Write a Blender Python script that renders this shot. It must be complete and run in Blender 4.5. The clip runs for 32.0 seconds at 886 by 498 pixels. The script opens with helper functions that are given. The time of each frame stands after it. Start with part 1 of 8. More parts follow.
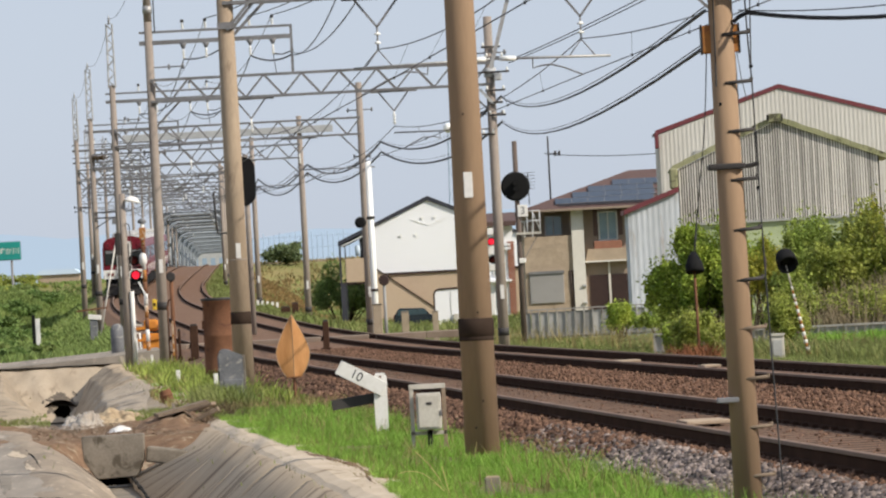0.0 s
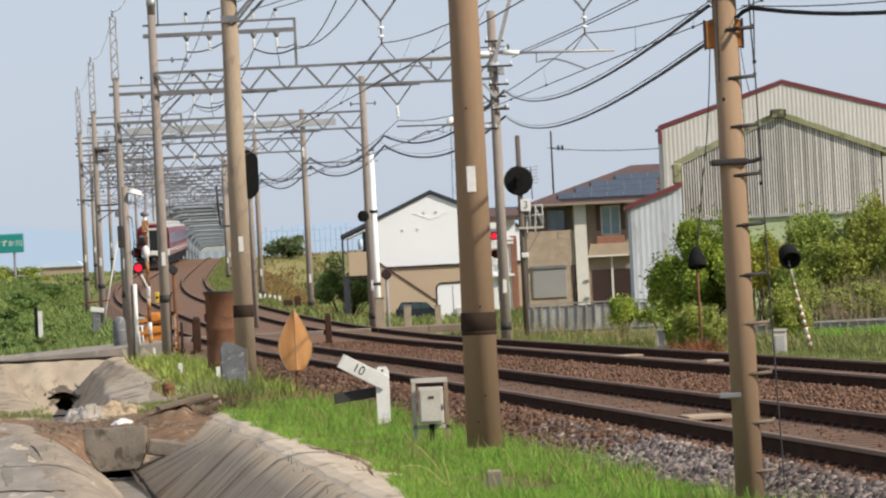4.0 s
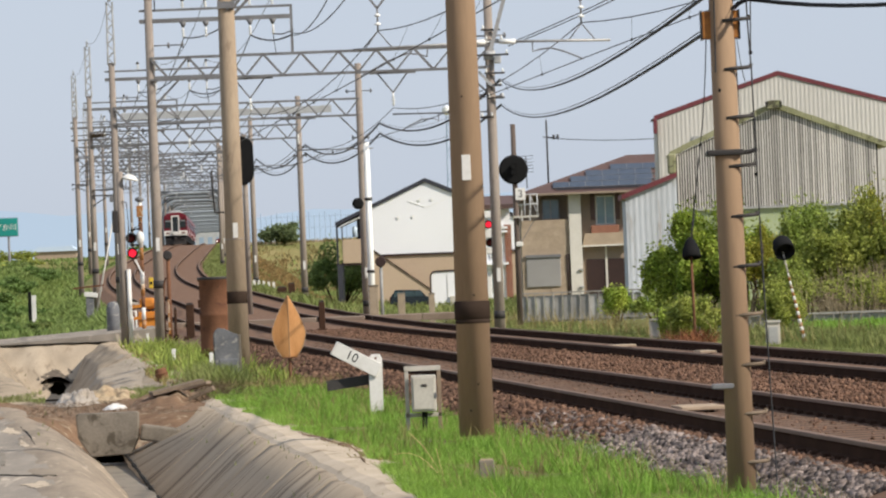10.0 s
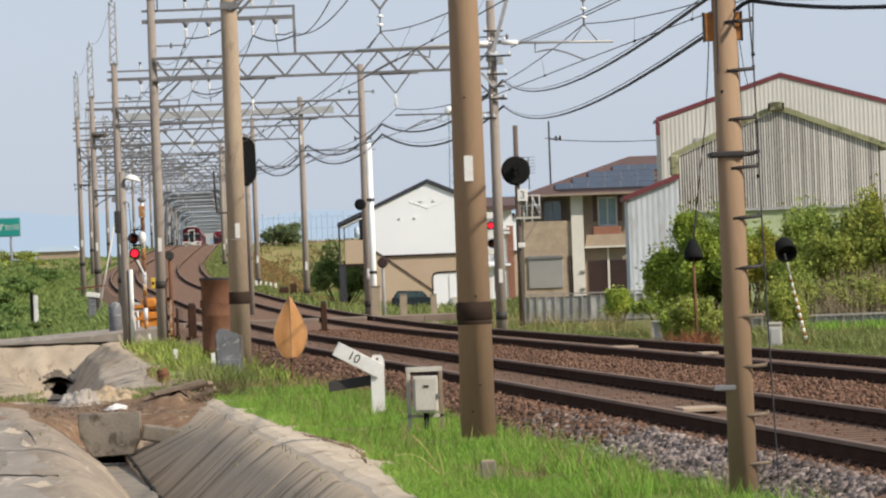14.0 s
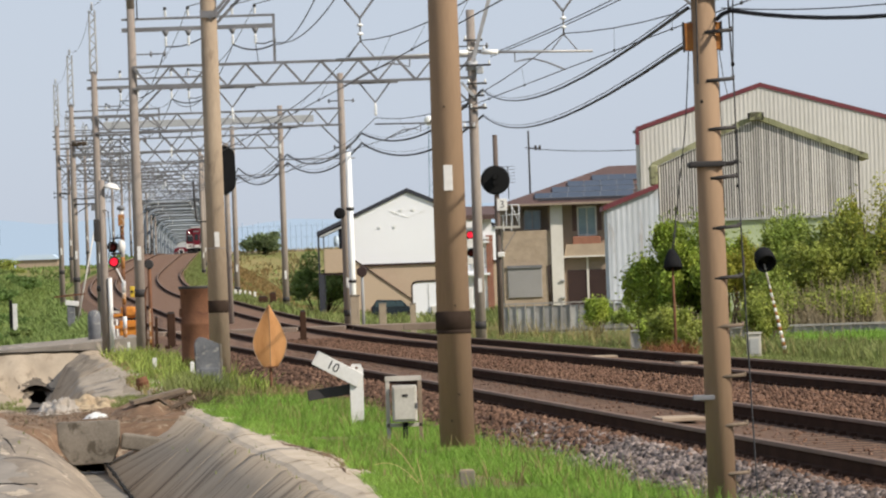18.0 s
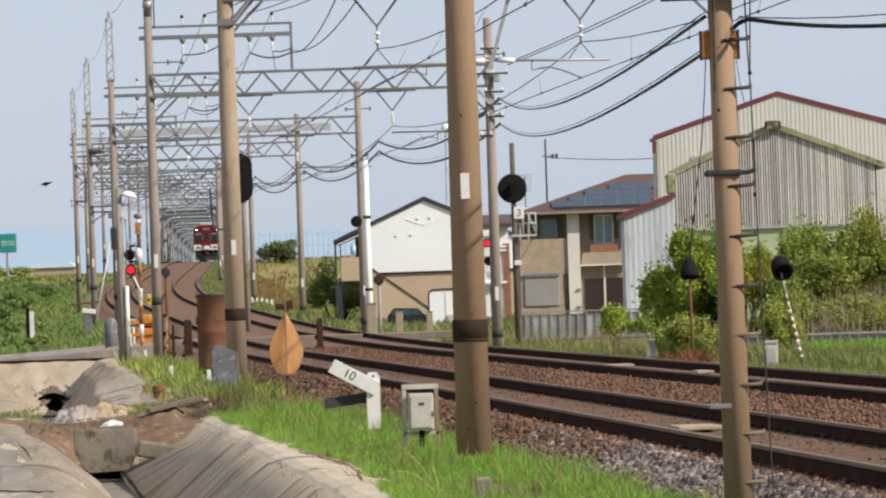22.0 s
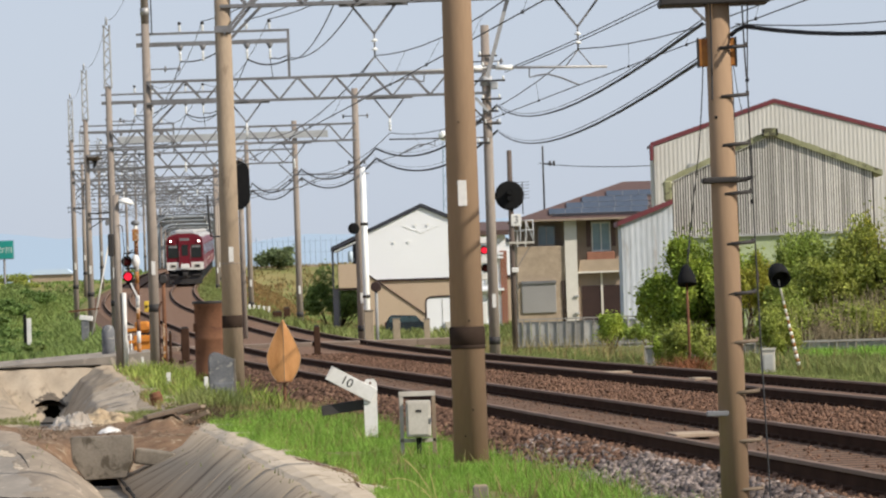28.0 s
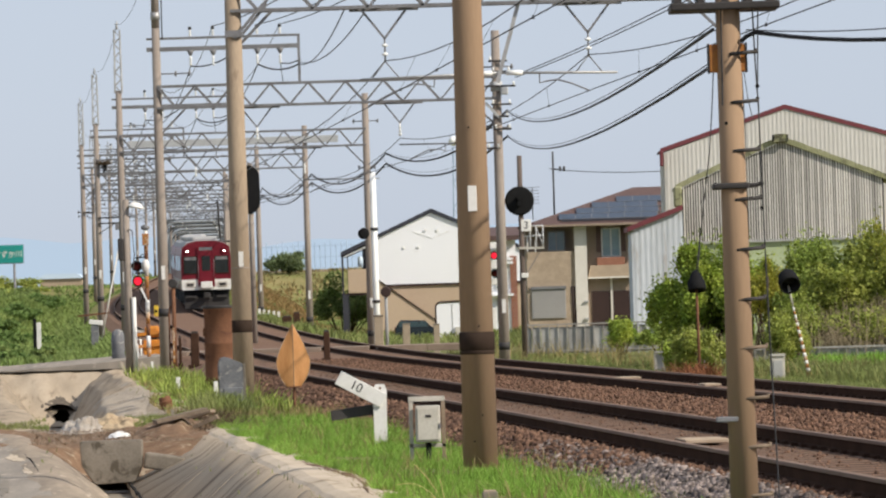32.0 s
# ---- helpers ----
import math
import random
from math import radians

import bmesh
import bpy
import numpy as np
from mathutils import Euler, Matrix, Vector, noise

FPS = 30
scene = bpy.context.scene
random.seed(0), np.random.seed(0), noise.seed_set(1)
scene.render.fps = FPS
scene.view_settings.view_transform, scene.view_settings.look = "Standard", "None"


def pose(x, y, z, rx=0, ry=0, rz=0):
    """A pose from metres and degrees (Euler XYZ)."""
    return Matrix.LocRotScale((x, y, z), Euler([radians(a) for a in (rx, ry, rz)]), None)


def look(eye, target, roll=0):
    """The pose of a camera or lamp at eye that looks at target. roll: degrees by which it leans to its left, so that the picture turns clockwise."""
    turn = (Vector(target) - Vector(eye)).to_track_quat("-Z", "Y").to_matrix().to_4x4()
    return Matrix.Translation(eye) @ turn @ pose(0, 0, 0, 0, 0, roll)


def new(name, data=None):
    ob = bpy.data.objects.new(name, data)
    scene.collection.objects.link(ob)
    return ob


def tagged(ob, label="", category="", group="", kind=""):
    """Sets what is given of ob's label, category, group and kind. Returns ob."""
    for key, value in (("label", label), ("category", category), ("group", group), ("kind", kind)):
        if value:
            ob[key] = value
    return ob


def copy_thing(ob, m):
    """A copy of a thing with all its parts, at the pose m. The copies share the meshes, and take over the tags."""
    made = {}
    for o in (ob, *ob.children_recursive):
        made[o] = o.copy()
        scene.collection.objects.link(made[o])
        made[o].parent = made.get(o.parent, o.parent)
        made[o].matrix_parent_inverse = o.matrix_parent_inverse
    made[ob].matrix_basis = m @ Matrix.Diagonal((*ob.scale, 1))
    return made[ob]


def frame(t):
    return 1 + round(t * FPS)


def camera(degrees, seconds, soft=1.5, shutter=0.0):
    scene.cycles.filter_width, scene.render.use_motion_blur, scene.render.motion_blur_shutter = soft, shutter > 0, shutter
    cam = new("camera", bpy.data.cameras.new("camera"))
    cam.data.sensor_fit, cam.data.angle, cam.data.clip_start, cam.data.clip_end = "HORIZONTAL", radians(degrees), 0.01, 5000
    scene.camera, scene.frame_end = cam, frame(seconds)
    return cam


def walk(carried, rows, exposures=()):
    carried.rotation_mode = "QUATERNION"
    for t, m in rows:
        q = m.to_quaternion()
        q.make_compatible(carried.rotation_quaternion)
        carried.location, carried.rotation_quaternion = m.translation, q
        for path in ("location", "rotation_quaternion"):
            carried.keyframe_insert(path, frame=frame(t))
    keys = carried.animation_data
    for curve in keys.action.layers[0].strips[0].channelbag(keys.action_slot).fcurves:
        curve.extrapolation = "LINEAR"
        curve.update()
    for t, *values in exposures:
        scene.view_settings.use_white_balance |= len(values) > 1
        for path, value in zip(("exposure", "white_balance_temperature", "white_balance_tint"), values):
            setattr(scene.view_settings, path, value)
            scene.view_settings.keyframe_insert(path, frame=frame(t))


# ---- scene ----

# the camera stands still, held in the hand: seconds, tilt, turn, lean in degrees
PATH = [
    (0, 0.450, 0.008, 3.039), (0.5, 0.424, 0.023, 2.942), (1, 0.405, 0.006, 2.917), (1.5, 0.418, -0.025, 2.960),
    (2, 0.428, -0.037, 2.951), (2.5, 0.420, -0.024, 2.902), (3, 0.416, -0.031, 2.841), (3.5, 0.421, -0.030, 2.849),
    (5.5, 0.225, 0.009, 2.384), (6, 0.224, 0.000, 2.306), (6.5, 0.223, 0.009, 2.340), (7, 0.233, 0.013, 2.318),
    (7.5, 0.242, 0.010, 2.308), (8, 0.242, 0.019, 2.275), (8.5, 0.251, 0.028, 2.272), (9, 0.260, 0.021, 2.260),
    (9.5, 0.267, 0.016, 2.248), (10, 0.268, 0.030, 2.262), (10.5, 0.280, 0.022, 2.252), (11, 0.286, 0.017, 2.231),
    (11.5, 0.284, 0.021, 2.203), (12, 0.327, 0.037, 2.220), (12.5, 0.304, 0.014, 2.175), (13, 0.290, 0.026, 2.160),
    (13.5, 0.301, 0.038, 2.148), (14, 0.279, 0.009, 2.128), (14.5, 0.359, 0.177, 2.022), (16.5, 0.354, 0.252, 2.021),
    (17, 0.356, 0.216, 2.001), (17.5, 0.358, 0.219, 1.975), (18, 0.365, 0.222, 1.994), (18.5, 0.373, 0.239, 1.975),
    (19, 0.377, 0.226, 1.994), (19.5, 0.387, 0.236, 1.963), (20, 0.412, 0.200, 1.972), (20.5, 0.434, 0.097, 1.992),
    (21, 0.434, 0.057, 1.974), (21.5, 0.442, 0.056, 1.943), (22, 0.455, 0.054, 1.925), (22.5, 0.452, 0.057, 1.989),
    (23, 0.464, 0.065, 1.919), (23.5, 0.475, 0.060, 1.959), (24, 0.508, 0.068, 1.958), (24.5, 0.502, 0.067, 1.924),
    (25, 0.482, 0.074, 1.890), (25.5, 0.491, 0.064, 1.900), (27.5, 0.520, 0.075, 1.866), (28, 0.526, 0.084, 1.889),
    (28.5, 0.531, 0.075, 1.814), (29, 0.542, 0.068, 1.836), (29.5, 0.549, 0.086, 1.837), (30, 0.547, 0.095, 1.853),
    (30.5, 0.568, 0.089, 1.837), (31, 0.566, 0.094, 1.835), (31.5, 0.572, 0.072, 1.831), (32, 0.582, -0.015, 1.758),
]
EYE = (0.0, 0.0, 1.6)


def held(tilt, turn, lean):
    return pose(*EYE) @ pose(0, 0, 0, 0, 0, -turn) @ pose(0, 0, 0, 90 + tilt, 0, 0) @ pose(0, 0, 0, 0, 0, -lean)


cam = camera(9.0, 32.0, soft=2.2)
walk(cam, [(t, held(a, b, c)) for t, a, b, c in PATH])
scene.view_settings.exposure = 0.0

# hazy sunny sky, sun behind the camera to the right
SUN_ELEV, SUN_AZ = 37.0, 119.0
world = bpy.data.worlds.new("sky")
scene.world = world
world.use_nodes = True
wn, wl = world.node_tree.nodes, world.node_tree.links
sky = wn.new("ShaderNodeTexSky")
sky.sky_type, sky.sun_disc = "NISHITA", False
sky.sun_elevation, sky.sun_rotation = radians(SUN_ELEV), radians(SUN_AZ)
sky.air_density, sky.dust_density, sky.ozone_density = 1.0, 0.6, 1.0
soft_sky = wn.new("ShaderNodeHueSaturation")
soft_sky.inputs["Saturation"].default_value = 0.35
wl.new(sky.outputs[0], soft_sky.inputs["Color"])
haze = wn.new("ShaderNodeMix")
haze.data_type = "RGBA"
haze.inputs["Factor"].default_value = 0.72
haze.inputs["B"].default_value = (2.97, 3.53, 4.6, 1)
wl.new(soft_sky.outputs[0], haze.inputs["A"])
wl.new(haze.outputs["Result"], wn["Background"].inputs["Color"])
wn["Background"].inputs["Strength"].default_value = 0.15
sun = new("sun", bpy.data.lights.new("sun", "SUN"))
sun.data.energy, sun.data.angle, sun.data.color = 5.2, radians(0.8), (1.0, 0.91, 0.79)
sun.matrix_world = look((0, 0, 60), (-math.sin(radians(SUN_AZ)) * 10, -math.cos(radians(SUN_AZ)) * 10, 60 - 10 * math.tan(radians(SUN_ELEV))))


# ---- materials ----
def paint(name, base, other=None, size=1.0, rough=0.8, metal=0.0, bump=0.3, grain=None, contrast=0.5, stretch=(1, 1, 1), island=0.0, vary=0.0, spec=0.2, thin=0.0, blotch=None):
    """A surface with variation at two scales. size: metres of the large stains, grain: metres of the fine grain."""
    m = bpy.data.materials.new(name)
    m.use_nodes = True
    n, l = m.node_tree.nodes, m.node_tree.links
    b = n["Principled BSDF"]
    b.inputs["Roughness"].default_value, b.inputs["Metallic"].default_value = rough, metal
    b.inputs["Specular IOR Level"].default_value = spec if rough < 0.9 else spec * 0.2
    other = other or tuple(c * 0.72 for c in base)
    grain = grain or size / 12
    co = n.new("ShaderNodeTexCoord")
    mp = n.new("ShaderNodeMapping")
    mp.inputs["Scale"].default_value = stretch
    l.new(co.outputs["Object"], mp.inputs["Vector"])
    big, fine = n.new("ShaderNodeTexNoise"), n.new("ShaderNodeTexNoise")
    big.inputs["Scale"].default_value, fine.inputs["Scale"].default_value = 1 / size, 1 / grain
    big.inputs["Detail"].default_value, fine.inputs["Detail"].default_value = 5.0, 3.0
    ramp = n.new("ShaderNodeMapRange")
    ramp.inputs["From Min"].default_value, ramp.inputs["From Max"].default_value = 0.5 - 0.25 * contrast - 0.05, 0.5 + 0.25 * contrast + 0.05
    mixed = n.new("ShaderNodeMath")
    mixed.operation = "MULTIPLY_ADD"
    mixed.inputs[1].default_value = 0.35
    l.new(mp.outputs[0], big.inputs["Vector"])
    l.new(mp.outputs[0], fine.inputs["Vector"])
    half = n.new("ShaderNodeMath")
    half.operation = "MULTIPLY"
    half.inputs[1].default_value = 0.65
    l.new(big.outputs["Fac"], half.inputs[0])
    l.new(fine.outputs["Fac"], mixed.inputs[0])
    l.new(half.outputs[0], mixed.inputs[2])
    l.new(mixed.outputs[0], ramp.inputs["Value"])
    mix = n.new("ShaderNodeMix")
    mix.data_type = "RGBA"
    mix.inputs["A"].default_value, mix.inputs["B"].default_value = (*base, 1), (*other, 1)
    l.new(ramp.outputs[0], mix.inputs["Factor"])
    colour = mix.outputs["Result"]
    if blotch:
        # irregular patches: their colour, their size in metres, the share that they cover
        tone, width, share = blotch
        patch, cut, over = n.new("ShaderNodeTexNoise"), n.new("ShaderNodeMapRange"), n.new("ShaderNodeMix")
        patch.inputs["Scale"].default_value, patch.inputs["Detail"].default_value, patch.inputs["Roughness"].default_value = 1 / width, 7.0, 0.62
        patch.inputs["Distortion"].default_value = 0.6
        cut.inputs["From Min"].default_value, cut.inputs["From Max"].default_value = 0.66 - 0.3 * share, 0.74 - 0.3 * share
        over.data_type = "RGBA"
        over.inputs["B"].default_value = (*tone, 1)
        l.new(mp.outputs[0], patch.inputs["Vector"])
        l.new(patch.outputs["Fac"], cut.inputs["Value"])
        l.new(cut.outputs[0], over.inputs["Factor"])
        l.new(colour, over.inputs["A"])
        colour = over.outputs["Result"]
    for amount, node, out in ((island, "ShaderNodeNewGeometry", "Random Per Island"), (vary, "ShaderNodeObjectInfo", "Random")):
        if amount:
            src, hs, mr = n.new(node), n.new("ShaderNodeHueSaturation"), n.new("ShaderNodeMapRange")
            mr.inputs["To Min"].default_value, mr.inputs["To Max"].default_value = 1 - amount, 1 + amount
            l.new(src.outputs[out], mr.inputs["Value"])
            l.new(mr.outputs[0], hs.inputs["Value"])
            l.new(colour, hs.inputs["Color"])
            colour = hs.outputs["Color"]
    l.new(colour, b.inputs["Base Color"])
    if thin:
        tr, add, out = n.new("ShaderNodeBsdfTranslucent"), n.new("ShaderNodeMixShader"), n["Material Output"]
        add.inputs[0].default_value = thin
        l.new(colour, tr.inputs["Color"])
        l.new(b.outputs[0], add.inputs[1])
        l.new(tr.outputs[0], add.inputs[2])
        l.new(add.outputs[0], out.inputs["Surface"])
    if bump:
        bp = n.new("ShaderNodeBump")
        bp.inputs["Strength"].default_value, bp.inputs["Distance"].default_value = bump, grain * 0.6
        l.new(mixed.outputs[0], bp.inputs["Height"])
        l.new(bp.outputs[0], b.inputs["Normal"])
    return m


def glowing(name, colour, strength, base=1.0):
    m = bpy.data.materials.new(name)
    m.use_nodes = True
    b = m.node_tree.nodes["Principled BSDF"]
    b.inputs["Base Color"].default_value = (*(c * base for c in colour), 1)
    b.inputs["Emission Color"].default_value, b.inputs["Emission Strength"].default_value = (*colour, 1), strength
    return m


M = dict(
    grass_ground=paint("grass_ground", (0.11, 0.16, 0.04), (0.20, 0.16, 0.08), 1.2, 0.95, grain=0.08, bump=0.6),
    grass=paint("grass", (0.15, 0.30, 0.032), (0.28, 0.41, 0.085), 0.8, 0.65, grain=0.1, island=0.4, bump=0, thin=0.4),
    straw=paint("straw", (0.62, 0.50, 0.22), (0.48, 0.36, 0.15), 0.3, 0.8, bump=0),
    dry_grass=paint("dry_grass", (0.34, 0.27, 0.12), (0.20, 0.17, 0.07), 0.9, 0.8, grain=0.1, island=0.3, bump=0, thin=0.35),
    bank=paint("bank", (0.13, 0.18, 0.05), (0.29, 0.23, 0.11), 9.0, 0.95, grain=0.6, bump=0.6),
    concrete=paint("concrete", (0.42, 0.345, 0.255), (0.25, 0.20, 0.145), 1.2, 0.9, grain=0.06, bump=0.5, stretch=(1.2, 0.3, 0.5), contrast=0.5, blotch=((0.17, 0.135, 0.10), 0.6, 0.38)),
    old_concrete=paint("old_concrete", (0.27, 0.235, 0.19), (0.15, 0.13, 0.105), 0.4, 0.9, grain=0.03, bump=0.5, blotch=((0.10, 0.085, 0.065), 0.25, 0.4)),
    asphalt=paint("asphalt", (0.34, 0.295, 0.245), (0.22, 0.195, 0.165), 0.4, 0.9, grain=0.03, bump=0.3, stretch=(1, 0.08, 1), contrast=0.5, blotch=((0.48, 0.41, 0.33), 0.28, 0.25)),
    ballast_bed=paint("ballast_bed", (0.215, 0.133, 0.092), (0.14, 0.087, 0.062), 0.5, 0.95, grain=0.04, bump=1.0, blotch=((0.26, 0.18, 0.13), 0.3, 0.3)),
    stone=paint("stone", (0.30, 0.25, 0.225), (0.105, 0.082, 0.072), 0.9, 0.9, grain=0.04, island=0.65, bump=0.3),
    stone_brown=paint("stone_brown", (0.20, 0.118, 0.08), (0.10, 0.06, 0.043), 0.6, 0.9, grain=0.04, island=0.45, bump=0.3),
    rail_side=paint("rail_side", (0.072, 0.040, 0.027), (0.042, 0.025, 0.018), 0.5, 0.95, bump=0.2, spec=0.05),
    rail_head=paint("rail_head", (0.24, 0.165, 0.12), (0.17, 0.115, 0.085), 0.8, 0.8, bump=0.05, spec=0.15),
    sleeper=paint("sleeper", (0.12, 0.085, 0.06), (0.06, 0.042, 0.032), 0.4, 0.9, vary=0.25),
    pole=paint("pole", (0.325, 0.222, 0.14), (0.235, 0.158, 0.10), 0.35, 0.85, grain=0.03, bump=0.25, stretch=(1, 1, 0.18), contrast=0.8, blotch=((0.145, 0.097, 0.065), 0.3, 0.1)),
    pale_pole=paint("pale_pole", (0.38, 0.30, 0.215), (0.25, 0.19, 0.135), 0.7, 0.85, grain=0.04, bump=0.3, stretch=(1, 1, 0.25), blotch=((0.19, 0.14, 0.10), 0.4, 0.3)),
    grey_pole=paint("grey_pole", (0.32, 0.275, 0.235), (0.21, 0.175, 0.15), 0.8, 0.75, grain=0.04, bump=0.2, stretch=(1, 1, 0.3), blotch=((0.15, 0.115, 0.095), 0.5, 0.3)),
    steel=paint("steel", (0.25, 0.25, 0.26), (0.15, 0.145, 0.145), 0.6, 0.6, metal=0.3, grain=0.05, bump=0.1),
    dark_pole=paint("dark_pole", (0.15, 0.115, 0.095), (0.09, 0.07, 0.06), 0.6, 0.75, grain=0.04, bump=0.2),
    bright_steel=paint("bright_steel", (0.50, 0.50, 0.50), (0.30, 0.29, 0.28), 0.3, 0.5, metal=0.4, grain=0.05, bump=0.1),
    dark_steel=paint("dark_steel", (0.055, 0.05, 0.048), (0.035, 0.033, 0.032), 0.4, 0.6, bump=0.1),
    black=paint("black", (0.010, 0.010, 0.011), (0.016, 0.016, 0.016), 0.3, 0.85, bump=0.1, spec=0.1),
    crow_black=paint("crow_black", (0.016, 0.016, 0.02), (0.024, 0.024, 0.028), 0.1, 0.5, bump=0.1),
    plate_grey=paint("plate_grey", (0.46, 0.47, 0.48), (0.36, 0.365, 0.37), 0.8, 0.7, bump=0.1),
    rubber=paint("rubber", (0.035, 0.024, 0.018), (0.05, 0.035, 0.027), 0.2, 0.9, bump=0.2, spec=0.1),
    cable=paint("cable", (0.02, 0.02, 0.024), (0.03, 0.03, 0.033), 0.5, 0.7, bump=0),
    # bluish base: the sky's reflection put into the pane colour
    house_glass=paint("house_glass", (0.10, 0.165, 0.19), (0.06, 0.10, 0.12), 0.8, 0.06, bump=0, spec=0.8),
    # portal frames: sun and haze put into a paler steel than the truss
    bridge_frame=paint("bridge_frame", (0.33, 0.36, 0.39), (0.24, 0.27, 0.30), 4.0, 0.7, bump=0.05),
    # paler blue panes, the reflected sky again part of the colour
    pale_pane=paint("pale_pane", (0.26, 0.36, 0.40), (0.18, 0.26, 0.29), 0.5, 0.1, bump=0, spec=0.7),
    dry_red=paint("dry_red", (0.22, 0.09, 0.045), (0.15, 0.065, 0.035), 0.5, 0.9, island=0.3, bump=0),
    dark_glass=paint("dark_glass", (0.012, 0.016, 0.018), (0.02, 0.024, 0.026), 2.0, 0.1, bump=0, spec=0.6),
    board_wood=paint("board_wood", (0.44, 0.35, 0.26), (0.33, 0.25, 0.18), 0.4, 0.9, bump=0.2),
    thin_rib=paint("thin_rib", (0.63, 0.60, 0.555), (0.46, 0.435, 0.40), 0.8, 0.8, vary=0.28, bump=0.1, stretch=(1, 1, 0.2)),
    wire=paint("wire", (0.055, 0.055, 0.06), (0.04, 0.04, 0.04), 1.0, 0.6, bump=0),
    white_paint=paint("white_paint", (0.78, 0.77, 0.74), (0.62, 0.60, 0.56), 0.6, 0.6, bump=0.1),
    rust=paint("rust", (0.20, 0.10, 0.058), (0.12, 0.058, 0.036), 0.3, 0.9, grain=0.03, bump=0.5, blotch=((0.10, 0.05, 0.034), 0.3, 0.3)),
    bank_concrete=paint("bank_concrete", (0.56, 0.45, 0.325), (0.35, 0.275, 0.195), 0.9, 0.9, grain=0.06, bump=0.35, stretch=(0.22, 1.0, 0.22), contrast=0.7, blotch=((0.22, 0.17, 0.12), 0.45, 0.36)),
    cap_concrete=paint("cap_concrete", (0.58, 0.49, 0.38), (0.42, 0.34, 0.25), 0.5, 0.9, grain=0.05, bump=0.35, stretch=(1, 0.4, 1), contrast=0.6, blotch=((0.27, 0.21, 0.145), 0.3, 0.25)),
    lane_edge=paint("lane_edge", (0.34, 0.28, 0.215), (0.20, 0.165, 0.13), 0.4, 0.9, grain=0.06, bump=0.6, stretch=(1, 0.07, 0.6), contrast=0.55, blotch=((0.46, 0.385, 0.30), 0.22, 0.22)),
    rust_grass=paint("rust_grass", (0.32, 0.20, 0.09), (0.24, 0.17, 0.08), 2.0, 0.9, grain=0.3, island=0.3, bump=0, thin=0.35),
    wet_concrete=paint("wet_concrete", (0.27, 0.23, 0.18), (0.17, 0.145, 0.11), 0.6, 0.7, grain=0.05, bump=0.3, blotch=((0.09, 0.075, 0.06), 0.4, 0.3)),
    apron_concrete=paint("apron_concrete", (0.50, 0.42, 0.33), (0.34, 0.28, 0.21), 0.35, 0.9, grain=0.05, bump=0.8, stretch=(1, 0.3, 1), contrast=0.6, blotch=((0.26, 0.21, 0.15), 0.25, 0.3)),
    stained_concrete=paint("stained_concrete", (0.53, 0.42, 0.30), (0.34, 0.265, 0.185), 0.8, 0.9, grain=0.06, bump=0.5, stretch=(0.8, 0.25, 0.3), contrast=0.6, blotch=((0.22, 0.17, 0.12), 0.5, 0.3)),
    wall_concrete=paint("wall_concrete", (0.47, 0.385, 0.285), (0.36, 0.29, 0.21), 0.9, 0.9, grain=0.06, bump=0.4, stretch=(1.6, 0.3, 0.25), contrast=0.4, blotch=((0.27, 0.215, 0.155), 0.5, 0.25)),
    # soot stains on the end wall; also the dark put into the culvert pipe
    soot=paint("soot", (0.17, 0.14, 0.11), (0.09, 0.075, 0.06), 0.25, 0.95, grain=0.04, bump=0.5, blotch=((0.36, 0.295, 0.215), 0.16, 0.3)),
    dark_hole=paint("dark_hole", (0.05, 0.045, 0.04), (0.03, 0.03, 0.03), 0.4, 0.9, bump=0.2),
    orange=paint("orange", (0.62, 0.24, 0.03), (0.45, 0.17, 0.04), 0.3, 0.7, bump=0.1),
    box_orange=paint("box_orange", (0.46, 0.20, 0.045), (0.22, 0.085, 0.035), 0.15, 0.75, bump=0.2),
    rusty_orange=paint("rusty_orange", (0.40, 0.18, 0.05), (0.24, 0.105, 0.04), 0.2, 0.8, bump=0.2, blotch=((0.52, 0.44, 0.34), 0.18, 0.45)),
    yellow=paint("yellow", (0.75, 0.52, 0.05), (0.6, 0.4, 0.05), 0.3, 0.7, bump=0.1),
    lamp_red=glowing("lamp_red", (1.0, 0.02, 0.05), 1.1),
    lamp_off=paint("lamp_off", (0.14, 0.015, 0.012), (0.09, 0.01, 0.01), 0.2, 0.4, bump=0),
    headlight=glowing("headlight", (1.0, 0.93, 0.85), 14.0),
    leaf_wood=paint("leaf_wood", (0.62, 0.32, 0.13), (0.42, 0.19, 0.065), 0.35, 0.6, grain=0.04, bump=0.2, stretch=(3, 3, 0.6)),
    grey_stone=paint("grey_stone", (0.21, 0.215, 0.225), (0.11, 0.112, 0.118), 0.3, 0.9, grain=0.03, bump=0.4, blotch=((0.34, 0.33, 0.30), 0.2, 0.35)),
    grey_box=paint("grey_box", (0.55, 0.52, 0.46), (0.40, 0.37, 0.32), 0.3, 0.6, bump=0.1),
    soil=paint("soil", (0.25, 0.158, 0.10), (0.125, 0.08, 0.052), 0.3, 0.95, grain=0.03, bump=1.0, blotch=((0.33, 0.26, 0.18), 0.2, 0.35)),
    plank=paint("plank", (0.27, 0.21, 0.155), (0.15, 0.115, 0.085), 0.4, 0.9, grain=0.02, bump=0.4, vary=0.25),
    cloth_tan=paint("cloth_tan", (0.48, 0.38, 0.25), (0.26, 0.19, 0.12), 0.25, 0.9, bump=0.4),
    plastic_sheet=paint("plastic_sheet", (0.46, 0.41, 0.34), (0.22, 0.18, 0.14), 0.4, 0.5, bump=0.3),
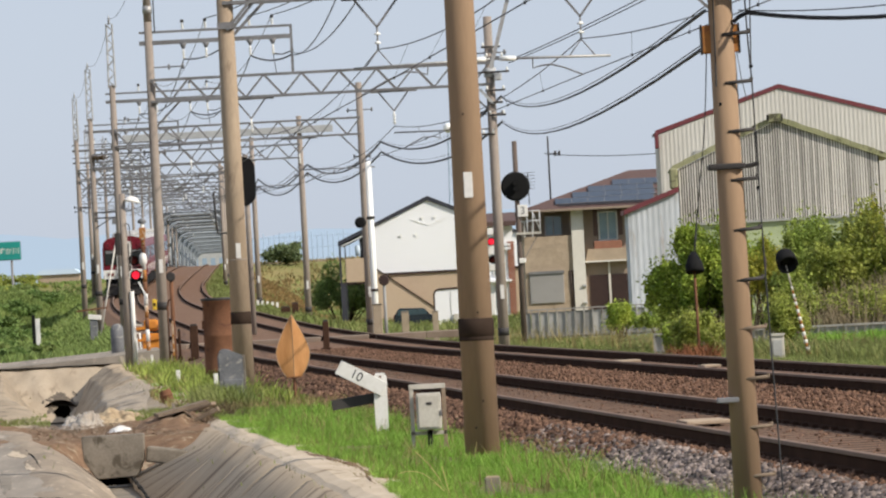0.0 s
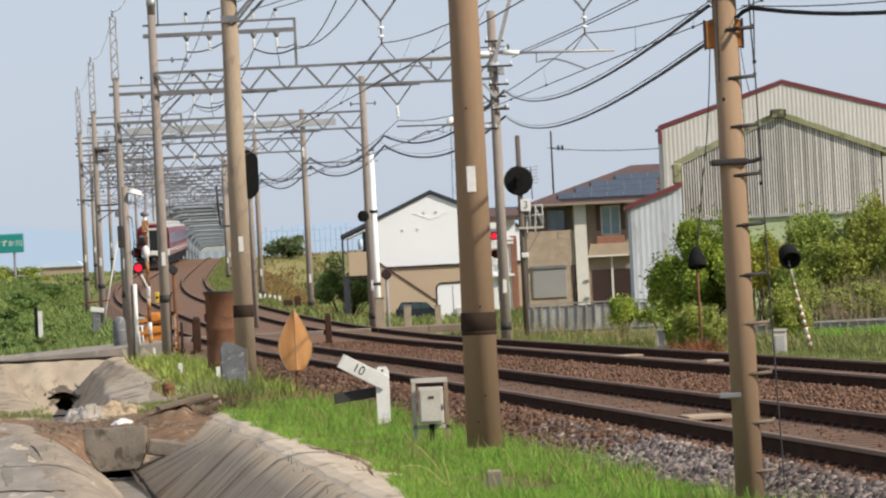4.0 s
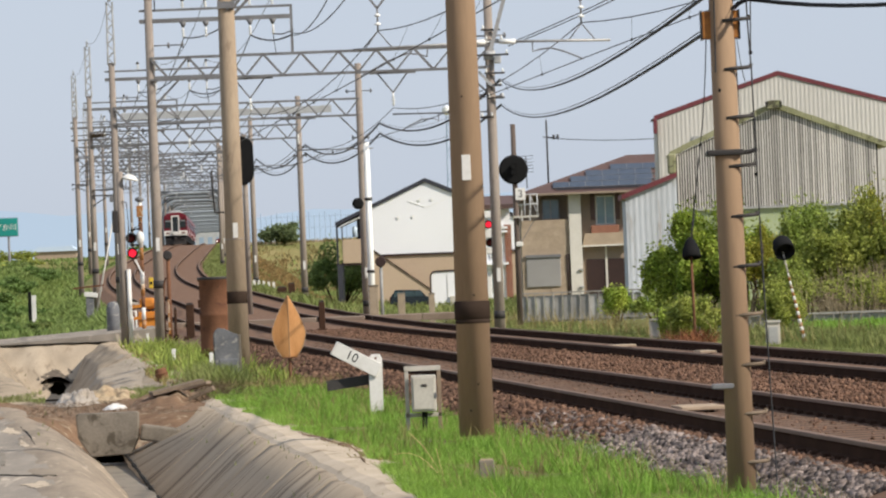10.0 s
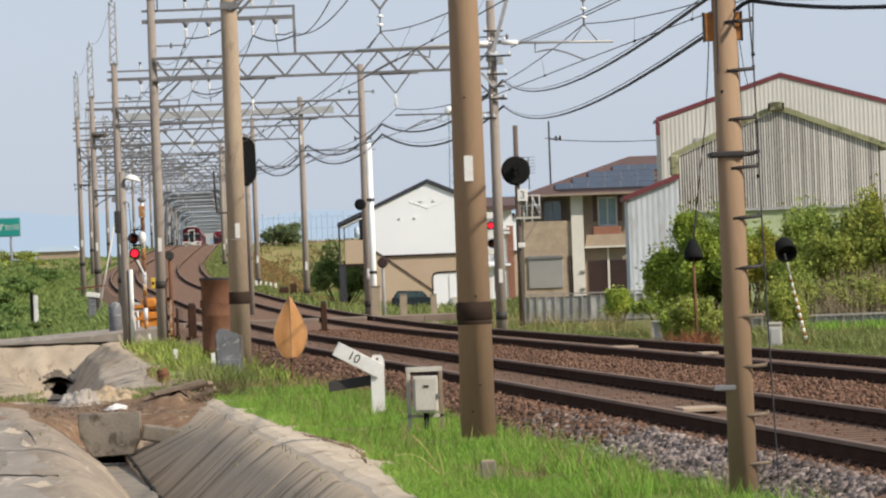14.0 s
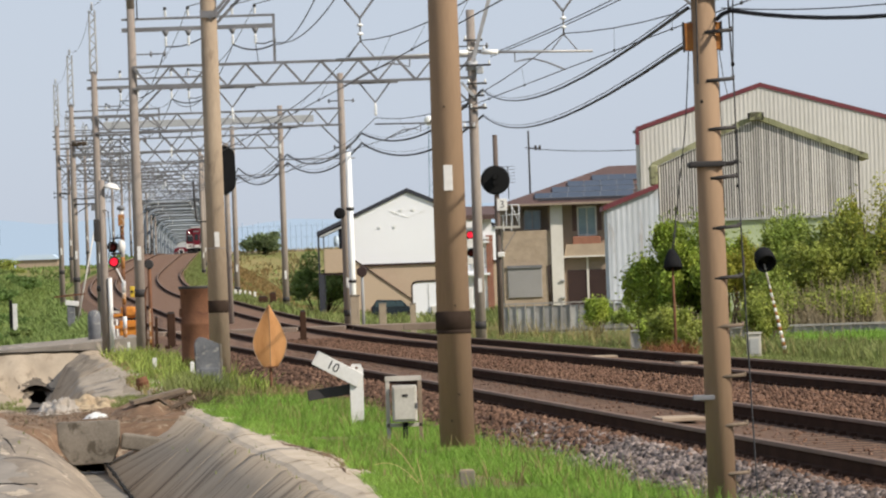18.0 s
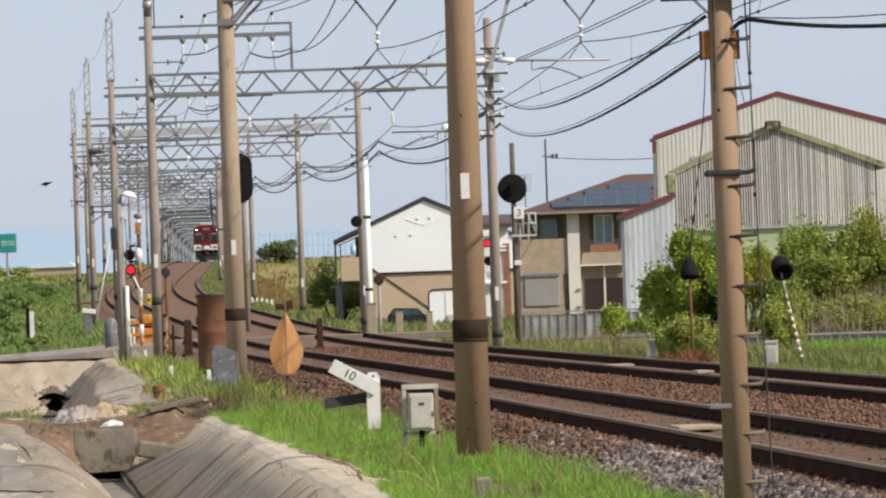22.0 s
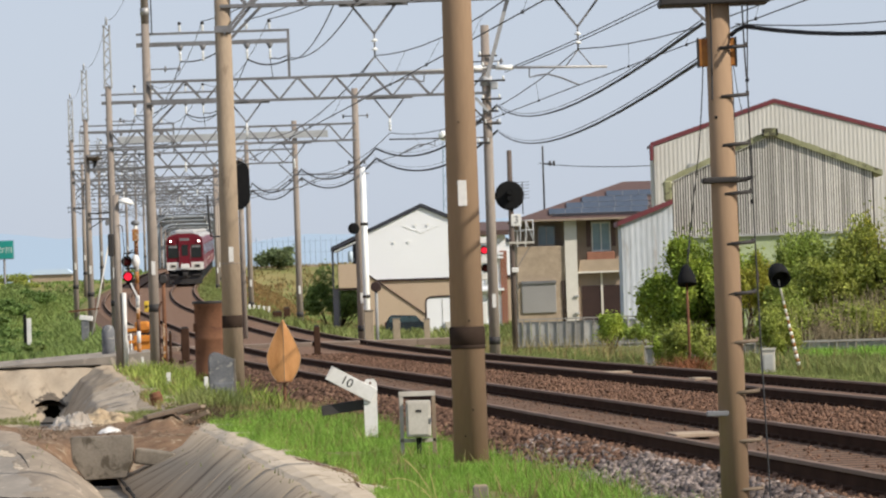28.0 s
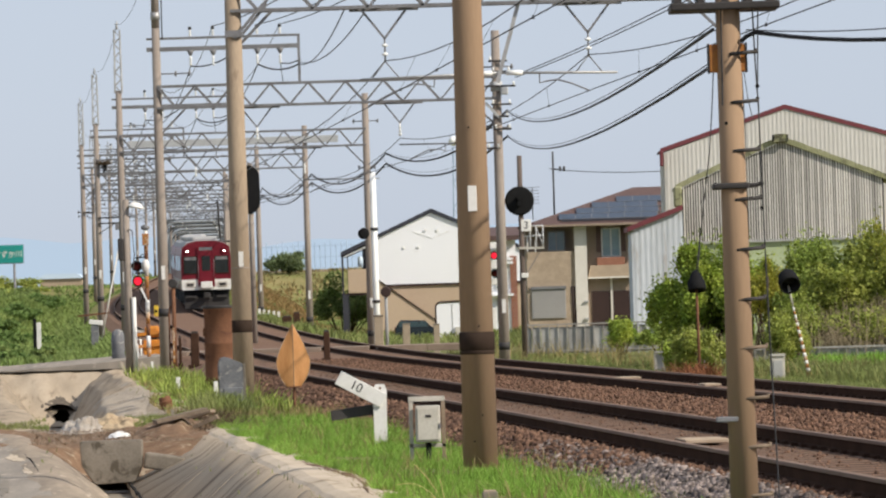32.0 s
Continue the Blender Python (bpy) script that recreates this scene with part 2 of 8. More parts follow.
    leaves=paint("leaves", (0.18, 0.28, 0.038), (0.38, 0.43, 0.07), 1.3, 0.6, grain=0.3, island=0.55, bump=0, spec=0.2, thin=0.35),
    leaves_yellow=paint("leaves_yellow", (0.25, 0.28, 0.04), (0.42, 0.36, 0.055), 0.8, 0.6, grain=0.3, island=0.45, bump=0, spec=0.2, thin=0.35),
    # leaves of the levee tree, paled by haze put into their colour
    leaves_hazy=paint("leaves_hazy", (0.14, 0.19, 0.085), (0.20, 0.24, 0.115), 1.3, 0.6, grain=0.3, island=0.4, bump=0, spec=0.2, thin=0.35),
    twig=paint("twig", (0.36, 0.295, 0.19), (0.22, 0.18, 0.115), 0.5, 0.9, island=0.4, bump=0),
    bark=paint("bark", (0.12, 0.09, 0.06), (0.07, 0.05, 0.035), 0.4, 0.9, bump=0.5),
    red_paint=paint("red_paint", (0.16, 0.014, 0.025), (0.12, 0.012, 0.02), 3.0, 0.35, bump=0),
    train_white=paint("train_white", (0.74, 0.73, 0.70), (0.62, 0.60, 0.56), 3.0, 0.4, bump=0),
    train_roof=paint("train_roof", (0.42, 0.42, 0.42), (0.32, 0.31, 0.30), 1.5, 0.8, bump=0.1),
    glass=paint("glass", (0.05, 0.085, 0.10), (0.03, 0.05, 0.06), 2.0, 0.06, bump=0, spec=0.8),
    house_white=paint("house_white", (0.82, 0.83, 0.85), (0.78, 0.79, 0.81), 3.0, 0.8, grain=0.1, bump=0.1),
    house_tan=paint("house_tan", (0.50, 0.385, 0.28), (0.44, 0.335, 0.24), 3.0, 0.85, grain=0.1, bump=0.1),
    house_beige=paint("house_beige", (0.43, 0.34, 0.25), (0.36, 0.285, 0.21), 0.4, 0.85, grain=0.1, bump=0.3, vary=0.07),
    house_brown=paint("house_brown", (0.33, 0.26, 0.20), (0.27, 0.21, 0.165), 0.8, 0.85, grain=0.1, bump=0.2),
    cream=paint("cream", (0.70, 0.67, 0.61), (0.60, 0.57, 0.51), 1.5, 0.85, grain=0.1, bump=0.1),
    roof_dark=paint("roof_dark", (0.05, 0.052, 0.065), (0.035, 0.036, 0.045), 1.5, 0.6, bump=0.2),
    roof_brown=paint("roof_brown", (0.13, 0.085, 0.075), (0.10, 0.065, 0.06), 1.0, 0.8, grain=0.2, bump=0.3),
    solar=paint("solar", (0.055, 0.072, 0.10), (0.04, 0.055, 0.08), 0.8, 0.25, bump=0, spec=0.6),
    door_brown=paint("door_brown", (0.05, 0.03, 0.027), (0.038, 0.024, 0.022), 0.5, 0.6, bump=0.1),
    shutter=paint("shutter", (0.33, 0.32, 0.31), (0.29, 0.28, 0.27), 0.8, 0.6, bump=0.1),
    corrugated=paint("corrugated", (0.46, 0.435, 0.40), (0.30, 0.28, 0.255), 0.8, 0.85, grain=0.08, bump=0.2, stretch=(1, 1, 0.25), vary=0.3),
    slat_gap_shade=paint("slat_gap_shade", (0.07, 0.065, 0.06), (0.045, 0.042, 0.04), 0.8, 0.9, bump=0.1),
    cladding=paint("cladding", (0.60, 0.58, 0.54), (0.50, 0.48, 0.44), 1.6, 0.8, grain=0.1, bump=0.1, stretch=(1, 1, 0.25)),
    grey_cladding=paint("grey_cladding", (0.55, 0.575, 0.61), (0.42, 0.44, 0.46), 0.8, 0.7, grain=0.1, bump=0.1, stretch=(1, 1, 0.15), blotch=((0.36, 0.34, 0.33), 0.5, 0.3)),
    maroon=paint("maroon", (0.18, 0.05, 0.058), (0.13, 0.038, 0.045), 0.8, 0.6, bump=0.1),
    mossy=paint("mossy", (0.33, 0.325, 0.20), (0.20, 0.205, 0.11), 0.5, 0.95, grain=0.06, bump=0.4, blotch=((0.10, 0.095, 0.065), 0.5, 0.35)),
    pale_green=paint("pale_green", (0.42, 0.48, 0.30), (0.34, 0.40, 0.24), 1.0, 0.85, bump=0.1),
    fence_grey=paint("fence_grey", (0.40, 0.40, 0.39), (0.28, 0.28, 0.27), 0.5, 0.7, vary=0.15, bump=0.1),
    sign_green=paint("sign_green", (0.02, 0.26, 0.23), (0.02, 0.22, 0.2), 2.0, 0.5, bump=0),
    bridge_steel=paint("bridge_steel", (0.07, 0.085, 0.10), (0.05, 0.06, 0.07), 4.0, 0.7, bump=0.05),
    car_paint=paint("car_paint", (0.012, 0.020, 0.028), (0.010, 0.016, 0.022), 2.0, 0.2, bump=0, spec=0.7),
    brick_red=paint("brick_red", (0.33, 0.16, 0.11), (0.25, 0.12, 0.085), 0.4, 0.9, bump=0.3),
    blue_roof=paint("blue_roof", (0.55, 0.66, 0.78), (0.5, 0.6, 0.72), 6.0, 0.6, bump=0),
    crossing=paint("crossing", (0.27, 0.21, 0.165), (0.18, 0.135, 0.105), 0.9, 0.9, grain=0.05, vary=0.12),
    picket=paint("picket", (0.40, 0.38, 0.35), (0.28, 0.265, 0.245), 0.5, 0.7, vary=0.2, bump=0.1),
    fence_panel=paint("fence_panel", (0.40, 0.39, 0.37), (0.27, 0.26, 0.245), 0.4, 0.85, grain=0.08, bump=0.1, vary=0.25),
    leaves_mid=paint("leaves_mid", (0.20, 0.285, 0.05), (0.36, 0.39, 0.10), 1.0, 0.6, grain=0.3, island=0.5, bump=0, spec=0.2, thin=0.35),
    leaves_light=paint("leaves_light", (0.23, 0.29, 0.055), (0.40, 0.41, 0.10), 0.8, 0.6, grain=0.3, island=0.5, bump=0, spec=0.2, thin=0.35),
    # no lamp: the haze over the far ridge, put in as a glow
    ridge_haze_glow=glowing("ridge_haze_glow", (0.475, 0.595, 0.735), 1.0, 0.0),
    # distance haze put into the base colour of far things
    haze_grey=paint("haze_grey", (0.30, 0.38, 0.48), (0.27, 0.35, 0.45), 5.0, 0.9, bump=0),
    grass_dull=paint("grass_dull", (0.145, 0.205, 0.05), (0.25, 0.25, 0.10), 1.5, 0.8, grain=0.2, island=0.35, bump=0, thin=0.35),
    leaves_weed=paint("leaves_weed", (0.105, 0.185, 0.045), (0.19, 0.265, 0.085), 1.6, 0.7, grain=0.3, island=0.4, bump=0, spec=0.2, thin=0.35),
    leaves_light_green=paint("leaves_light_green", (0.15, 0.23, 0.06), (0.25, 0.30, 0.10), 2.0, 0.7, grain=0.3, island=0.4, bump=0, spec=0.2, thin=0.35),
    porcelain=paint("porcelain", (0.85, 0.85, 0.83), (0.75, 0.75, 0.72), 0.3, 0.25, bump=0),
)


# ---- building blocks ----
def part(name, bm, material, parent=None, label="", smooth=False):
    me = bpy.data.meshes.new(name)
    bm.to_mesh(me)
    bm.free()
    if smooth:
        for f in me.polygons:
            f.use_smooth = True
    for m in material if isinstance(material, (list, tuple)) else [material]:
        me.materials.append(m)
    ob = new(name, me)
    if parent:
        ob.parent = parent
    if label:
        ob["label"] = label
    return ob


def thing(name, at, label, category, group="", kind="", rz=0):
    ob = new(name)
    ob.matrix_basis = pose(*at, rz=rz)
    return tagged(ob, label, category, group, kind)


def shared(name, mesh, parent, m, label=""):
    ob = new(name, mesh)
    ob.parent = parent
    ob.matrix_basis = m
    if label:
        ob["label"] = label
    return ob


def box(bm, c, s, m=None, bevel=0.0, index=0):
    x, y, z = (v / 2 for v in s)
    vs = [bm.verts.new(Vector((c[0] + a * x, c[1] + b * y, c[2] + d * z))) for a in (-1, 1) for b in (-1, 1) for d in (-1, 1)]
    fs = [bm.faces.new([vs[i] for i in q]) for q in ((0, 1, 3, 2), (4, 6, 7, 5), (0, 4, 5, 1), (2, 3, 7, 6), (0, 2, 6, 4), (1, 5, 7, 3))]
    for f in fs:
        f.material_index = index
    if m is not None:
        for v in vs:
            v.co = m @ v.co
    if bevel:
        es = list({e for f in fs for e in f.edges})
        bmesh.ops.bevel(bm, geom=es, offset=bevel, segments=2, affect="EDGES", profile=0.5)
    return bm


def block(c, s, m=None, bevel=0.0):
    return box(bmesh.new(), c, s, m, bevel)


def rod(bm, a, b, r0, r1=None, n=10, index=0, caps=True):
    a, b = Vector(a), Vector(b)
    r1 = r0 if r1 is None else r1
    q = (b - a).to_track_quat("Z", "Y").to_matrix()
    rings = []
    for p, r in ((a, r0), (b, r1)):
        rings.append([bm.verts.new(p + q @ Vector((r * math.cos(6.28319 * i / n), r * math.sin(6.28319 * i / n), 0))) for i in range(n)])
    for i in range(n):
        f = bm.faces.new((rings[0][i], rings[0][(i + 1) % n], rings[1][(i + 1) % n], rings[1][i]))
        f.material_index, f.smooth = index, True
    if caps:
        for k, ring in ((0, rings[0][::-1]), (1, rings[1])):
            bm.faces.new(ring).material_index = index
    return bm


def bar(bm, a, b, w, h=None, index=0):
    """A square or flat bar from a to b."""
    a, b = Vector(a), Vector(b)
    h = h or w
    m = Matrix.Translation((a + b) / 2) @ (b - a).to_track_quat("Z", "Y").to_matrix().to_4x4()
    return box(bm, (0, 0, 0), (w, h, (b - a).length), m, index=index)


def tube(bm, points, r, n=6, index=0):
    pts = [Vector(p) for p in points]
    rings = []
    for i, p in enumerate(pts):
        d = pts[min(i + 1, len(pts) - 1)] - pts[max(i - 1, 0)]
        q = d.to_track_quat("Z", "Y").to_matrix()
        rings.append([bm.verts.new(p + q @ Vector((r * math.cos(6.28319 * k / n), r * math.sin(6.28319 * k / n), 0))) for k in range(n)])
    for a, b in zip(rings, rings[1:]):
        for k in range(n):
            f = bm.faces.new((a[k], a[(k + 1) % n], b[(k + 1) % n], b[k]))
            f.material_index, f.smooth = index, True
    return bm


def sagging(a, b, drop, n=14):
    a, b = Vector(a), Vector(b)
    return [a.lerp(b, i / n) - Vector((0, 0, drop * 4 * (i / n) * (1 - i / n))) for i in range(n + 1)]


def prism(bm, outline, y0, y1, index=0):
    """An outline in x and z, drawn out from y0 to y1."""
    a = [bm.verts.new((x, y0, z)) for x, z in outline]
    b = [bm.verts.new((x, y1, z)) for x, z in outline]
    fs = [bm.faces.new(a), bm.faces.new(b[::-1])]
    for i in range(len(a)):
        j = (i + 1) % len(a)
        fs.append(bm.faces.new((a[j], a[i], b[i], b[j])))
    for f in fs:
        f.material_index = index
    bmesh.ops.recalc_face_normals(bm, faces=fs)
    return bm


def turned(bm, profile, n=20, m=None, index=0):
    """Turned about z from (radius, height) pairs."""
    rings = [[bm.verts.new(Vector((r * math.cos(6.28319 * i / n), r * math.sin(6.28319 * i / n), z))) for i in range(n)] for r, z in profile]
    for a, b in zip(rings, rings[1:]):
        for i in range(n):
            f = bm.faces.new((a[i], a[(i + 1) % n], b[(i + 1) % n], b[i]))
            f.smooth, f.material_index = True, index
    for ring in (rings[0][::-1], rings[-1]):
        bm.faces.new(ring).material_index = index
    if m is not None:
        for ring in rings:
            for v in ring:
                v.co = m @ v.co
    return bm


# ---- the line: two tracks that bend and climb to the river bridge ----
# both are summed up from their steepness along the way
ALONG = np.arange(-400, 5000, 2.0)
LINE_X = np.cumsum(np.interp(ALONG, (268, 408, 520, 640), (-0.079, -0.0325, -0.0335, -0.0355))) * 2.0
LINE_X += 6.72 - 0.079 * 100 - np.interp(100, ALONG, LINE_X)


def line_x(y):
    """The middle of the near track."""
    return float(np.interp(y, ALONG, LINE_X))


CLIMB = 0.335 + np.cumsum(np.interp(ALONG, (130, 230, 300, 340, 420, 560, 640, 700, 740), (0, 0.0118, 0.0120, 0.0155, 0.0158, 0.0130, 0.0045, 0.0008, 0))) * 2.0


def rail_z(y):
    return float(np.interp(y, ALONG, CLIMB))


GAP = 4.12


def on_line(side, y, z=0.0):
    """A point beside the near track's middle, at the height z over its rails."""
    return (line_x(y) + side, y, rail_z(y) + z)


def extrude_along(profile, ys, offset, closed=True, base=None):
    """A profile of (side, height) carried along the line."""
    bm = bmesh.new()
    rows = [[bm.verts.new((line_x(y) + offset + s, y, (rail_z(y) if base is None else base) + h)) for s, h in profile] for y in ys]
    n = len(profile)
    for a, b in zip(rows, rows[1:]):
        for i in range(n if closed else n - 1):
            bm.faces.new((a[i], a[(i + 1) % n], b[(i + 1) % n], b[i]))
    if closed:
        bm.faces.new(rows[0][::-1])
        bm.faces.new(rows[-1])
    bmesh.ops.recalc_face_normals(bm, faces=bm.faces)
    return bm


LINE_YS = [-10, 24, 40, 60, 80, 100, 120] + list(range(135, 440, 10)) + list(range(440, 800, 30)) + list(range(800, 1600, 50))


# ---- ground ----
def ground_height(side, y):
    """Height of the ground beside the near track's middle."""
    bed = rail_z(y) - 0.36
    mid = side - GAP / 2
    out = abs(mid) - 4.2
    if y > 722:
        return -2.5
    z = 0.0
    if bed > 0.3:
        z = bed if out < 0 else max(0.0, bed - out / 1.7)
    levee = max(0.0, (6.2 if side > -6 else 5.1) - max(0.0, abs(y - 678) - 7) / 5.0)
    if side < -6:
        z = max(z, 3.4 * max(0, min(1, (y - 205) / 130)) * max(0, min(1, (-6 - side) / 6)))
    return max(z, levee)


def lay_ground():
    sides = [-2600, -900, -400, -200, -120, -80, -60, -45, -35, -28, -22, -17, -13, -10, -8.5, -7.35, -7.15, -6.3, -6.1, -4.05, -3.8, -3.35, -3.2, -2.9, -2.4, -1.9, 0, 2, 4, 6, 7.7, 8.5, 10, 12, 14, 17, 20, 25, 32, 40, 55, 80, 120, 200, 400, 900, 2600]
    ys = [-400, -60, -8.5, -7.5, 0, 20] + [v for v in range(30, 120, 5) if v != 100] + [99, 101, 120, 130, 140, 150, 161, 163, 168, 172, 178, 186] + list(range(200, 640, 20)) + list(range(640, 724, 6)) + [722, 727, 745, 775, 850, 980, 1200, 1600, 2400, 4700]
    bm = bmesh.new()
    rows = []
    for y in sorted(ys):
        row = []
        for s in sides:
            z = ground_height(s, y)
            if (-6.2 < s < -4.0 and -8 < y < 162) or (-7.2 < s < -4.0 and 69 < y < 162):
                z = -1.7
            elif 20 < y < 150 and -3.9 < s < 40:
                z += 0.05 * (noise.noise((s * 0.8, y * 0.4, 0)))
            row.append(bm.verts.new((line_x(y) + s, y, z)))
        rows.append(row)
    for a, b in zip(rows, rows[1:]):
        for i in range(len(sides) - 1):
            f = bm.faces.new((a[i], a[i + 1], b[i + 1], b[i]))
            f.smooth = True
            f.material_index = 1 if a[0].co.y > 225 else 0
    return tagged(part("ground", bm, (M["grass_ground"], M["bank"])), "grassy ground beside the railway line", "ground", kind="structure")


lay_ground()


def lay_track_bed():
    prof = [(-1.95, -0.42), (-1.2, -0.165), (-0.75, -0.142), (GAP / 2, -0.15), (GAP + 0.75, -0.142), (GAP + 1.2, -0.165), (GAP + 1.8, -0.42), (GAP + 1.8, -0.9), (-1.95, -0.9)]
    bed = tagged(part("track_bed", extrude_along(prof, LINE_YS[:-14], 0), M["ballast_bed"]), "brown ballast bed under two railway tracks", "track bed", kind="structure")
    return bed


bed = lay_track_bed()


def lay_track(offset, label):
    at = thing("railway_track", (0, 0, 0), label, "railway track", "tracks")
    web = [(-0.0625, -0.15), (0.0625, -0.15), (0.0625, -0.135), (0.012, -0.115), (0.012, -0.045), (0.022, -0.038), (0.022, -0.012), (-0.022, -0.012), (-0.022, -0.038), (-0.012, -0.045), (-0.012, -0.115), (-0.0625, -0.135)]
    head = [(-0.034, -0.03), (0.034, -0.03), (0.034, -0.006), (0.028, 0.0), (-0.028, 0.0), (-0.034, -0.006)]
    # lit head and shaded web are put into two rail colours
    for s in (-0.75, 0.75):
        r = part("rail", extrude_along(web, LINE_YS, offset + s), M["rail_side"], at)
        part("running_surface", extrude_along(head, LINE_YS, offset + s), M["rail_head"], r, "worn rail head, coloured brighter as if lit")
    return at


track_a = lay_track(0.0, "rusty steel railway track on brown ballast")
track_b = lay_track(GAP, "rusty steel railway track beside the houses")


# ---- ditch ----
def lane_end(y):
    """Side of the lane's edge, which draws back towards the culvert."""
    return float(np.interp(y, (10, 48, 58, 66, 78, 100), (-6.22, -6.22, -6.28, -6.42, -6.66, -7.25)))


def grid_mesh(nu, nv, spot, pick=None, skip=None):
    """A sheet of nu by nv faces through spot(u, v), with a material by pick(u, v)."""
    bm = bmesh.new()
    rows = [[bm.verts.new(spot(i / nu, j / nv)) for i in range(nu + 1)] for j in range(nv + 1)]
    for j in range(nv):
        for i in range(nu):
            u, v = (i + 0.5) / nu, (j + 0.5) / nv
            if skip and skip(u, v):
                continue
            f = bm.faces.new((rows[j][i], rows[j][i + 1], rows[j + 1][i + 1], rows[j + 1][i]))
            f.smooth = True
            f.material_index = pick(u, v) if pick else 0
    return bm


def lay_ditch():
    ditch = thing("drainage_ditch", (0, 0, 0), "weathered concrete drainage ditch beside the grass verge", "ditch", kind="structure")
    right = [(-3.6, -0.02), (-3.95, 0.02), (-4.1, 0.0), (-4.3, -0.16), (-5.0, -0.8), (-5.0, -1.2), (-3.6, -1.2)]
    cap = [(-3.36, 0.02), (-3.6, 0.062), (-3.88, 0.06), (-3.99, 0.034), (-4.17, -0.058), (-4.05, -0.14), (-3.36, -0.1)]
    floor = [(-5.4, -0.8), (-4.97, -0.8), (-4.97, -1.2), (-5.4, -1.2)]
    y = -7.2
    while y < 99:
        size = 5.2
        for prof in (right, cap):
            ys = [y + 0.0005 + (size - 0.001) * k / 14 for k in range(15)]
            bm = extrude_along(prof, ys, 0, base=0.0)
            for v in bm.verts:
                if -0.85 < v.co.z < -0.75 and v.co.y > 64:
                    k = min(1.0, (v.co.y - 64) / 7)
                    v.co.x -= 0.17 * k
                    v.co.z += 0.26 * k
                if v.co.z > -0.7:
                    a = v.co.copy()
                    v.co.x += 0.08 * noise.noise((a.y * 0.33, a.z * 0.5, 1.0)) + 0.025 * noise.noise((a.y * 1.1, a.z * 0.8, 9.0))
                    v.co.z += 0.015 * noise.noise((a.y * 0.5, 0.0, 4.0))
            for f in bm.faces:
                f.smooth = len(f.verts) == 4 and prof is right
            if prof is cap:
                part("bank_cap", bm, M["cap_concrete"], ditch, "pale worn concrete edge of the bank")
            else:
                part("bank_slab", bm, M["bank_concrete"], ditch)
        y += size
    # the lane's side: a shoulder that rounds over into a slope
    over = ((-0.3, -0.02), (-0.12, 0.0), (0.0, -0.005), (0.12, -0.035), (0.26, -0.11), (0.42, -0.24), (0.66, -0.5), (0.94, -0.82), (0.98, -1.1))
    for k in range(-3, 5):
        y0, y1 = 24 + 10.8 * k, 34.8 + 10.8 * k

        def spot(u, v):
            y = y0 + 0.002 + (y1 - y0 - 0.004) * v
            i = u * (len(over) - 1)
            a = np.array(over)
            s, z = np.interp(i, range(len(over)), a[:, 0]), np.interp(i, range(len(over)), a[:, 1])
            edge = lane_end(y)
            s = edge + s * (-5.28 - edge) / 0.94 if s > 0 else edge + s
            rough = noise.noise((s * 3, y * 0.5, 2.0)) * 0.018 + noise.noise((s * 9, y * 1.4, 6.0)) * 0.008
            return (line_x(y) + s, y, z + 0.018 + rough)
        part("lane_shoulder", grid_mesh(16, 30, spot), M["lane_edge"], ditch, "worn concrete shoulder of the lane")
    silted = extrude_along(floor, [24 + 2 * k for k in range(-16, 25)], 0, base=0.0)
    for v in silted.verts:
        if v.co.z > -1 and v.co.y > 62:
            v.co.z += 0.17 * min(1.0, (v.co.y - 62) / 9.5)
            v.co.x -= 0.1 * min(1.0, (v.co.y - 62) / 9.5)
    part("ditch_bottom", silted, M["wet_concrete"], ditch, "damp dark concrete ditch bottom")
    rnd = random.Random(14)
    bm = bmesh.new()
    for k in range(22):
        a, b = 61 + 0.5 * k, 61.5 + 0.5 * k
        u, w = (max(0.0, (v - 64) / 7) for v in (a, b))
        rod(bm, on_line(-4.985 - 0.17 * u + rnd.uniform(-0.01, 0.01), a, -0.79 + 0.26 * u - rail_z(a)), on_line(-4.985 - 0.17 * w, b, -0.79 + 0.26 * w - rail_z(b)), rnd.uniform(0.014, 0.034), n=6)
    part("open_joint", bm, M["dark_hole"], ditch, "dark open joint at the foot of the bank")
    # basin before the road: two sides, a floor and the far wall with the culvert mouth

    def rough(x, y, z):
        return 0.05 * noise.noise((x * 1.2, y * 0.3, 0)) + 0.025 * noise.noise((x * 4, y * 0.9, z))

    def left_side(u, v):
        y = 84 + 78 * v
        rim = float(np.interp(y, (84, 115, 162), (-6.05, -6.7, -6.8)))
        s = np.interp(u, (0, 0.3, 0.6, 1), (-8.2, rim - 0.3, rim, rim + 0.75))
        z = np.interp(u, (0, 0.3, 0.6, 1), (0.03, 0.03, -0.02, -1.0))
        return (line_x(y) + s, y, z - 0.16 * max(0.0, 1 - v / 0.08) + (rough(s, y, 3) if u < 0.7 else 0))

    def right_side(u, v):
        y = 86 + 76 * v
        foot, deep = np.interp(y, (86, 120, 162), (-5.2, -5.2, -4.9)), np.interp(y, (86, 120, 157), (-0.8, -0.85, -1.4))
        k = max(0.0, min(1.0, (140 - y) / 26))
        s = np.interp(u, (0, 0.1, 0.2, 0.65, 1), (-3.3, -3.6, -3.8, -4.3 - 0.45 * k, foot))
        z = np.interp(u, (0, 0.1, 0.2, 0.65, 1), (0.02, 0.05, 0.02, -0.32 + 0.12 * k, deep))
        return (line_x(y) + s + rough(s, y, 7) * 1.5, y, z + rough(s, y, 1))

    def pale(u, v):
        y, n = 86 + 76 * v, noise.noise((u * 5, v * 14, 4.0))
        return 1 if y < 127 + 9 * n and u < 0.72 + 0.25 * n else 0

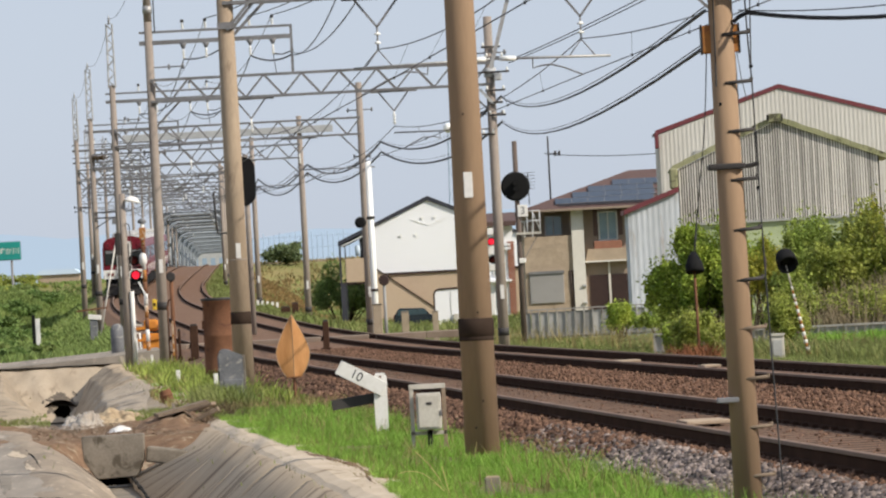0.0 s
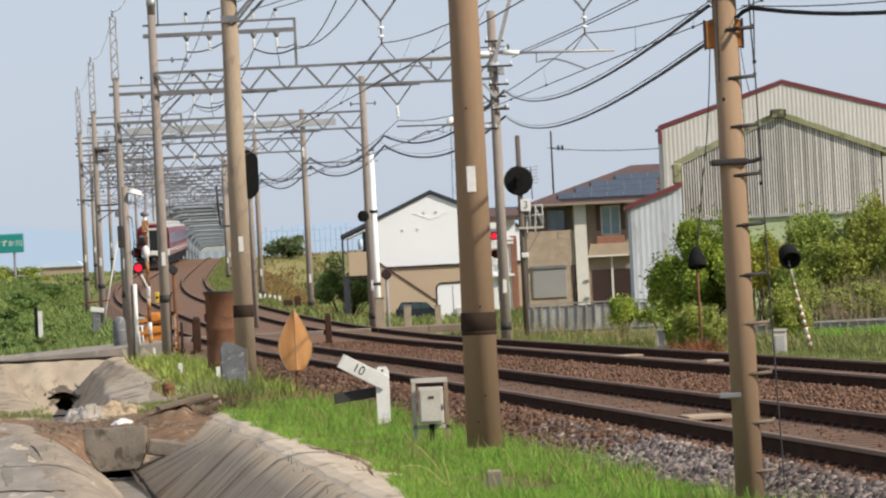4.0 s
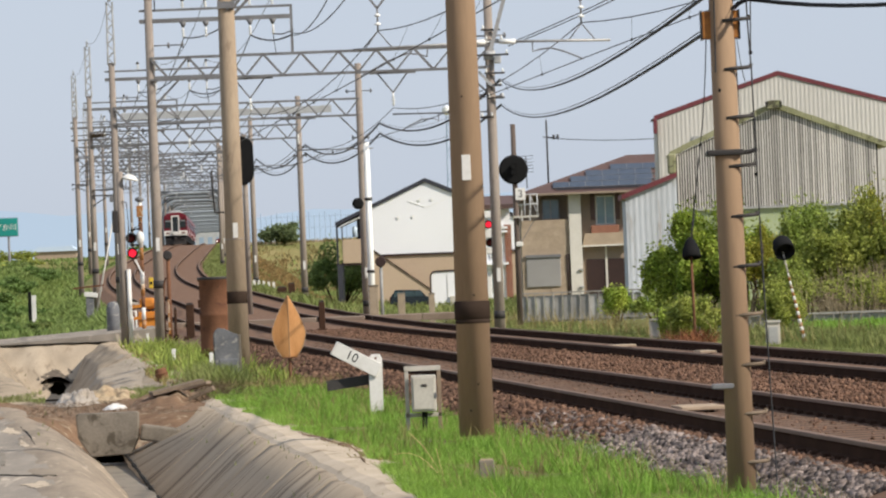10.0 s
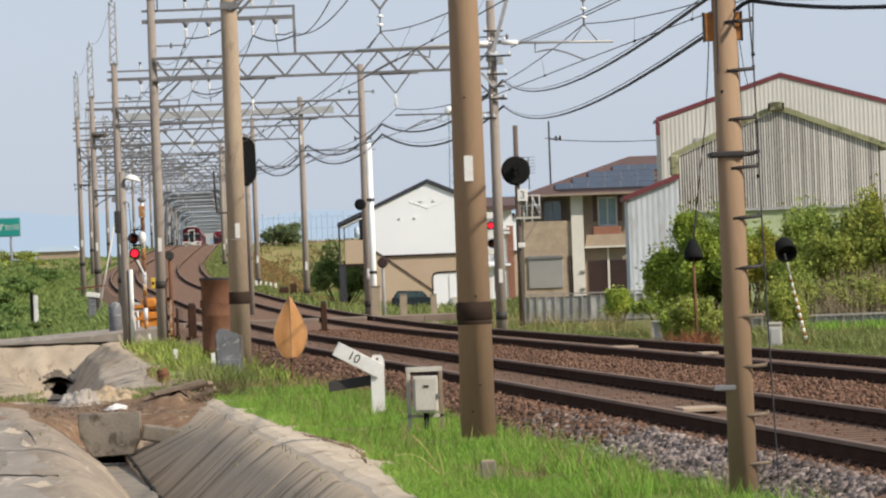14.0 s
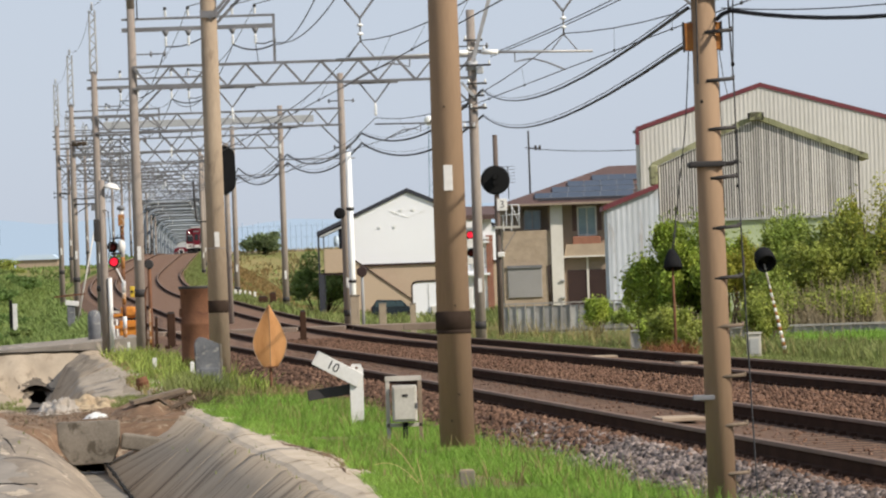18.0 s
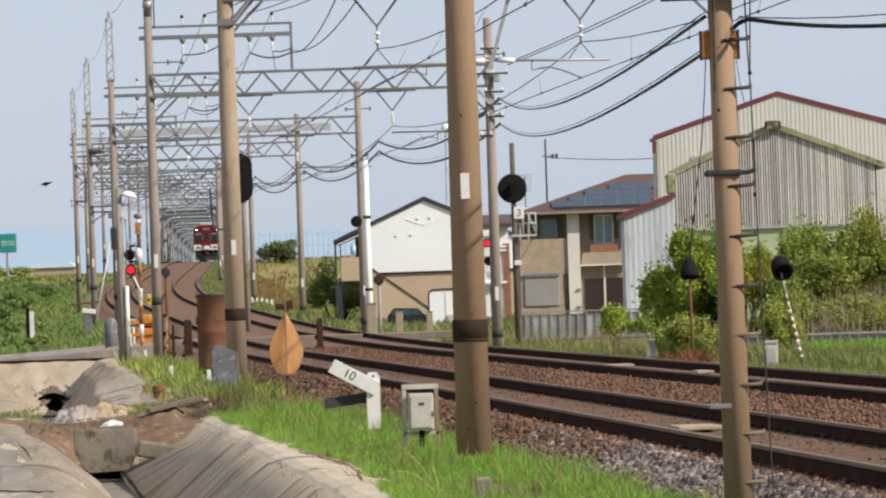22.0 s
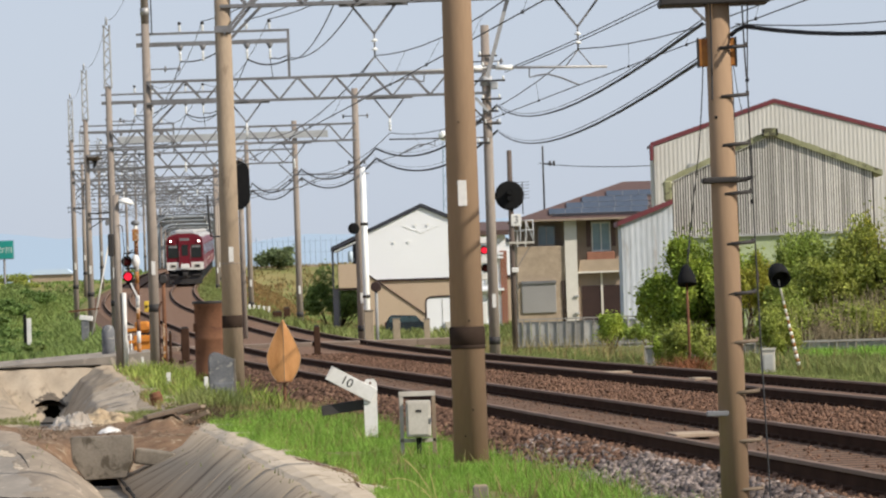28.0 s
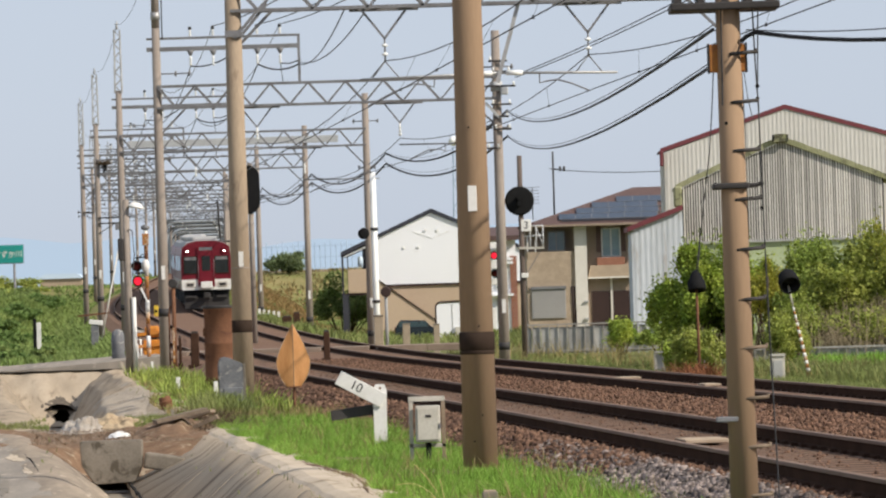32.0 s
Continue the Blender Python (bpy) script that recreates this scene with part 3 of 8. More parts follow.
    def end_wall(u, v):
        y, s = 162 - 6.5 * v, -7.3 + 4.0 * u
        z = 0.06 - 1.46 * v
        return (line_x(y) + s, y + 0.4 * noise.noise((s * 1.5, z * 2, 3.0)), z)

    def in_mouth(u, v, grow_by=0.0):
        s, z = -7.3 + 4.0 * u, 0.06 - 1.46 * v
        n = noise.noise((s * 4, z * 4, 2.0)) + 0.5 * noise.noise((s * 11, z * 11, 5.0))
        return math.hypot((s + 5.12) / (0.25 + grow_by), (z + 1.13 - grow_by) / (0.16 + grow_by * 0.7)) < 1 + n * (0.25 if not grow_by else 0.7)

    part("basin_side", grid_mesh(20, 40, left_side), M["concrete"], ditch, "pale sloping concrete side of the basin")
    part("basin_side", grid_mesh(36, 110, right_side, pale), (M["stained_concrete"], M["apron_concrete"]), ditch, "dark streaked basin side with a pale rough apron")
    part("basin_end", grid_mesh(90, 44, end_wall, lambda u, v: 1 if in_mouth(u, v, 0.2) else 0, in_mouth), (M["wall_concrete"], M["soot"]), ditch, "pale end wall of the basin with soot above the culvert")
    # the pipe's inside is coloured dark for the shade in it
    hole = bmesh.new()
    for k in range(26):
        a, b = 3.1416 * k / 13, 3.1416 * (k + 1) / 13
        c = Vector((line_x(158) - 5.12, 0, -1.2))
        p, q = c + Vector((0.5 * math.cos(a), 0, 0.4 * math.sin(a))), c + Vector((0.5 * math.cos(b), 0, 0.4 * math.sin(b)))
        vs = [hole.verts.new((v.x, y, v.z)) for v, y in ((p, 157.2), (q, 157.2), (q, 166), (p, 166))]
        hole.faces.new(vs)
    hole.faces.new([hole.verts.new((line_x(158) - 5.12 + u, 159.2, -1.2 + w)) for u, w in ((-0.6, -0.5), (0.6, -0.5), (0.6, 0.5), (-0.6, 0.5))])
    part("culvert_pipe", hole, M["soot"], ditch, "dark culvert pipe behind the end wall")
    part("basin_floor", grid_mesh(8, 20, lambda u, v: (line_x(86 + 70 * v) - 6.3 + 1.6 * u, 86 + 70 * v, -1.0 - 0.45 * v)), M["wet_concrete"], ditch, "damp basin floor")

    def lip(u, v):
        s = -7.4 + 4.1 * u
        return (line_x(162) + s, 161.75 + 0.5 * v + 0.12 * noise.noise((s * 2, 0, 1.0)), 0.085 + 0.015 * noise.noise((s * 3, v, 2.0)))
    bm = grid_mesh(40, 2, lip)
    bmesh.ops.solidify(bm, geom=bm.faces[:], thickness=0.09)
    part("road_lip", bm, M["old_concrete"], ditch, "broken concrete lip under the road edge")


lay_ditch()


def lay_road():
    bm = bmesh.new()
    rows = []
    for k in range(37):
        y = -8 + 3 * k
        rows.append([bm.verts.new((line_x(y) + u, y, z)) for u, z in ((-14, -0.3), (-14, 0.012), (lane_end(y) - 0.08, 0.012), (lane_end(y) - 0.08, -0.3))])
    for a, b in zip(rows, rows[1:]):
        for i in range(3):
            bm.faces.new((a[i], a[i + 1], b[i + 1], b[i]))
    tagged(part("road", bm, M["asphalt"]), "pale worn asphalt lane beside the ditch", "road", kind="structure")


lay_road()


def levee_path():
    x, y = line_x(678) + GAP + 4.5, 678
    tagged(part("levee_path", block((x + 22, y, 6.3), (44, 5, 0.3), bevel=0.05), M["concrete"]), "pale path along the top of the levee", "path", kind="structure")


levee_path()


def lane_marks():
    """Dark lines and repairs in the lane's surface."""
    rnd = random.Random(12)
    for way in ([(-7.6, 48.9), (-7.1, 48.6), (-6.75, 48.9), (-6.4, 48.3), (-6.25, 48.2)], [(-6.5, 66), (-6.42, 62), (-6.38, 57)]):
        pts = []
        for (s0, y0), (s1, y1) in zip(way, way[1:]):
            for k in range(5):
                y = y0 + (y1 - y0) * k / 5 + rnd.uniform(-0.12, 0.12)
                pts.append((line_x(y) + s0 + (s1 - s0) * k / 5 + rnd.uniform(-0.012, 0.012), y, 0.016))
        tagged(part("lane_crack", tube(bmesh.new(), pts, 0.009, 5), M["dark_hole"]), "dark line across the worn lane", "crack", "cracks in the lane", kind="structure")
    for s, y, w, d, mat in ((-6.47, 59.5, 0.13, 3.2, "cap_concrete"), (-6.62, 64.5, 0.12, 2.2, "cap_concrete"), (-6.45, 46.2, 0.14, 0.9, "cap_concrete"), (-6.75, 54.0, 0.06, 4.0, "wet_concrete")):
        bm = bmesh.new()
        ring = []
        for i in range(48):
            a = i * 6.2832 / 48
            r = 0.75 + 0.5 * noise.noise((math.cos(a) * 1.4 + s, math.sin(a) * 1.4 + y, 0.0)) + 0.25 * noise.noise((math.cos(a) * 5, math.sin(a) * 5, y))
            yy = y + d * r * math.sin(a)
            ring.append(bm.verts.new((line_x(yy) + s + w * r * math.cos(a), yy, 0.0165)))
        bm.faces.new(ring)
        tagged(part("lane_patch", bm, M[mat]), "irregular repair patch on the lane", "patch", "patches on the lane", kind="structure")


lane_marks()



# ---- portals of the overhead line ----
LX, RX = -2.45, GAP + 2.35
LOW, HIGH = 6.67, 7.24


def insulator(bm, x, y, z, h=0.32, r=0.075):
    """A stack of porcelain discs hanging down from z."""
    rod(bm, (x, y, z), (x, y, z - h), 0.022, n=6)
    for i in range(3):
        c = z - h * (0.25 + 0.25 * i)
        rod(bm, (x, y, c), (x, y, c - 0.035), r * 0.45, r, 10)
    return bm


def beam_mesh(lx, rx, n):
    bm = bmesh.new()
    for z in (LOW, HIGH):
        for dy in (-0.15, 0.15):
            bar(bm, (lx, dy, z), (rx, dy, z), 0.06)
    for i in range(n):
        x0, x1 = lx + (rx - lx) * i / n, lx + (rx - lx) * (i + 1) / n
        z0, z1 = (LOW, HIGH) if i % 2 else (HIGH, LOW)
        for dy in (-0.15, 0.15):
            bar(bm, (x0, dy, z0), (x1, dy, z1), 0.036 if i % 2 else 0.06)
        bar(bm, (x0, -0.15, LOW), (x1, 0.15, LOW), 0.03)
    for x in (lx, rx):
        s = 1 if x < 0 else -1
        bar(bm, (x, 0, LOW - 0.75), (x + 0.75 * s, 0, LOW), 0.05)
    return bm


def hanger_mesh():
    bm = bmesh.new()
    bar(bm, (-0.62, 0, LOW - 0.04), (0.62, 0, LOW - 0.04), 0.07)
    for s in (-1, 1):
        bar(bm, (0.4 * s, 0, LOW - 0.05), (0, 0, 6.1), 0.04)
    return bm


def arm_mesh(reach):
    bm = bmesh.new()
    rod(bm, (-reach, 0, 5.5), (0.25, 0, 5.53), 0.02, n=8)
    rod(bm, (-reach, 0, 6.1), (-reach * 0.65, 0, 5.52), 0.02, n=6)
    tube(bm, [(-0.95, 0, 5.5), (-0.95, 0, 5.32), (-0.8, 0, 5.38), (-0.5, 0, 5.36), (-0.2, 0, 5.22), (0.05, 0, 5.08)], 0.018)
    return bm


def first_portal(y):
    """One portal with its parts; the others share them."""
    at = thing("catenary_portal", on_line(0, y), "grey steel lattice beam portal carrying the overhead wires", "catenary portal", "overhead line portals")
    mast = part("mast", rod(bmesh.new(), (0, 0, -1.6), (0, 0, 8.8), 0.15, 0.105, 14), M["grey_pole"], at)
    mast.location = (LX, 0, 0)
    second = part("mast", rod(bmesh.new(), (0, 0, -1.6), (0, 0, 8.45), 0.15, 0.11, 14), M["grey_pole"], at)
    second.location = (RX, 0, 0)
    ext = bmesh.new()
    z_low, z_top = 8.72, 10.9
    for dx in (-0.12, 0.12):
        for dy in (-0.12, 0.12):
            bar(ext, (dx, dy, z_low), (dx * 0.8, dy * 0.8, z_top), 0.034)
    k = 9
    for i in range(k):
        z0, z1 = z_low + i * (z_top - z_low) / k, z_low + (i + 1) * (z_top - z_low) / k
        s = 1 if i % 2 else -1
        for d in (-0.11, 0.11):
            bar(ext, (-0.11 * s, d, z0), (0.11 * s, d, z1), 0.03)
            bar(ext, (d, -0.11 * s, z0), (d, 0.11 * s, z1), 0.03)
    insulator(ext, 0, 0, z_top + 0.3, 0.3)
    part("lattice_top", ext, M["bright_steel"], mast)
    part("beam", beam_mesh(LX, RX, 18), M["steel"], at)
    # feeder frame on the near side's mast
    fr = bmesh.new()
    bar(fr, (LX - 0.25, 0, 8.5), (LX + 3.75, 0, 8.5), 0.06)
    bar(fr, (LX - 0.25, 0, 8.22), (LX + 3.75, 0, 8.22), 0.11)
    bar(fr, (LX + 3.75, 0, 8.53), (LX + 3.75, 0, HIGH), 0.07)
    feeder = part("feeder_frame", fr, M["steel"], at)
    for x in (0.9, 1.5, 2.66, 3.26):
        pin = insulator(bmesh.new(), LX + x, 0, 8.74, 0.2, 0.05)
        top = part("insulator", pin, M["porcelain"], feeder, "white porcelain insulator")
        part("pin_cap", rod(bmesh.new(), (LX + x, 0, 8.72), (LX + x, 0, 8.8), 0.05, 0.04, 8), M["dark_steel"], feeder, "dark cap of the insulator")
        cone = rod(bmesh.new(), (LX + x, 0, 8.17), (LX + x, 0, 8.03), 0.1, 0.03, 10)
        part("hanger_cone", cone, M["steel"], feeder)
        low = insulator(bmesh.new(), LX + x, 0, 8.05, 0.3, 0.055)
        part("insulator", low, M["porcelain"], feeder, "white porcelain insulator")
    jump = bmesh.new()
    tube(jump, sagging((LX + 0.9, 0, 7.76), (LX + 2.2, 0, 8.2), 0.16, 10), 0.02)
    tube(jump, sagging((LX + 2.66, 0, 7.76), (LX + 3.72, 0, 7.72), 0.14, 8), 0.024)
    tube(jump, [(LX + 3.26, 0, 7.78), (LX + 3.3, 0, 7.4), (LX + 3.32, 0, HIGH)], 0.012)
    tube(jump, [(LX + 3.26, 0, 7.77), (LX + 3.5, 0, 7.75), (LX + 3.8, 0, 7.85)], 0.018)
    part("jumper_cable", jump, M["wire"], feeder, "drooping black jumper cable")
    # cross arms on the masts
    for x, z, w in ((LX + 0.4, 7.58, 0.5), (RX, 7.5, 0.46), (RX, 5.9, 0.3), (LX, 5.35, 0.3)):
        bm = bmesh.new()
        bar(bm, (x - w, 0.16, z), (x + w, 0.16, z), 0.035)
        for s in (-1, 0.2, 1):
            rod(bm, (x + w * s * 0.9, 0.16, z - 0.07), (x + w * s * 0.9, 0.16, z + 0.07), 0.03, 0.03, 6)
        part("cross_arm", bm, M["steel"], at)
    for off in (0, GAP):
        v = part("hanger", hanger_mesh(), M["steel"], at)
        v.location = (off + (0.14 if off == 0 else -0.22), 0, 0)
        ins = insulator(bmesh.new(), 0, 0, 6.1, 0.36, 0.062)
        part("insulator", ins, M["porcelain"], v, "white porcelain insulator")
        arm = part("steady_arm", arm_mesh(-LX if off == 0 else RX - GAP), M["steel"], at)
        arm.matrix_basis = pose(off, 0, 0, rz=0 if off == 0 else 180)
    return at


PORTALS = [148 + 46.5 * i for i in range(16)]
first = first_portal(PORTALS[0])
for ob in [o for o in first.children_recursive if o.name.startswith("mast")]:
    z = 2.35 if ob.location.x < 0 else 1.2
    part("white_plate", block((0.02, -0.145, z), (0.1, 0.02, 0.36)), M["white_paint"], ob, "small white plate")
    part("strap", rod(bmesh.new(), (0, 0, z - 1.15), (0, 0, z - 0.95), 0.15, n=14), M["dark_steel"], ob)
portals = [first]
for y in PORTALS[1:]:
    portals.append(copy_thing(first, pose(*on_line(0, y), rz=0)))
# the nearest portal's mast is solid to its top
for ob in [o for o in first.children_recursive if o.name.startswith("lattice_top")]:
    bpy.data.objects.remove(ob)
top = part("mast_top", rod(bmesh.new(), (LX, 0, 8.78), (LX, 0, 11.2), 0.108, 0.09, 14), M["grey_pole"], first)
part("collar", rod(bmesh.new(), (LX, 0, 9.0), (LX, 0, 9.2), 0.125, n=14), M["bright_steel"], top)
part("riser", rod(bmesh.new(), (LX + 0.17, -0.05, 8.5), (LX + 0.17, -0.05, 11.2), 0.016, n=6), M["dark_steel"], top)
# more arms and pins on the first portal's far mast
for z, w0, w1 in ((7.64, -0.2, 0.3), (7.36, -0.12, 0.38), (6.98, -0.55, 0.5), (6.5, -0.15, 0.38), (6.18, -0.1, 0.3), (5.85, -0.1, 0.36), (5.35, -0.3, 0.05)):
    arm = part("cross_arm", bar(bmesh.new(), (RX + w0, -0.17, z), (RX + w1, -0.17, z), 0.05), M["dark_steel"], first)
    for x in (w0 + 0.05, w1 - 0.05):
        part("insulator", rod(bmesh.new(), (RX + x, -0.17, z + 0.02), (RX + x, -0.17, z + 0.12), 0.034, 0.02, 8), M["porcelain"], arm, "small white pin insulator")
part("mast_bracket", bar(bmesh.new(), (RX - 0.3, -0.17, 6.55), (RX + 0.05, -0.17, 6.15), 0.07), M["plate_grey"], first)
part("clamp", rod(bmesh.new(), (RX, 0, 6.85), (RX, 0, 7.1), 0.16, n=16), M["plate_grey"], first)
part("switch_case", block((RX + 0.2, -0.2, 6.85), (0.2, 0.14, 0.2), bevel=0.03), M["plate_grey"], first, "pale grey switch case")
# the second portal is narrower
inset = 0.42
for ob in portals[1].children:
    mid = sum(v.co.x for v in ob.data.vertices) / len(ob.data.vertices) + ob.location.x
    if ob.name.startswith("beam"):
        ob.scale.x = 1 - inset / (RX - LX)
        ob.location.x = LX * inset / (RX - LX)
    elif mid > GAP + 1.5:
        ob.location.x -= inset
part("walkway_plate", block(((LX + RX) / 2 + 1.4, -0.2, 7.85), (9.0, 0.06, 0.3), bevel=0.01), M["plate_grey"], portals[2], "pale grey walkway plate")
# switch gear on the second and third far masts
gear = bmesh.new()
for z, x1 in ((4.76, 0.97), (4.52, 1.12)):
    bar(gear, (LX, -0.17, z), (LX + x1, -0.17, z), 0.06)
bar(gear, (LX + 0.95, -0.17, 4.76), (LX + 0.95, -0.17, 4.3), 0.04)
bar(gear, (LX + 0.02, -0.17, 4.1), (LX + 0.7, -0.17, 4.5), 0.04)
gear = part("gear_bracket", gear, M["dark_steel"], portals[2], "dark bracket arms")
part("switch_box", block((LX + 0.86, -0.2, 4.36), (0.26, 0.2, 0.26), bevel=0.02), M["steel"], gear, "grey switch box")
side_arm = bmesh.new()
bar(side_arm, (LX, -0.17, 5.33), (LX + 0.56, -0.17, 5.31), 0.06)
bar(side_arm, (LX + 0.54, -0.17, 5.31), (LX + 0.54, -0.17, 6.6), 0.04)
part("gear_bracket", side_arm, M["dark_steel"], portals[3], "dark bracket arms")
# the portal over the verge, its masts are brown concrete poles
near = thing("catenary_portal", on_line(0, 101), "grey lattice beam portal on brown concrete masts", "catenary portal", "overhead line portals")
for x, r0, r1, name in ((LX + 0.04, 0.192, 0.135, "mast"), (RX, 0.15, 0.12, "mast")):
    shaft = part(name, rod(bmesh.new(), (0, 0, -1.0), (0, 0, 8.3), r0, r1, 24), M["pale_pole"], near, "brown concrete mast")
    shaft.location = (x, 0, 0)
    if x < 0:
        part("band", turned(bmesh.new(), [(0.176, 0.9), (0.186, 0.91), (0.186, 1.12), (0.175, 1.13)], 24), M["rubber"], shaft, "dark rubber band")
        part("white_plate", block((0.02, -0.172, 2.22), (0.085, 0.02, 0.27)), M["white_paint"], shaft, "small white plate")
        part("strap", turned(bmesh.new(), [(0.172, 2.05), (0.175, 2.05), (0.175, 2.07), (0.172, 2.07)], 24), M["grey_pole"], shaft)
        fork = bmesh.new()
        bar(fork, (0.02, -0.16, 6.18), (0.55, -0.16, 6.78), 0.05)
        bar(fork, (0.1, -0.1, 6.18), (0.62, -0.1, 6.78), 0.05)
        box(fork, (0.0, -0.02, 6.26), (0.3, 0.34, 0.12))
        part("brace", fork, M["steel"], shaft)
part("beam", beam_mesh(LX, RX, 18), M["steel"], near)
for x in (0.3, GAP - 0.17):
    v = part("hanger", hanger_mesh(), M["steel"], near)
    v.location = (x, 0, 0)
    for z in (5.98, 5.82):
        disc = turned(bmesh.new(), [(0.02, -0.03), (0.06, -0.018), (0.055, 0.004), (0.02, 0.03)], 12, pose(0, 0, z))
        part("insulator", disc, M["porcelain"], v, "white porcelain insulator disc")
    link = bmesh.new()
    rod(link, (0, 0, 6.1), (0, 0, 5.66), 0.016, n=6)
    for d in (-0.23, 0.23):
        rod(link, (0, 0, 5.69), (d, 0, 5.4), 0.012, n=6)
    part("link", link, M["steel"], v)
# one slanting drop bar between the tracks carries the steady arms of both
part("drop_bar", bar(bmesh.new(), (2.72, 0, LOW), (2.3, 0, 5.25), 0.07), M["bright_steel"], near, "slanting pale drop bar")
for x0, x1, s in ((2.34, 4.46, 1), (2.34, -0.16, -1)):
    arm = part("steady_arm", rod(bmesh.new(), (x0, 0, 5.42), (x1, 0, 5.37), 0.024, n=8), M["bright_steel"], near)
    part("arm_insulator", rod(bmesh.new(), (x0 + 0.12 * s, 0, 5.42), (x0 + 0.42 * s, 0, 5.41), 0.045, 0.045, 8), M["porcelain"], arm, "white rod insulator")
part("pull_off", tube(bmesh.new(), [(3.06, 0, 5.41), (3.06, 0, 5.22), (3.2, 0, 5.25), (3.38, 0, 5.27), (3.62, 0, 5.2), (3.96, 0, 5.05)], 0.016), M["steel"], near, "curved registration arm")
part("pull_off", tube(bmesh.new(), [(1.18, 0, 5.39), (1.16, 0, 5.2), (1.0, 0, 5.25), (0.8, 0, 5.27), (0.45, 0, 5.14), (-0.04, 0, 4.89)], 0.016), M["steel"], near, "curved registration arm")


# ---- overhead wires ----
def string_wires():
    stops = [54.5, 101.0] + PORTALS
    at = thing("overhead_wires", on_line(0, 101, 5.7), "thin dark overhead wires strung between the portals", "overhead wires")
    base = Vector(at.location)

    def wire(name, runs, r):
        for pts in runs:
            part(name, tube(bmesh.new(), [Vector(p) - base for p in pts], r, 5), M["wire"], at)

    for off, hung in ((0.0, (0.1, 0.3, 0.14)), (GAP, (-0.05, -0.17, -0.22))):
        runs, drops = [], []
        for a, b in zip(stops, stops[1:]):
            sides = [off + hung[0 if v < 60 else 1 if v < 110 else 2] for v in (a, b)]
            pts = sagging(on_line(sides[0], a, 5.7), on_line(sides[1], b, 5.7), 0.5, 12)
            runs.append(pts)
            low = []
            for i, v in enumerate((a, b)):
                z = float(np.interp(v, (54, 101, 148), (4.79, 4.89, 5.05) if off == 0 else (4.97, 5.06, 5.12)))
                low.append(Vector(on_line(off - (0.16 if off and v < 110 else 0.0), v, z)))
            runs.append([low[0].lerp(low[1], k / 6) for k in range(7)])
            if a < 300:
                for k in (2, 4, 6, 8, 10):
                    p = pts[k]
                    drops.append([p, low[0].lerp(low[1], k / 12)])
        wire("contact_wire", runs, 0.010)
        wire("dropper", drops, 0.003)
        for p in drops:
            part("clip", block(p[1] - base, (0.035, 0.06, 0.045)), M["wire"], at)
    for side, z, sag, r in ((LX + 0.9, 7.75, 0.7, 0.013), (LX + 1.5, 8.8, 0.7, 0.009), (LX + 2.66, 7.75, 0.8, 0.013), (LX + 3.26, 8.8, 0.7, 0.009), (LX, 11.1, 0.6, 0.007)):
        wire("feeder_wire", [sagging(on_line(side, a, z), on_line(side, b, z), sag) for a, b in zip(stops[2:], stops[3:])], r)
    # the feeders drop from the frame to the nearer portal's beam
    runs = []
    for (side, z), (end, top) in (((1.3, 7.72), (-0.39, 6.68)), ((1.3, 7.78), (-0.06, 6.56))):
        runs.append(sagging(on_line(side, 148, z), on_line(end, 101, top), 0.3))
    for side, end in ((LX + 2.66, 0.05), (LX + 3.26, 0.46), (LX + 1.5, -0.9)):
        runs.append(sagging(on_line(side, 148, 8.8), on_line(end, 101, 7.26), 0.12))
    for dz in (0.0, 0.06):
        runs.append(sagging(on_line(RX + 0.5, 148, 7.2 + dz), on_line(RX + 0.7, 101, 7.3 + 1.5 * dz), 0.1))
    wire("pull_off_wire", runs, 0.013)
    return at


string_wires()


def cable_run():
    """Thick black cables along the far side's masts and over to the pole with steps."""
    ends = [Vector((1.87, 38.3, 3.425))] + [Vector(on_line(RX + 0.25, y, z)) for y, z in zip(PORTALS[:6], (6.33, 6.35, 6.35, 6.3, 6.3, 6.3))]
    second = [Vector((1.86, 38.3, 3.18))] + [Vector(on_line(RX + 0.25, y, z)) for y, z in zip(PORTALS[:6], (5.66, 6.0, 6.0, 5.95, 5.95, 5.95))]
    for pts, r in ((ends, 0.013), (second, 0.013)):
        base = pts[1]
        at = thing("signal_cable", tuple(base), "thick black cable drooping between the masts", "cable", "cables along the masts")
        bm = bmesh.new()
        for i, (a, b) in enumerate(zip(pts, pts[1:])):
            tube(bm, [p - base for p in sagging(a, b, 0.44 if i == 0 else 0.7)], r if i == 0 else 0.03, 6)
        part("cable", bm, M["cable"], at)
        bm = bmesh.new()
        for i, (a, b) in enumerate(zip(pts, pts[1:])):
            tube(bm, [p - base for p in sagging(a + Vector((0, 0, 0.03)), b + Vector((0, 0, 0.045)), 0.43 if i == 0 else 0.62)], 0.005, 4)
        part("carrier_wire", bm, M["wire"], at)


cable_run()


# ---- poles on the verge ----
def band(r, z0, z1, proud=0.008):
    return turned(bmesh.new(), [(r, z0), (r + proud, z0 + 0.005), (r + proud, z1 - 0.005), (r, z1)], 28)


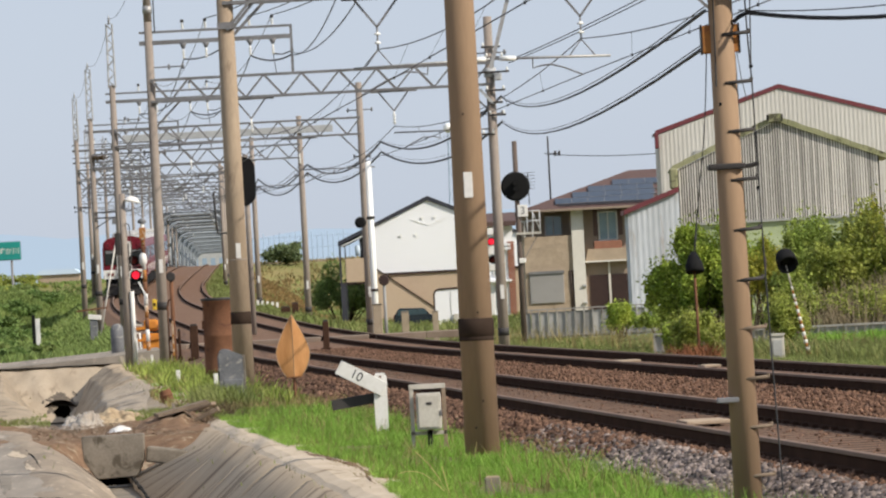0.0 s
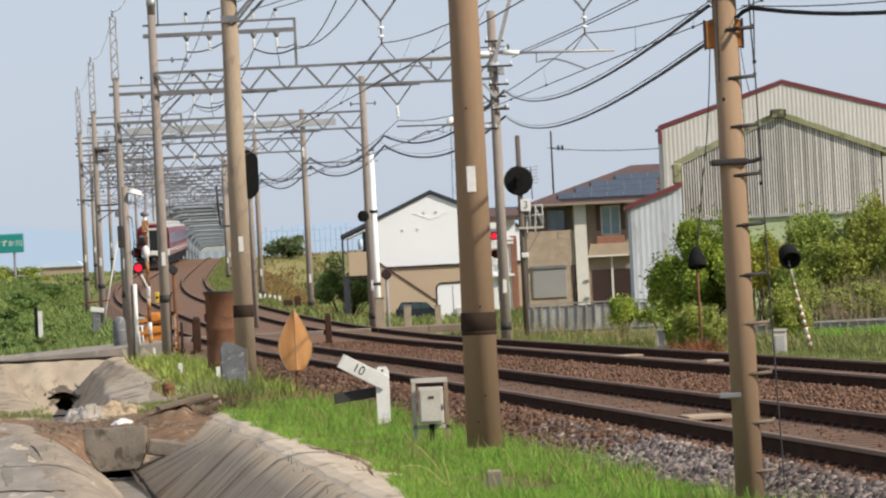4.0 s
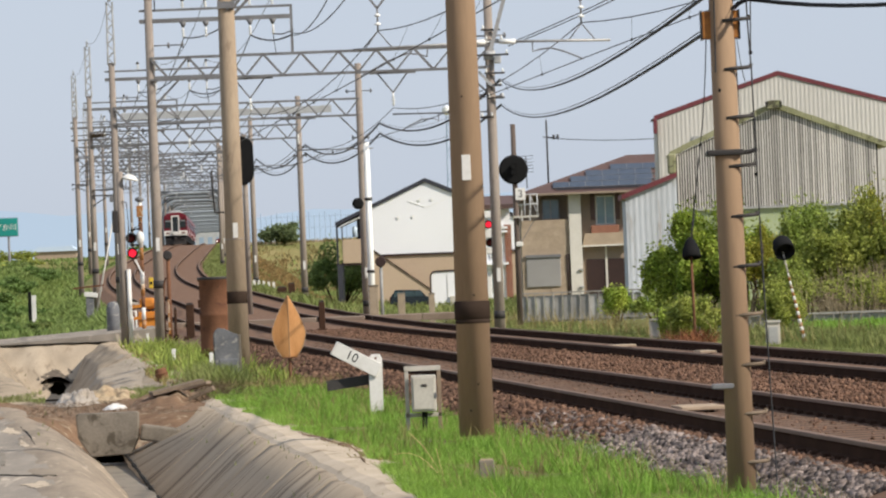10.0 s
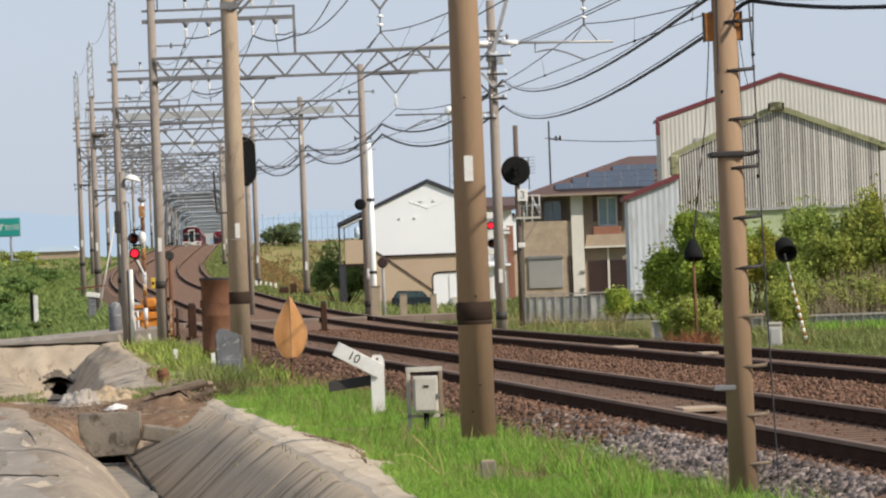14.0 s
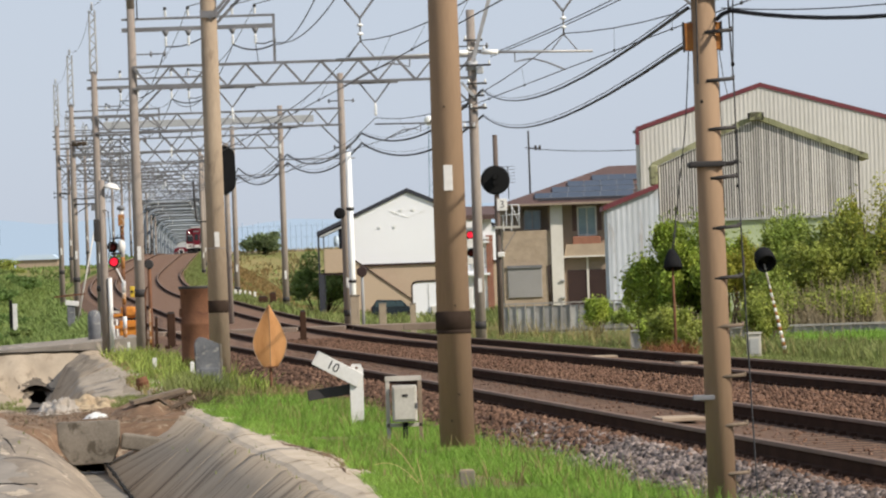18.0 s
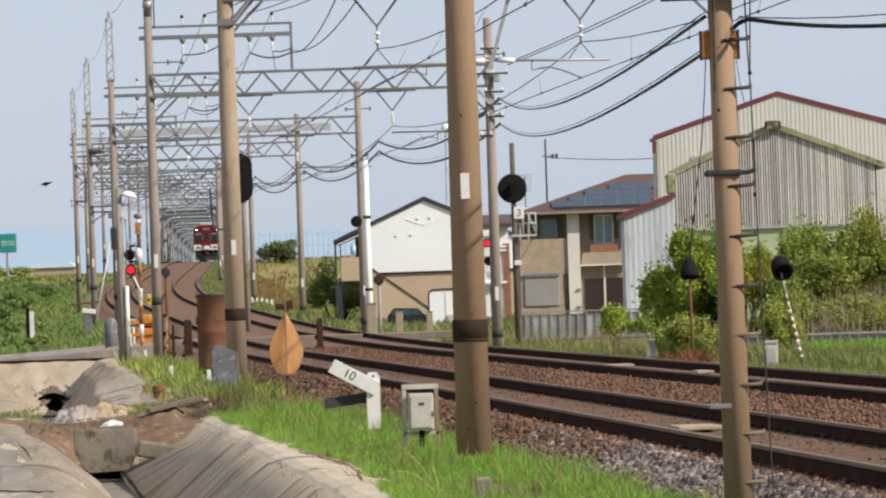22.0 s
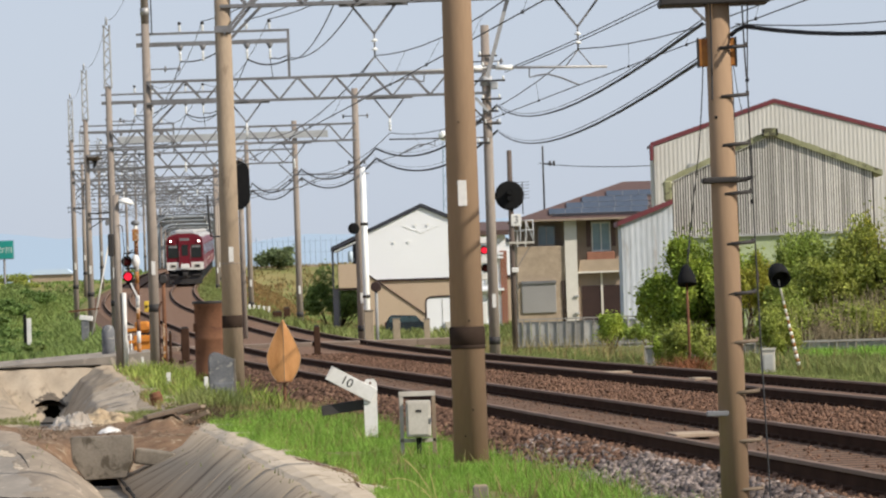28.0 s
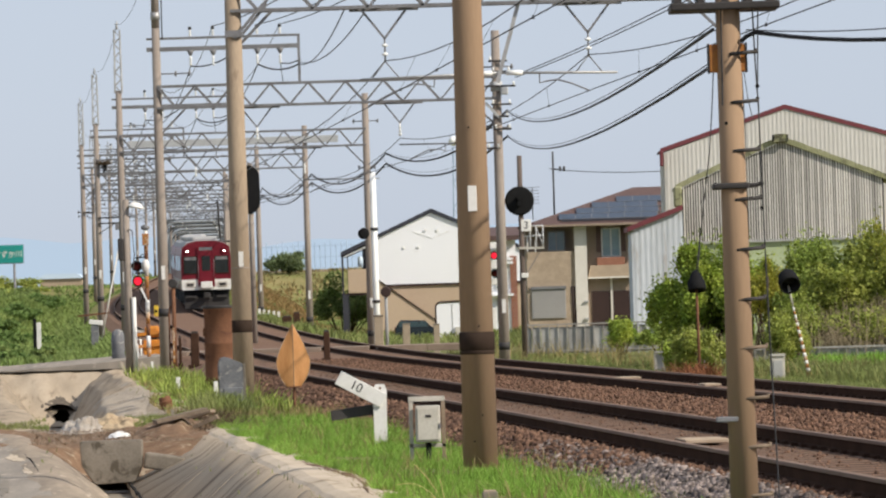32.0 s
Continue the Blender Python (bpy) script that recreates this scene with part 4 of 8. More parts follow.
def pole_with_band():
    at = thing("concrete_pole", (0.285, 53.9, 0), "tall brown concrete pole with a dark rubber band", "pole", "poles on the verge")
    part("shaft", rod(bmesh.new(), (0, 0, -0.8), (0, 0, 9), 0.173, 0.112, 32), M["pole"], at)
    part("band", band(0.163, 1.17, 1.345), M["rubber"], at, "dark rubber band")
    part("strap", band(0.164, 1.13, 1.17, 0.004), M["rubber"], at)
    part("white_plate", block((-0.005, -0.152, 2.62), (0.085, 0.02, 0.245), bevel=0.004), M["white_paint"], at, "cream number plate on two bolts")
    for z, x in ((0.55, 0.03), (1.4, 0.02), (3.3, -0.02), (0.3, -0.05)):
        part("bolt_hole", rod(bmesh.new(), (x, -0.17, z), (x, -0.145, z), 0.009, n=8), M["black"], at)
    return at


pole_with_band()


def pole_with_steps():
    at = thing("utility_pole", (2.035, 38.2, 0), "slim brown concrete pole with climbing steps and wires", "pole", "poles on the verge")
    at.matrix_basis = pose(1.985, 38.2, 0, 0, -0.25, 0)
    part("shaft", rod(bmesh.new(), (0, 0, -0.6), (0, 0, 4.6), 0.1, 0.078, 28), M["pole"], at)
    for i, z in enumerate((0.26, 0.59, 0.92, 1.26, 1.59, 1.93, 2.27, 2.6, 2.93, 3.26)):
        bm = bmesh.new()
        rod(bm, (0.0, -0.08, z - 0.012), (0.185, -0.06, z), 0.013, n=8)
        rod(bm, (0.178, -0.06, z - 0.01), (0.182, -0.06, z + 0.022), 0.012, n=8)
        part("step", bm, M["plank"] if i < 4 else M["dark_steel"], at, "climbing step bolt")
    bracket = bmesh.new()
    box(bracket, (-0.02, 0, 2.355), (0.25, 0.215, 0.042), bevel=0.012)
    tube(bracket, [(0.09, -0.03, 2.352), (0.15, -0.04, 2.355), (0.2, -0.05, 2.372)], 0.015, 8)
    part("bracket", bracket, M["dark_steel"], at, "dark clamp bracket round the pole")
    part("clamp", block((-0.1, -0.03, 0.775), (0.15, 0.12, 0.035), bevel=0.006), M["steel"], at)
    box_at = part("junction_box", block((-0.012, 0.02, 3.225), (0.25, 0.1, 0.19), bevel=0.008), M["box_orange"], at, "rusty orange junction box")
    for s in (-1, 1):
        part("box_edge", block((0.128 * s - 0.012, 0.02, 3.225), (0.012, 0.11, 0.2)), M["dark_steel"], box_at)
    top = bmesh.new()
    box(top, (-0.02, 0.1, 3.575), (0.74, 0.5, 0.05), bevel=0.01)
    for k in range(5):
        box(top, (-0.34 + 0.16 * k, 0.1, 3.625), (0.05, 0.48, 0.06))
    part("platform", top, M["dark_steel"], at, "dark steel platform")
    down = bmesh.new()
    tube(down, [(0.165, -0.06, 3.58), (0.172, -0.06, 3.2), (0.184, -0.06, 2.9), (0.19, -0.06, 2.3), (0.2, -0.06, 1.6), (0.215, -0.06, 0.9), (0.24, -0.06, -0.05)], 0.006, 6)
    tube(down, [(0.205, -0.05, 3.58), (0.19, -0.06, 3.2), (0.183, -0.06, 3.02)], 0.005, 5)
    tube(down, [(-0.11, 0, 3.14), (-0.125, 0.05, 2.9), (-0.15, 0.1, 2.6), (-0.2, 0.3, 2.2), (-0.25, 0.5, 1.8)], 0.004, 5)
    tube(down, [(0.1, 0.05, 3.13), (0.12, 0.05, 2.95), (0.15, 0.05, 2.8)], 0.003, 5)
    tube(down, [(0.085, 0.03, 3.13), (0.09, 0.03, 2.9), (0.095, 0.03, 2.6)], 0.003, 5)
    tube(down, [(-0.05, -0.09, 3.55), (-0.055, -0.09, 3.1), (-0.06, -0.085, 2.9)], 0.006, 5)
    part("hanging_wire", down, M["wire"], at, "thin wires hanging down the pole")
    for x, z in ((0.182, 3.025), (0.183, 2.2), (-0.035, 2.78)):
        part("clip", block((x, -0.07, z), (0.026, 0.02, 0.024), bevel=0.005), M["black"], at)
    cable = bmesh.new()
    tube(cable, [(0.08, -0.05, 3.33), (0.12, -0.06, 3.365), (0.17, -0.09, 3.385)] + sagging((0.19, -0.12, 3.385), (2.4, -4.32, 3.415), 0.168, 12) + sagging((2.45, -4.4, 3.42), (6.5, -12, 3.84), 0.2, 8), 0.016, 6)
    tube(cable, sagging((0.12, -0.05, 3.41), (2.4, -4.32, 3.45), 0.12, 12) + sagging((2.45, -4.4, 3.46), (6.5, -12, 3.9), 0.2, 8), 0.004, 4)
    part("cable", cable, M["cable"], at, "thick black cable")
    return at


pole_with_steps()


# ---- things on the verge ----
def leaf_board():
    """A pointed wooden board on a thin stake."""
    at = thing("pointed_board", (-2.39, 87.1, 0.0), "orange wooden board shaped like a leaf, on a thin stake", "marker board")
    outline = []
    for i in range(33):
        u = i / 32
        if u < 0.4:
            half = 0.1 + 0.16 * math.sin(u / 0.4 * math.pi / 2) ** 0.8
        else:
            half = 0.26 * (1 - ((u - 0.4) / 0.6) ** 1.35) + 0.003
        outline.append((half, 0.42 + u * 0.97))
    bm = bmesh.new()
    front = [bm.verts.new((x, -0.02, z)) for x, z in outline]
    mid = [bm.verts.new((0, -0.055, z)) for x, z in outline]
    back = [bm.verts.new((-x, -0.02, z)) for x, z in outline]
    rear = [bm.verts.new((0, 0.03, z)) for x, z in outline]
    for a, b in ((front, mid), (mid, back), (back, rear), (rear, front)):
        for i in range(32):
            bm.faces.new((a[i], a[i + 1], b[i + 1], b[i]))
    bm.faces.new((front[0], mid[0], back[0], rear[0]))
    bmesh.ops.recalc_face_normals(bm, faces=bm.faces)
    board = part("board", bm, M["leaf_wood"], at)
    part("seam", bar(bmesh.new(), (0.004, -0.054, 0.43), (0.004, -0.054, 1.36), 0.008), M["plank"], board, "dark seam between two planks")
    for k in (1, -1):
        part("edge_strip", tube(bmesh.new(), [(x * k, -0.022, z) for x, z in outline[1:]], 0.005), M["board_wood"], board, "pale worn edge")
    part("stake", rod(bmesh.new(), (0, 0, -0.1), (0, 0, 0.45), 0.022, 0.022, 8), M["rust"], at, "rusty thin stake")
    part("lip", block((0, -0.03, 0.425), (0.18, 0.07, 0.02), bevel=0.005), M["rust"], at)


leaf_board()


def lettering(text, size, parent, m, material):
    cu = bpy.data.curves.new("text", "FONT")
    cu.body, cu.size, cu.extrude, cu.align_x, cu.align_y = text, size, 0.001, "CENTER", "CENTER"
    ob = new("text_tmp", cu)
    bpy.context.view_layer.update()
    me = bpy.data.meshes.new_from_object(ob.evaluated_get(bpy.context.evaluated_depsgraph_get()))
    bpy.data.objects.remove(ob)
    me.materials.clear()
    me.materials.append(material)
    return shared("lettering", me, parent, m)


def gradient_post():
    at = thing("gradient_post", (-0.8, 65.5, 0), "white gradient post with a tilted arm lettered 10", "gradient post")
    post = bmesh.new()
    prism(post, [(-0.075, -0.2), (0.065, -0.2), (0.075, 0.66), (0.045, 0.715), (-0.05, 0.715), (-0.085, 0.66)], -0.06, 0.06)
    post = part("post", post, M["white_paint"], at, "chipped white wooden post")
    part("bolt", rod(bmesh.new(), (0, -0.065, 0.67), (0, -0.05, 0.67), 0.015, n=8), M["rust"], post)
    m = pose(-0.22, -0.075, 0.665, 0, 29, 0)
    arm = part("arm", block((0, 0, 0), (0.60, 0.03, 0.17), m, 0.004), M["white_paint"], at, "white arm lettered 10")
    lettering("10", 0.15, arm, m @ pose(-0.06, -0.0165, 0, 90, 0, 0), M["black"])
    part("arm", block((-0.26, 0.1, 0.43), (0.52, 0.03, 0.12), pose(0, 0, 0, 0, -7, 8), 0.004), M["dark_steel"], at, "black arm pointing the other way")


gradient_post()


def relay_box():
    at = thing("equipment_box", (-0.22, 56.8, 0), "small grey metal equipment box on two posts", "equipment box")
    part("case", block((0.0, -0.05, 0.42), (0.25, 0.16, 0.37), bevel=0.012), M["grey_box"], at)
    part("door", block((0.0, -0.137, 0.42), (0.21, 0.012, 0.32), bevel=0.004), M["grey_box"], at)
    part("label_plate", block((0.005, -0.146, 0.5), (0.055, 0.005, 0.025)), M["dark_steel"], at)
    part("latch", block((0.12, -0.14, 0.4), (0.02, 0.02, 0.05)), M["steel"], at)
    for x in (-0.17, 0.155):
        part("post", block((x, 0.05, 0.28), (0.04, 0.04, 0.75), bevel=0.004), M["plank"] if x > 0 else M["grey_box"], at)
    for z, w in ((0.67, 0.05), (0.2, 0.04)):
        part("cross_rail", block((-0.01, 0.05, z), (0.37, w, w), bevel=0.004), M["grey_box"], at)
    part("conduit", rod(bmesh.new(), (0.0, -0.05, -0.1), (0.0, -0.05, 0.23), 0.028, n=10), M["black"], at, "black cable conduit")


relay_box()


def kerb_stake():
    at = thing("concrete_stake", (0.29, 43.0, -0.025), "low square concrete stake in the grass", "marker stake")
    part("body", block((0, 0, 0.06), (0.12, 0.12, 0.28), bevel=0.01), M["old_concrete"], at)
    part("cap", block((0, 0, 0.205), (0.1, 0.1, 0.012), bevel=0.004), M["board_wood"], at)


kerb_stake()


def marker_stone():
    at = thing("marker_stone", (-3.45, 89.5, 0.0), "grey weathered slab of stone standing in weeds", "marker stone")
    bm = bmesh.new()
    prism(bm, [(-0.17, -0.3), (0.19, -0.3), (0.23, 0.5), (0.2, 0.78), (0.08, 0.83), (-0.06, 0.9), (-0.16, 0.9), (-0.21, 0.8), (-0.2, 0.3)], -0.11, 0.11)
    bmesh.ops.bevel(bm, geom=bm.edges[:], offset=0.02, segments=2, affect="EDGES")
    part("slab", bm, M["grey_stone"], at)
    part("plate", block((0.215, -0.09, 0.42), (0.03, 0.05, 0.75)), M["old_concrete"], at, "pale edge strip")
    part("base_course", block((0.03, -0.115, 0.16), (0.3, 0.03, 0.5), bevel=0.008), M["grey_stone"], at)


marker_stone()


def rusty_drum():
    at = thing("rusty_drum", (-4.48, 111, 0.17), "tall rusty steel drum standing open beside the pole", "drum")
    r = 0.305
    prof = [(r, -0.1), (r, 0.12), (r + 0.012, 0.14), (r, 0.16), (r, 0.8), (r + 0.014, 0.83), (r, 0.86), (r - 0.005, 1.48), (r + 0.02, 1.5), (r + 0.02, 1.56), (r - 0.03, 1.57), (r - 0.03, 0.2)]
    part("shell", turned(bmesh.new(), prof, 32), M["rust"], at)
    part("rim", turned(bmesh.new(), [(r + 0.018, 1.52), (r + 0.03, 1.53), (r + 0.03, 1.57), (r + 0.018, 1.58), (r - 0.02, 1.58), (r - 0.02, 1.52)], 32), M["dark_steel"], at, "dark drum rim")
    part("bracket", block((-0.29, -0.12, 1.06), (0.07, 0.06, 0.16)), M["rust"], at)


rusty_drum()


def white_stake(x, y, h, w=0.06):
    at = thing("white_stake", (x, y, 0), "short white painted stake in the grass", "marker stake", "white stakes")
    part("body", block((0, 0, h / 2 - 0.1), (w, w, h + 0.2), bevel=0.006), M["white_paint"], at)
    part("foot", block((0, 0, 0.02), (w * 1.3, w * 1.3, 0.05)), M["old_concrete"], at)


for x, y, h, w in ((-5.43, 113.1, 0.34, 0.08), (-3.97, 96.0, 0.44, 0.065), (-9.2, 167, 0.75, 0.075), (-8.3, 158, 0.3, 0.07)):
    white_stake(x, y, h, w)


def pipe_stub():
    at = thing("rusty_stub", (-4.7, 94.0, 0.02), "short rusty pipe stub in the weeds", "pipe")
    part("pipe", turned(bmesh.new(), [(0.1, -0.1), (0.1, 0.2), (0.085, 0.22), (0.07, 0.22), (0.07, 0.05)], 18, pose(0, 0, 0, 0, -14, 0)), M["rust"], at)
    part("collar", turned(bmesh.new(), [(0.1, 0.1), (0.115, 0.11), (0.115, 0.14), (0.1, 0.15)], 18, pose(0, 0, 0, 0, -14, 0)), M["rust"], at)


pipe_stub()


# ---- clutter in the ditch ----
def sluice_block():
    at = thing("concrete_block", (-4.3, 71.3, -0.5), "heavy weathered concrete block lying across the ditch", "concrete block")
    bm = bmesh.new()
    prism(bm, [(-0.38, 0.53), (0.4, 0.53), (0.39, 0.2), (0.3, 0.0), (-0.2, -0.02), (-0.36, 0.22)], -0.25, 0.25)
    bmesh.ops.bevel(bm, geom=bm.edges[:], offset=0.012, segments=2, affect="EDGES")
    part("body", bm, M["old_concrete"], at)
    part("lip", block((0.62, 0.12, 0.33), (0.5, 0.4, 0.2), pose(0, 0, 0, 0, 9, 0), 0.025), M["old_concrete"], at)


sluice_block()


def heap(name, at, label, category, size, material, seed, n=26, lump=0.5):
    bm = bmesh.new()
    nx, ny = n, n
    grid = {}
    for i in range(nx + 1):
        for j in range(ny + 1):
            u, v = i / nx * 2 - 1, j / ny * 2 - 1
            r = min(1.0, math.hypot(u, v))
            h = size[2] * (1 - r ** 3) * (1 + lump * noise.noise((u * 3 + seed, v * 3, 0.3)) + 0.5 * lump * noise.noise((u * 8, v * 8 + seed, 1.3)))
            grid[i, j] = bm.verts.new((u * size[0], v * size[1], max(h, -0.02) - 0.04))
    for i in range(nx):
        for j in range(ny):
            f = bm.faces.new((grid[i, j], grid[i + 1, j], grid[i + 1, j + 1], grid[i, j + 1]))
            f.smooth = True
    ob = part(name, bm, material)
    ob.matrix_basis = pose(*at)
    return tagged(ob, label, category)


def soil_slope():
    """Soil that has slid from the lane's broken edge and fills the ditch behind the block."""
    def spot(u, v):
        s = -7.6 + 3.9 * u
        start = float(np.interp(s, (-7.0, -6.6, -6.3, -5.82, -5.76, -3.8), (67.5, 67.5, 69.3, 71.6, 72.2, 72.2)))
        y = start + (93 - start) * v
        z = float(np.interp(s, (-7.6, -6.9, -6.3, -5.8, -5.0, -4.3, -3.7), (0.03, 0.02, -0.05, -0.1, -0.04, 0.0, 0.03)))
        z += 0.045 * noise.noise((s * 2.2, y * 0.5, 3.0)) + 0.022 * noise.noise((s * 7, y * 1.8, 8.0)) + 0.01 * noise.noise((s * 19, y * 5, 1.0))
        into = max(0.0, 1 - v / 0.09)
        z -= into ** 1.4 * (0.06 if s < -6.6 else 0.42)
        z -= max(0.0, (v - 0.5) / 0.5) ** 1.4 * 0.95 * max(0.0, min(1.0, 1.5 - abs(s + 5.35)))
        return (line_x(y) + s, y, z)
    tagged(part("soil_slope", grid_mesh(60, 90, spot), M["soil"]), "reddish brown soil sloping down from the lane into the ditch", "soil")


soil_slope()
heap("soil_mound", (-3.55, 80, -0.03), "brown soil and roots on the ditch edge", "soil", (0.6, 4.5, 0.16), M["soil"], 5)
heap("plastic_sheet", (-5.35, 82, -0.03), "crumpled whitish plastic sheet by the ditch", "plastic sheet", (0.34, 1.6, 0.16), M["plastic_sheet"], 8, n=44, lump=0.9)
heap("crumpled_cloth", (-5.0, 84, -0.02), "tan cloth crumpled beside the plastic sheet", "cloth", (0.5, 2.2, 0.12), M["cloth_tan"], 21, n=40, lump=1.1)
heap("torn_sheet", (-5.72, 81, -0.07), "torn pale strip of plastic lying on the soil", "plastic sheet", (0.28, 0.8, 0.05), M["plastic_sheet"], 23, lump=0.9)
heap("white_bag", (-4.5, 76.6, 0.0), "white crumpled bag beside the concrete block", "bag", (0.16, 0.6, 0.06), M["white_paint"], 9, n=36, lump=0.5)
heap("root_mound", (-3.75, 77.5, -0.02), "dark mound of roots and soil under a plank", "soil", (0.62, 2.4, 0.19), M["soil"], 27, lump=0.6)


def planks():
    rnd = random.Random(7)
    for x, y, z, w, d, turn, tip in ((-3.66, 76.6, 0.22, 0.72, 0.5, 10, -12), (-3.45, 77.6, 0.2, 0.42, 0.2, -18, -16), (-3.3, 76.2, 0.13, 0.36, 0.14, -8, -24)):
        at = thing("old_plank", (x, y, z), "grey brown old plank lying on the soil", "plank", "old planks", rz=turn)
        part("board", block((0, 0, 0), (w, d, rnd.uniform(0.04, 0.07)), pose(0, 0, 0, 0, tip, 0), 0.004), M["plank"], at)
        part("nail", rod(bmesh.new(), (0.2, 0, 0.0), (0.2, 0, 0.05), 0.006, n=6), M["rust"], at)


planks()

# ---- level crossing ----
def crossing():
    at = thing("level_crossing", (line_x(176), 176, 0), "pale concrete level crossing deck between the rails", "level crossing", kind="structure")
    z = rail_z(176) - 0.05
    for x0, x1 in ((-2.0, -0.86), (-0.64, 0.64), (0.86, GAP - 0.86), (GAP - 0.64, GAP + 0.64), (GAP + 0.86, GAP + 4)):
        n = max(1, round((x1 - x0) / 1.3))
        for k in range(n):
            a, b = x0 + (x1 - x0) * k / n + 0.01, x0 + (x1 - x0) * (k + 1) / n - 0.01
            part("deck_panel", block(((a + b) / 2, 0, z - 0.08), (b - a, 4.2, 0.2), bevel=0.012), M["crossing"], at)



crossing()


def crossing_road():
    bm = bmesh.new()
    rows = [(-40, 0.1), (-25, 0.1), (-12, 0.1), (-6.5, 0.12), (-3.5, 0.3), (-2.02, 0.42)]
    rings = [[bm.verts.new((line_x(y) + s, y, z + dz)) for s, z in rows] for y, dz in ((162.1, -0.5), (162.1, 0.0), (180, 0.0), (180, -0.4))]
    for a, b in zip(rings, rings[1:]):
        for i in range(len(rows) - 1):
            bm.faces.new((a[i], a[i + 1], b[i + 1], b[i]))
    tagged(part("crossing_road", bm, M["asphalt"]), "pale asphalt road leading over the level crossing", "road", kind="structure")


crossing_road()


def lamp_unit(at, x, z, lit, d=0.0, k=1.0):
    """A crossing warning lamp: red lens, black target, hood."""
    body = bmesh.new()
    rod(body, (x, d - 0.05, z), (x, d - 0.09, z), 0.19 * k, n=24)
    rod(body, (x, d + 0.1, z), (x, d - 0.05, z), 0.08 * k, 0.13 * k, 16)
    lamp = part("warning_lamp", body, M["black"], at, "black round warning lamp with a red lens")
    part("lens", turned(bmesh.new(), [(0.02, 0.05), (0.09 * k, 0.03), (0.135 * k, 0.0)], 20, pose(x, d - 0.092, z, 90, 0, 0)), M["lamp_red"] if lit else M["lamp_off"], lamp, "glowing red lens" if lit else "dark red lens")
    hood = bmesh.new()
    rings = []
    for i in range(13):
        a = math.pi * (i - 0.5) / 11
        rings.append([hood.verts.new((x + r * k * math.cos(a), d + y, z + r * k * math.sin(a) - drop)) for r, y, drop in ((0.172, -0.09, 0), (0.172, -0.26, 0.02), (0.158, -0.26, 0.02), (0.158, -0.09, 0))])
    for a, b in zip(rings, rings[1:]):
        for i in range(4):
            hood.faces.new((a[i], a[(i + 1) % 4], b[(i + 1) % 4], b[i]))
    hood.faces.new(rings[0])
    hood.faces.new(rings[-1][::-1])
    part("hood", hood, M["black"], lamp)
    return lamp


def crossing_mast():
    at = thing("crossing_signal", (-8.85, 165, 0.1), "level crossing signal with red lamps on a striped orange mast", "crossing signal")
    for k in range(11):
        z0 = 0.2 + 0.35 * k
        part("mast_section", rod(bmesh.new(), (0.1, 0, z0), (0.1, 0, z0 + 0.35), 0.058, n=12), (M["rusty_orange"], M["white_paint"], M["rust"])[k % 3], at)
    lamp_unit(at, -0.16, 2.51, True, k=0.85)
    lamp_unit(at, -0.18, 2.95, False, k=0.85)
    part("lamp_arm", bar(bmesh.new(), (-0.25, 0.05, 2.75), (0.12, 0.05, 2.75), 0.06), M["steel"], at)
    part("lamp_back", turned(bmesh.new(), [(0.02, 0.09), (0.12, 0.05), (0.145, 0.0), (0.14, -0.03)], 24, pose(0.08, -0.12, 2.95, 90, 0, 0) @ Matrix.Diagonal((0.85, 1.4, 1, 1))), M["white_paint"], at, "white lamp housing")
    part("stay_arm", bar(bmesh.new(), (-0.08, -0.05, 2.31), (0.15, -0.05, 1.81), 0.045), M["porcelain"], at, "pale slanting stay")
    part("crossbar", bar(bmesh.new(), (-0.2, -0.02, 2.73), (0.12, -0.02, 2.76), 0.04), M["black"], at)
    part("crossbar", bar(bmesh.new(), (-0.22, -0.02, 3.18), (0.12, -0.02, 3.22), 0.04), M["black"], at)
    part("direction_box", block((0.1, -0.09, 3.72), (0.19, 0.07, 0.34), bevel=0.01), M["rusty_orange"], at, "narrow orange direction indicator")
    part("bell", turned(bmesh.new(), [(0.05, 0.0), (0.12, 0.03), (0.13, 0.1), (0.04, 0.16)], 16, pose(0.1, 0, 4.0)), M["grey_stone"], at, "grey warning bell")
    part("cable", tube(bmesh.new(), [(0.02, -0.02, 3.3), (-0.12, -0.02, 3.2), (-0.2, -0.02, 3.05)], 0.015), M["black"], at)
    part("cable", tube(bmesh.new(), [(-0.2, -0.02, 2.4), (-0.08, -0.05, 2.15), (0.04, -0.02, 1.9)], 0.015), M["black"], at)


crossing_mast()


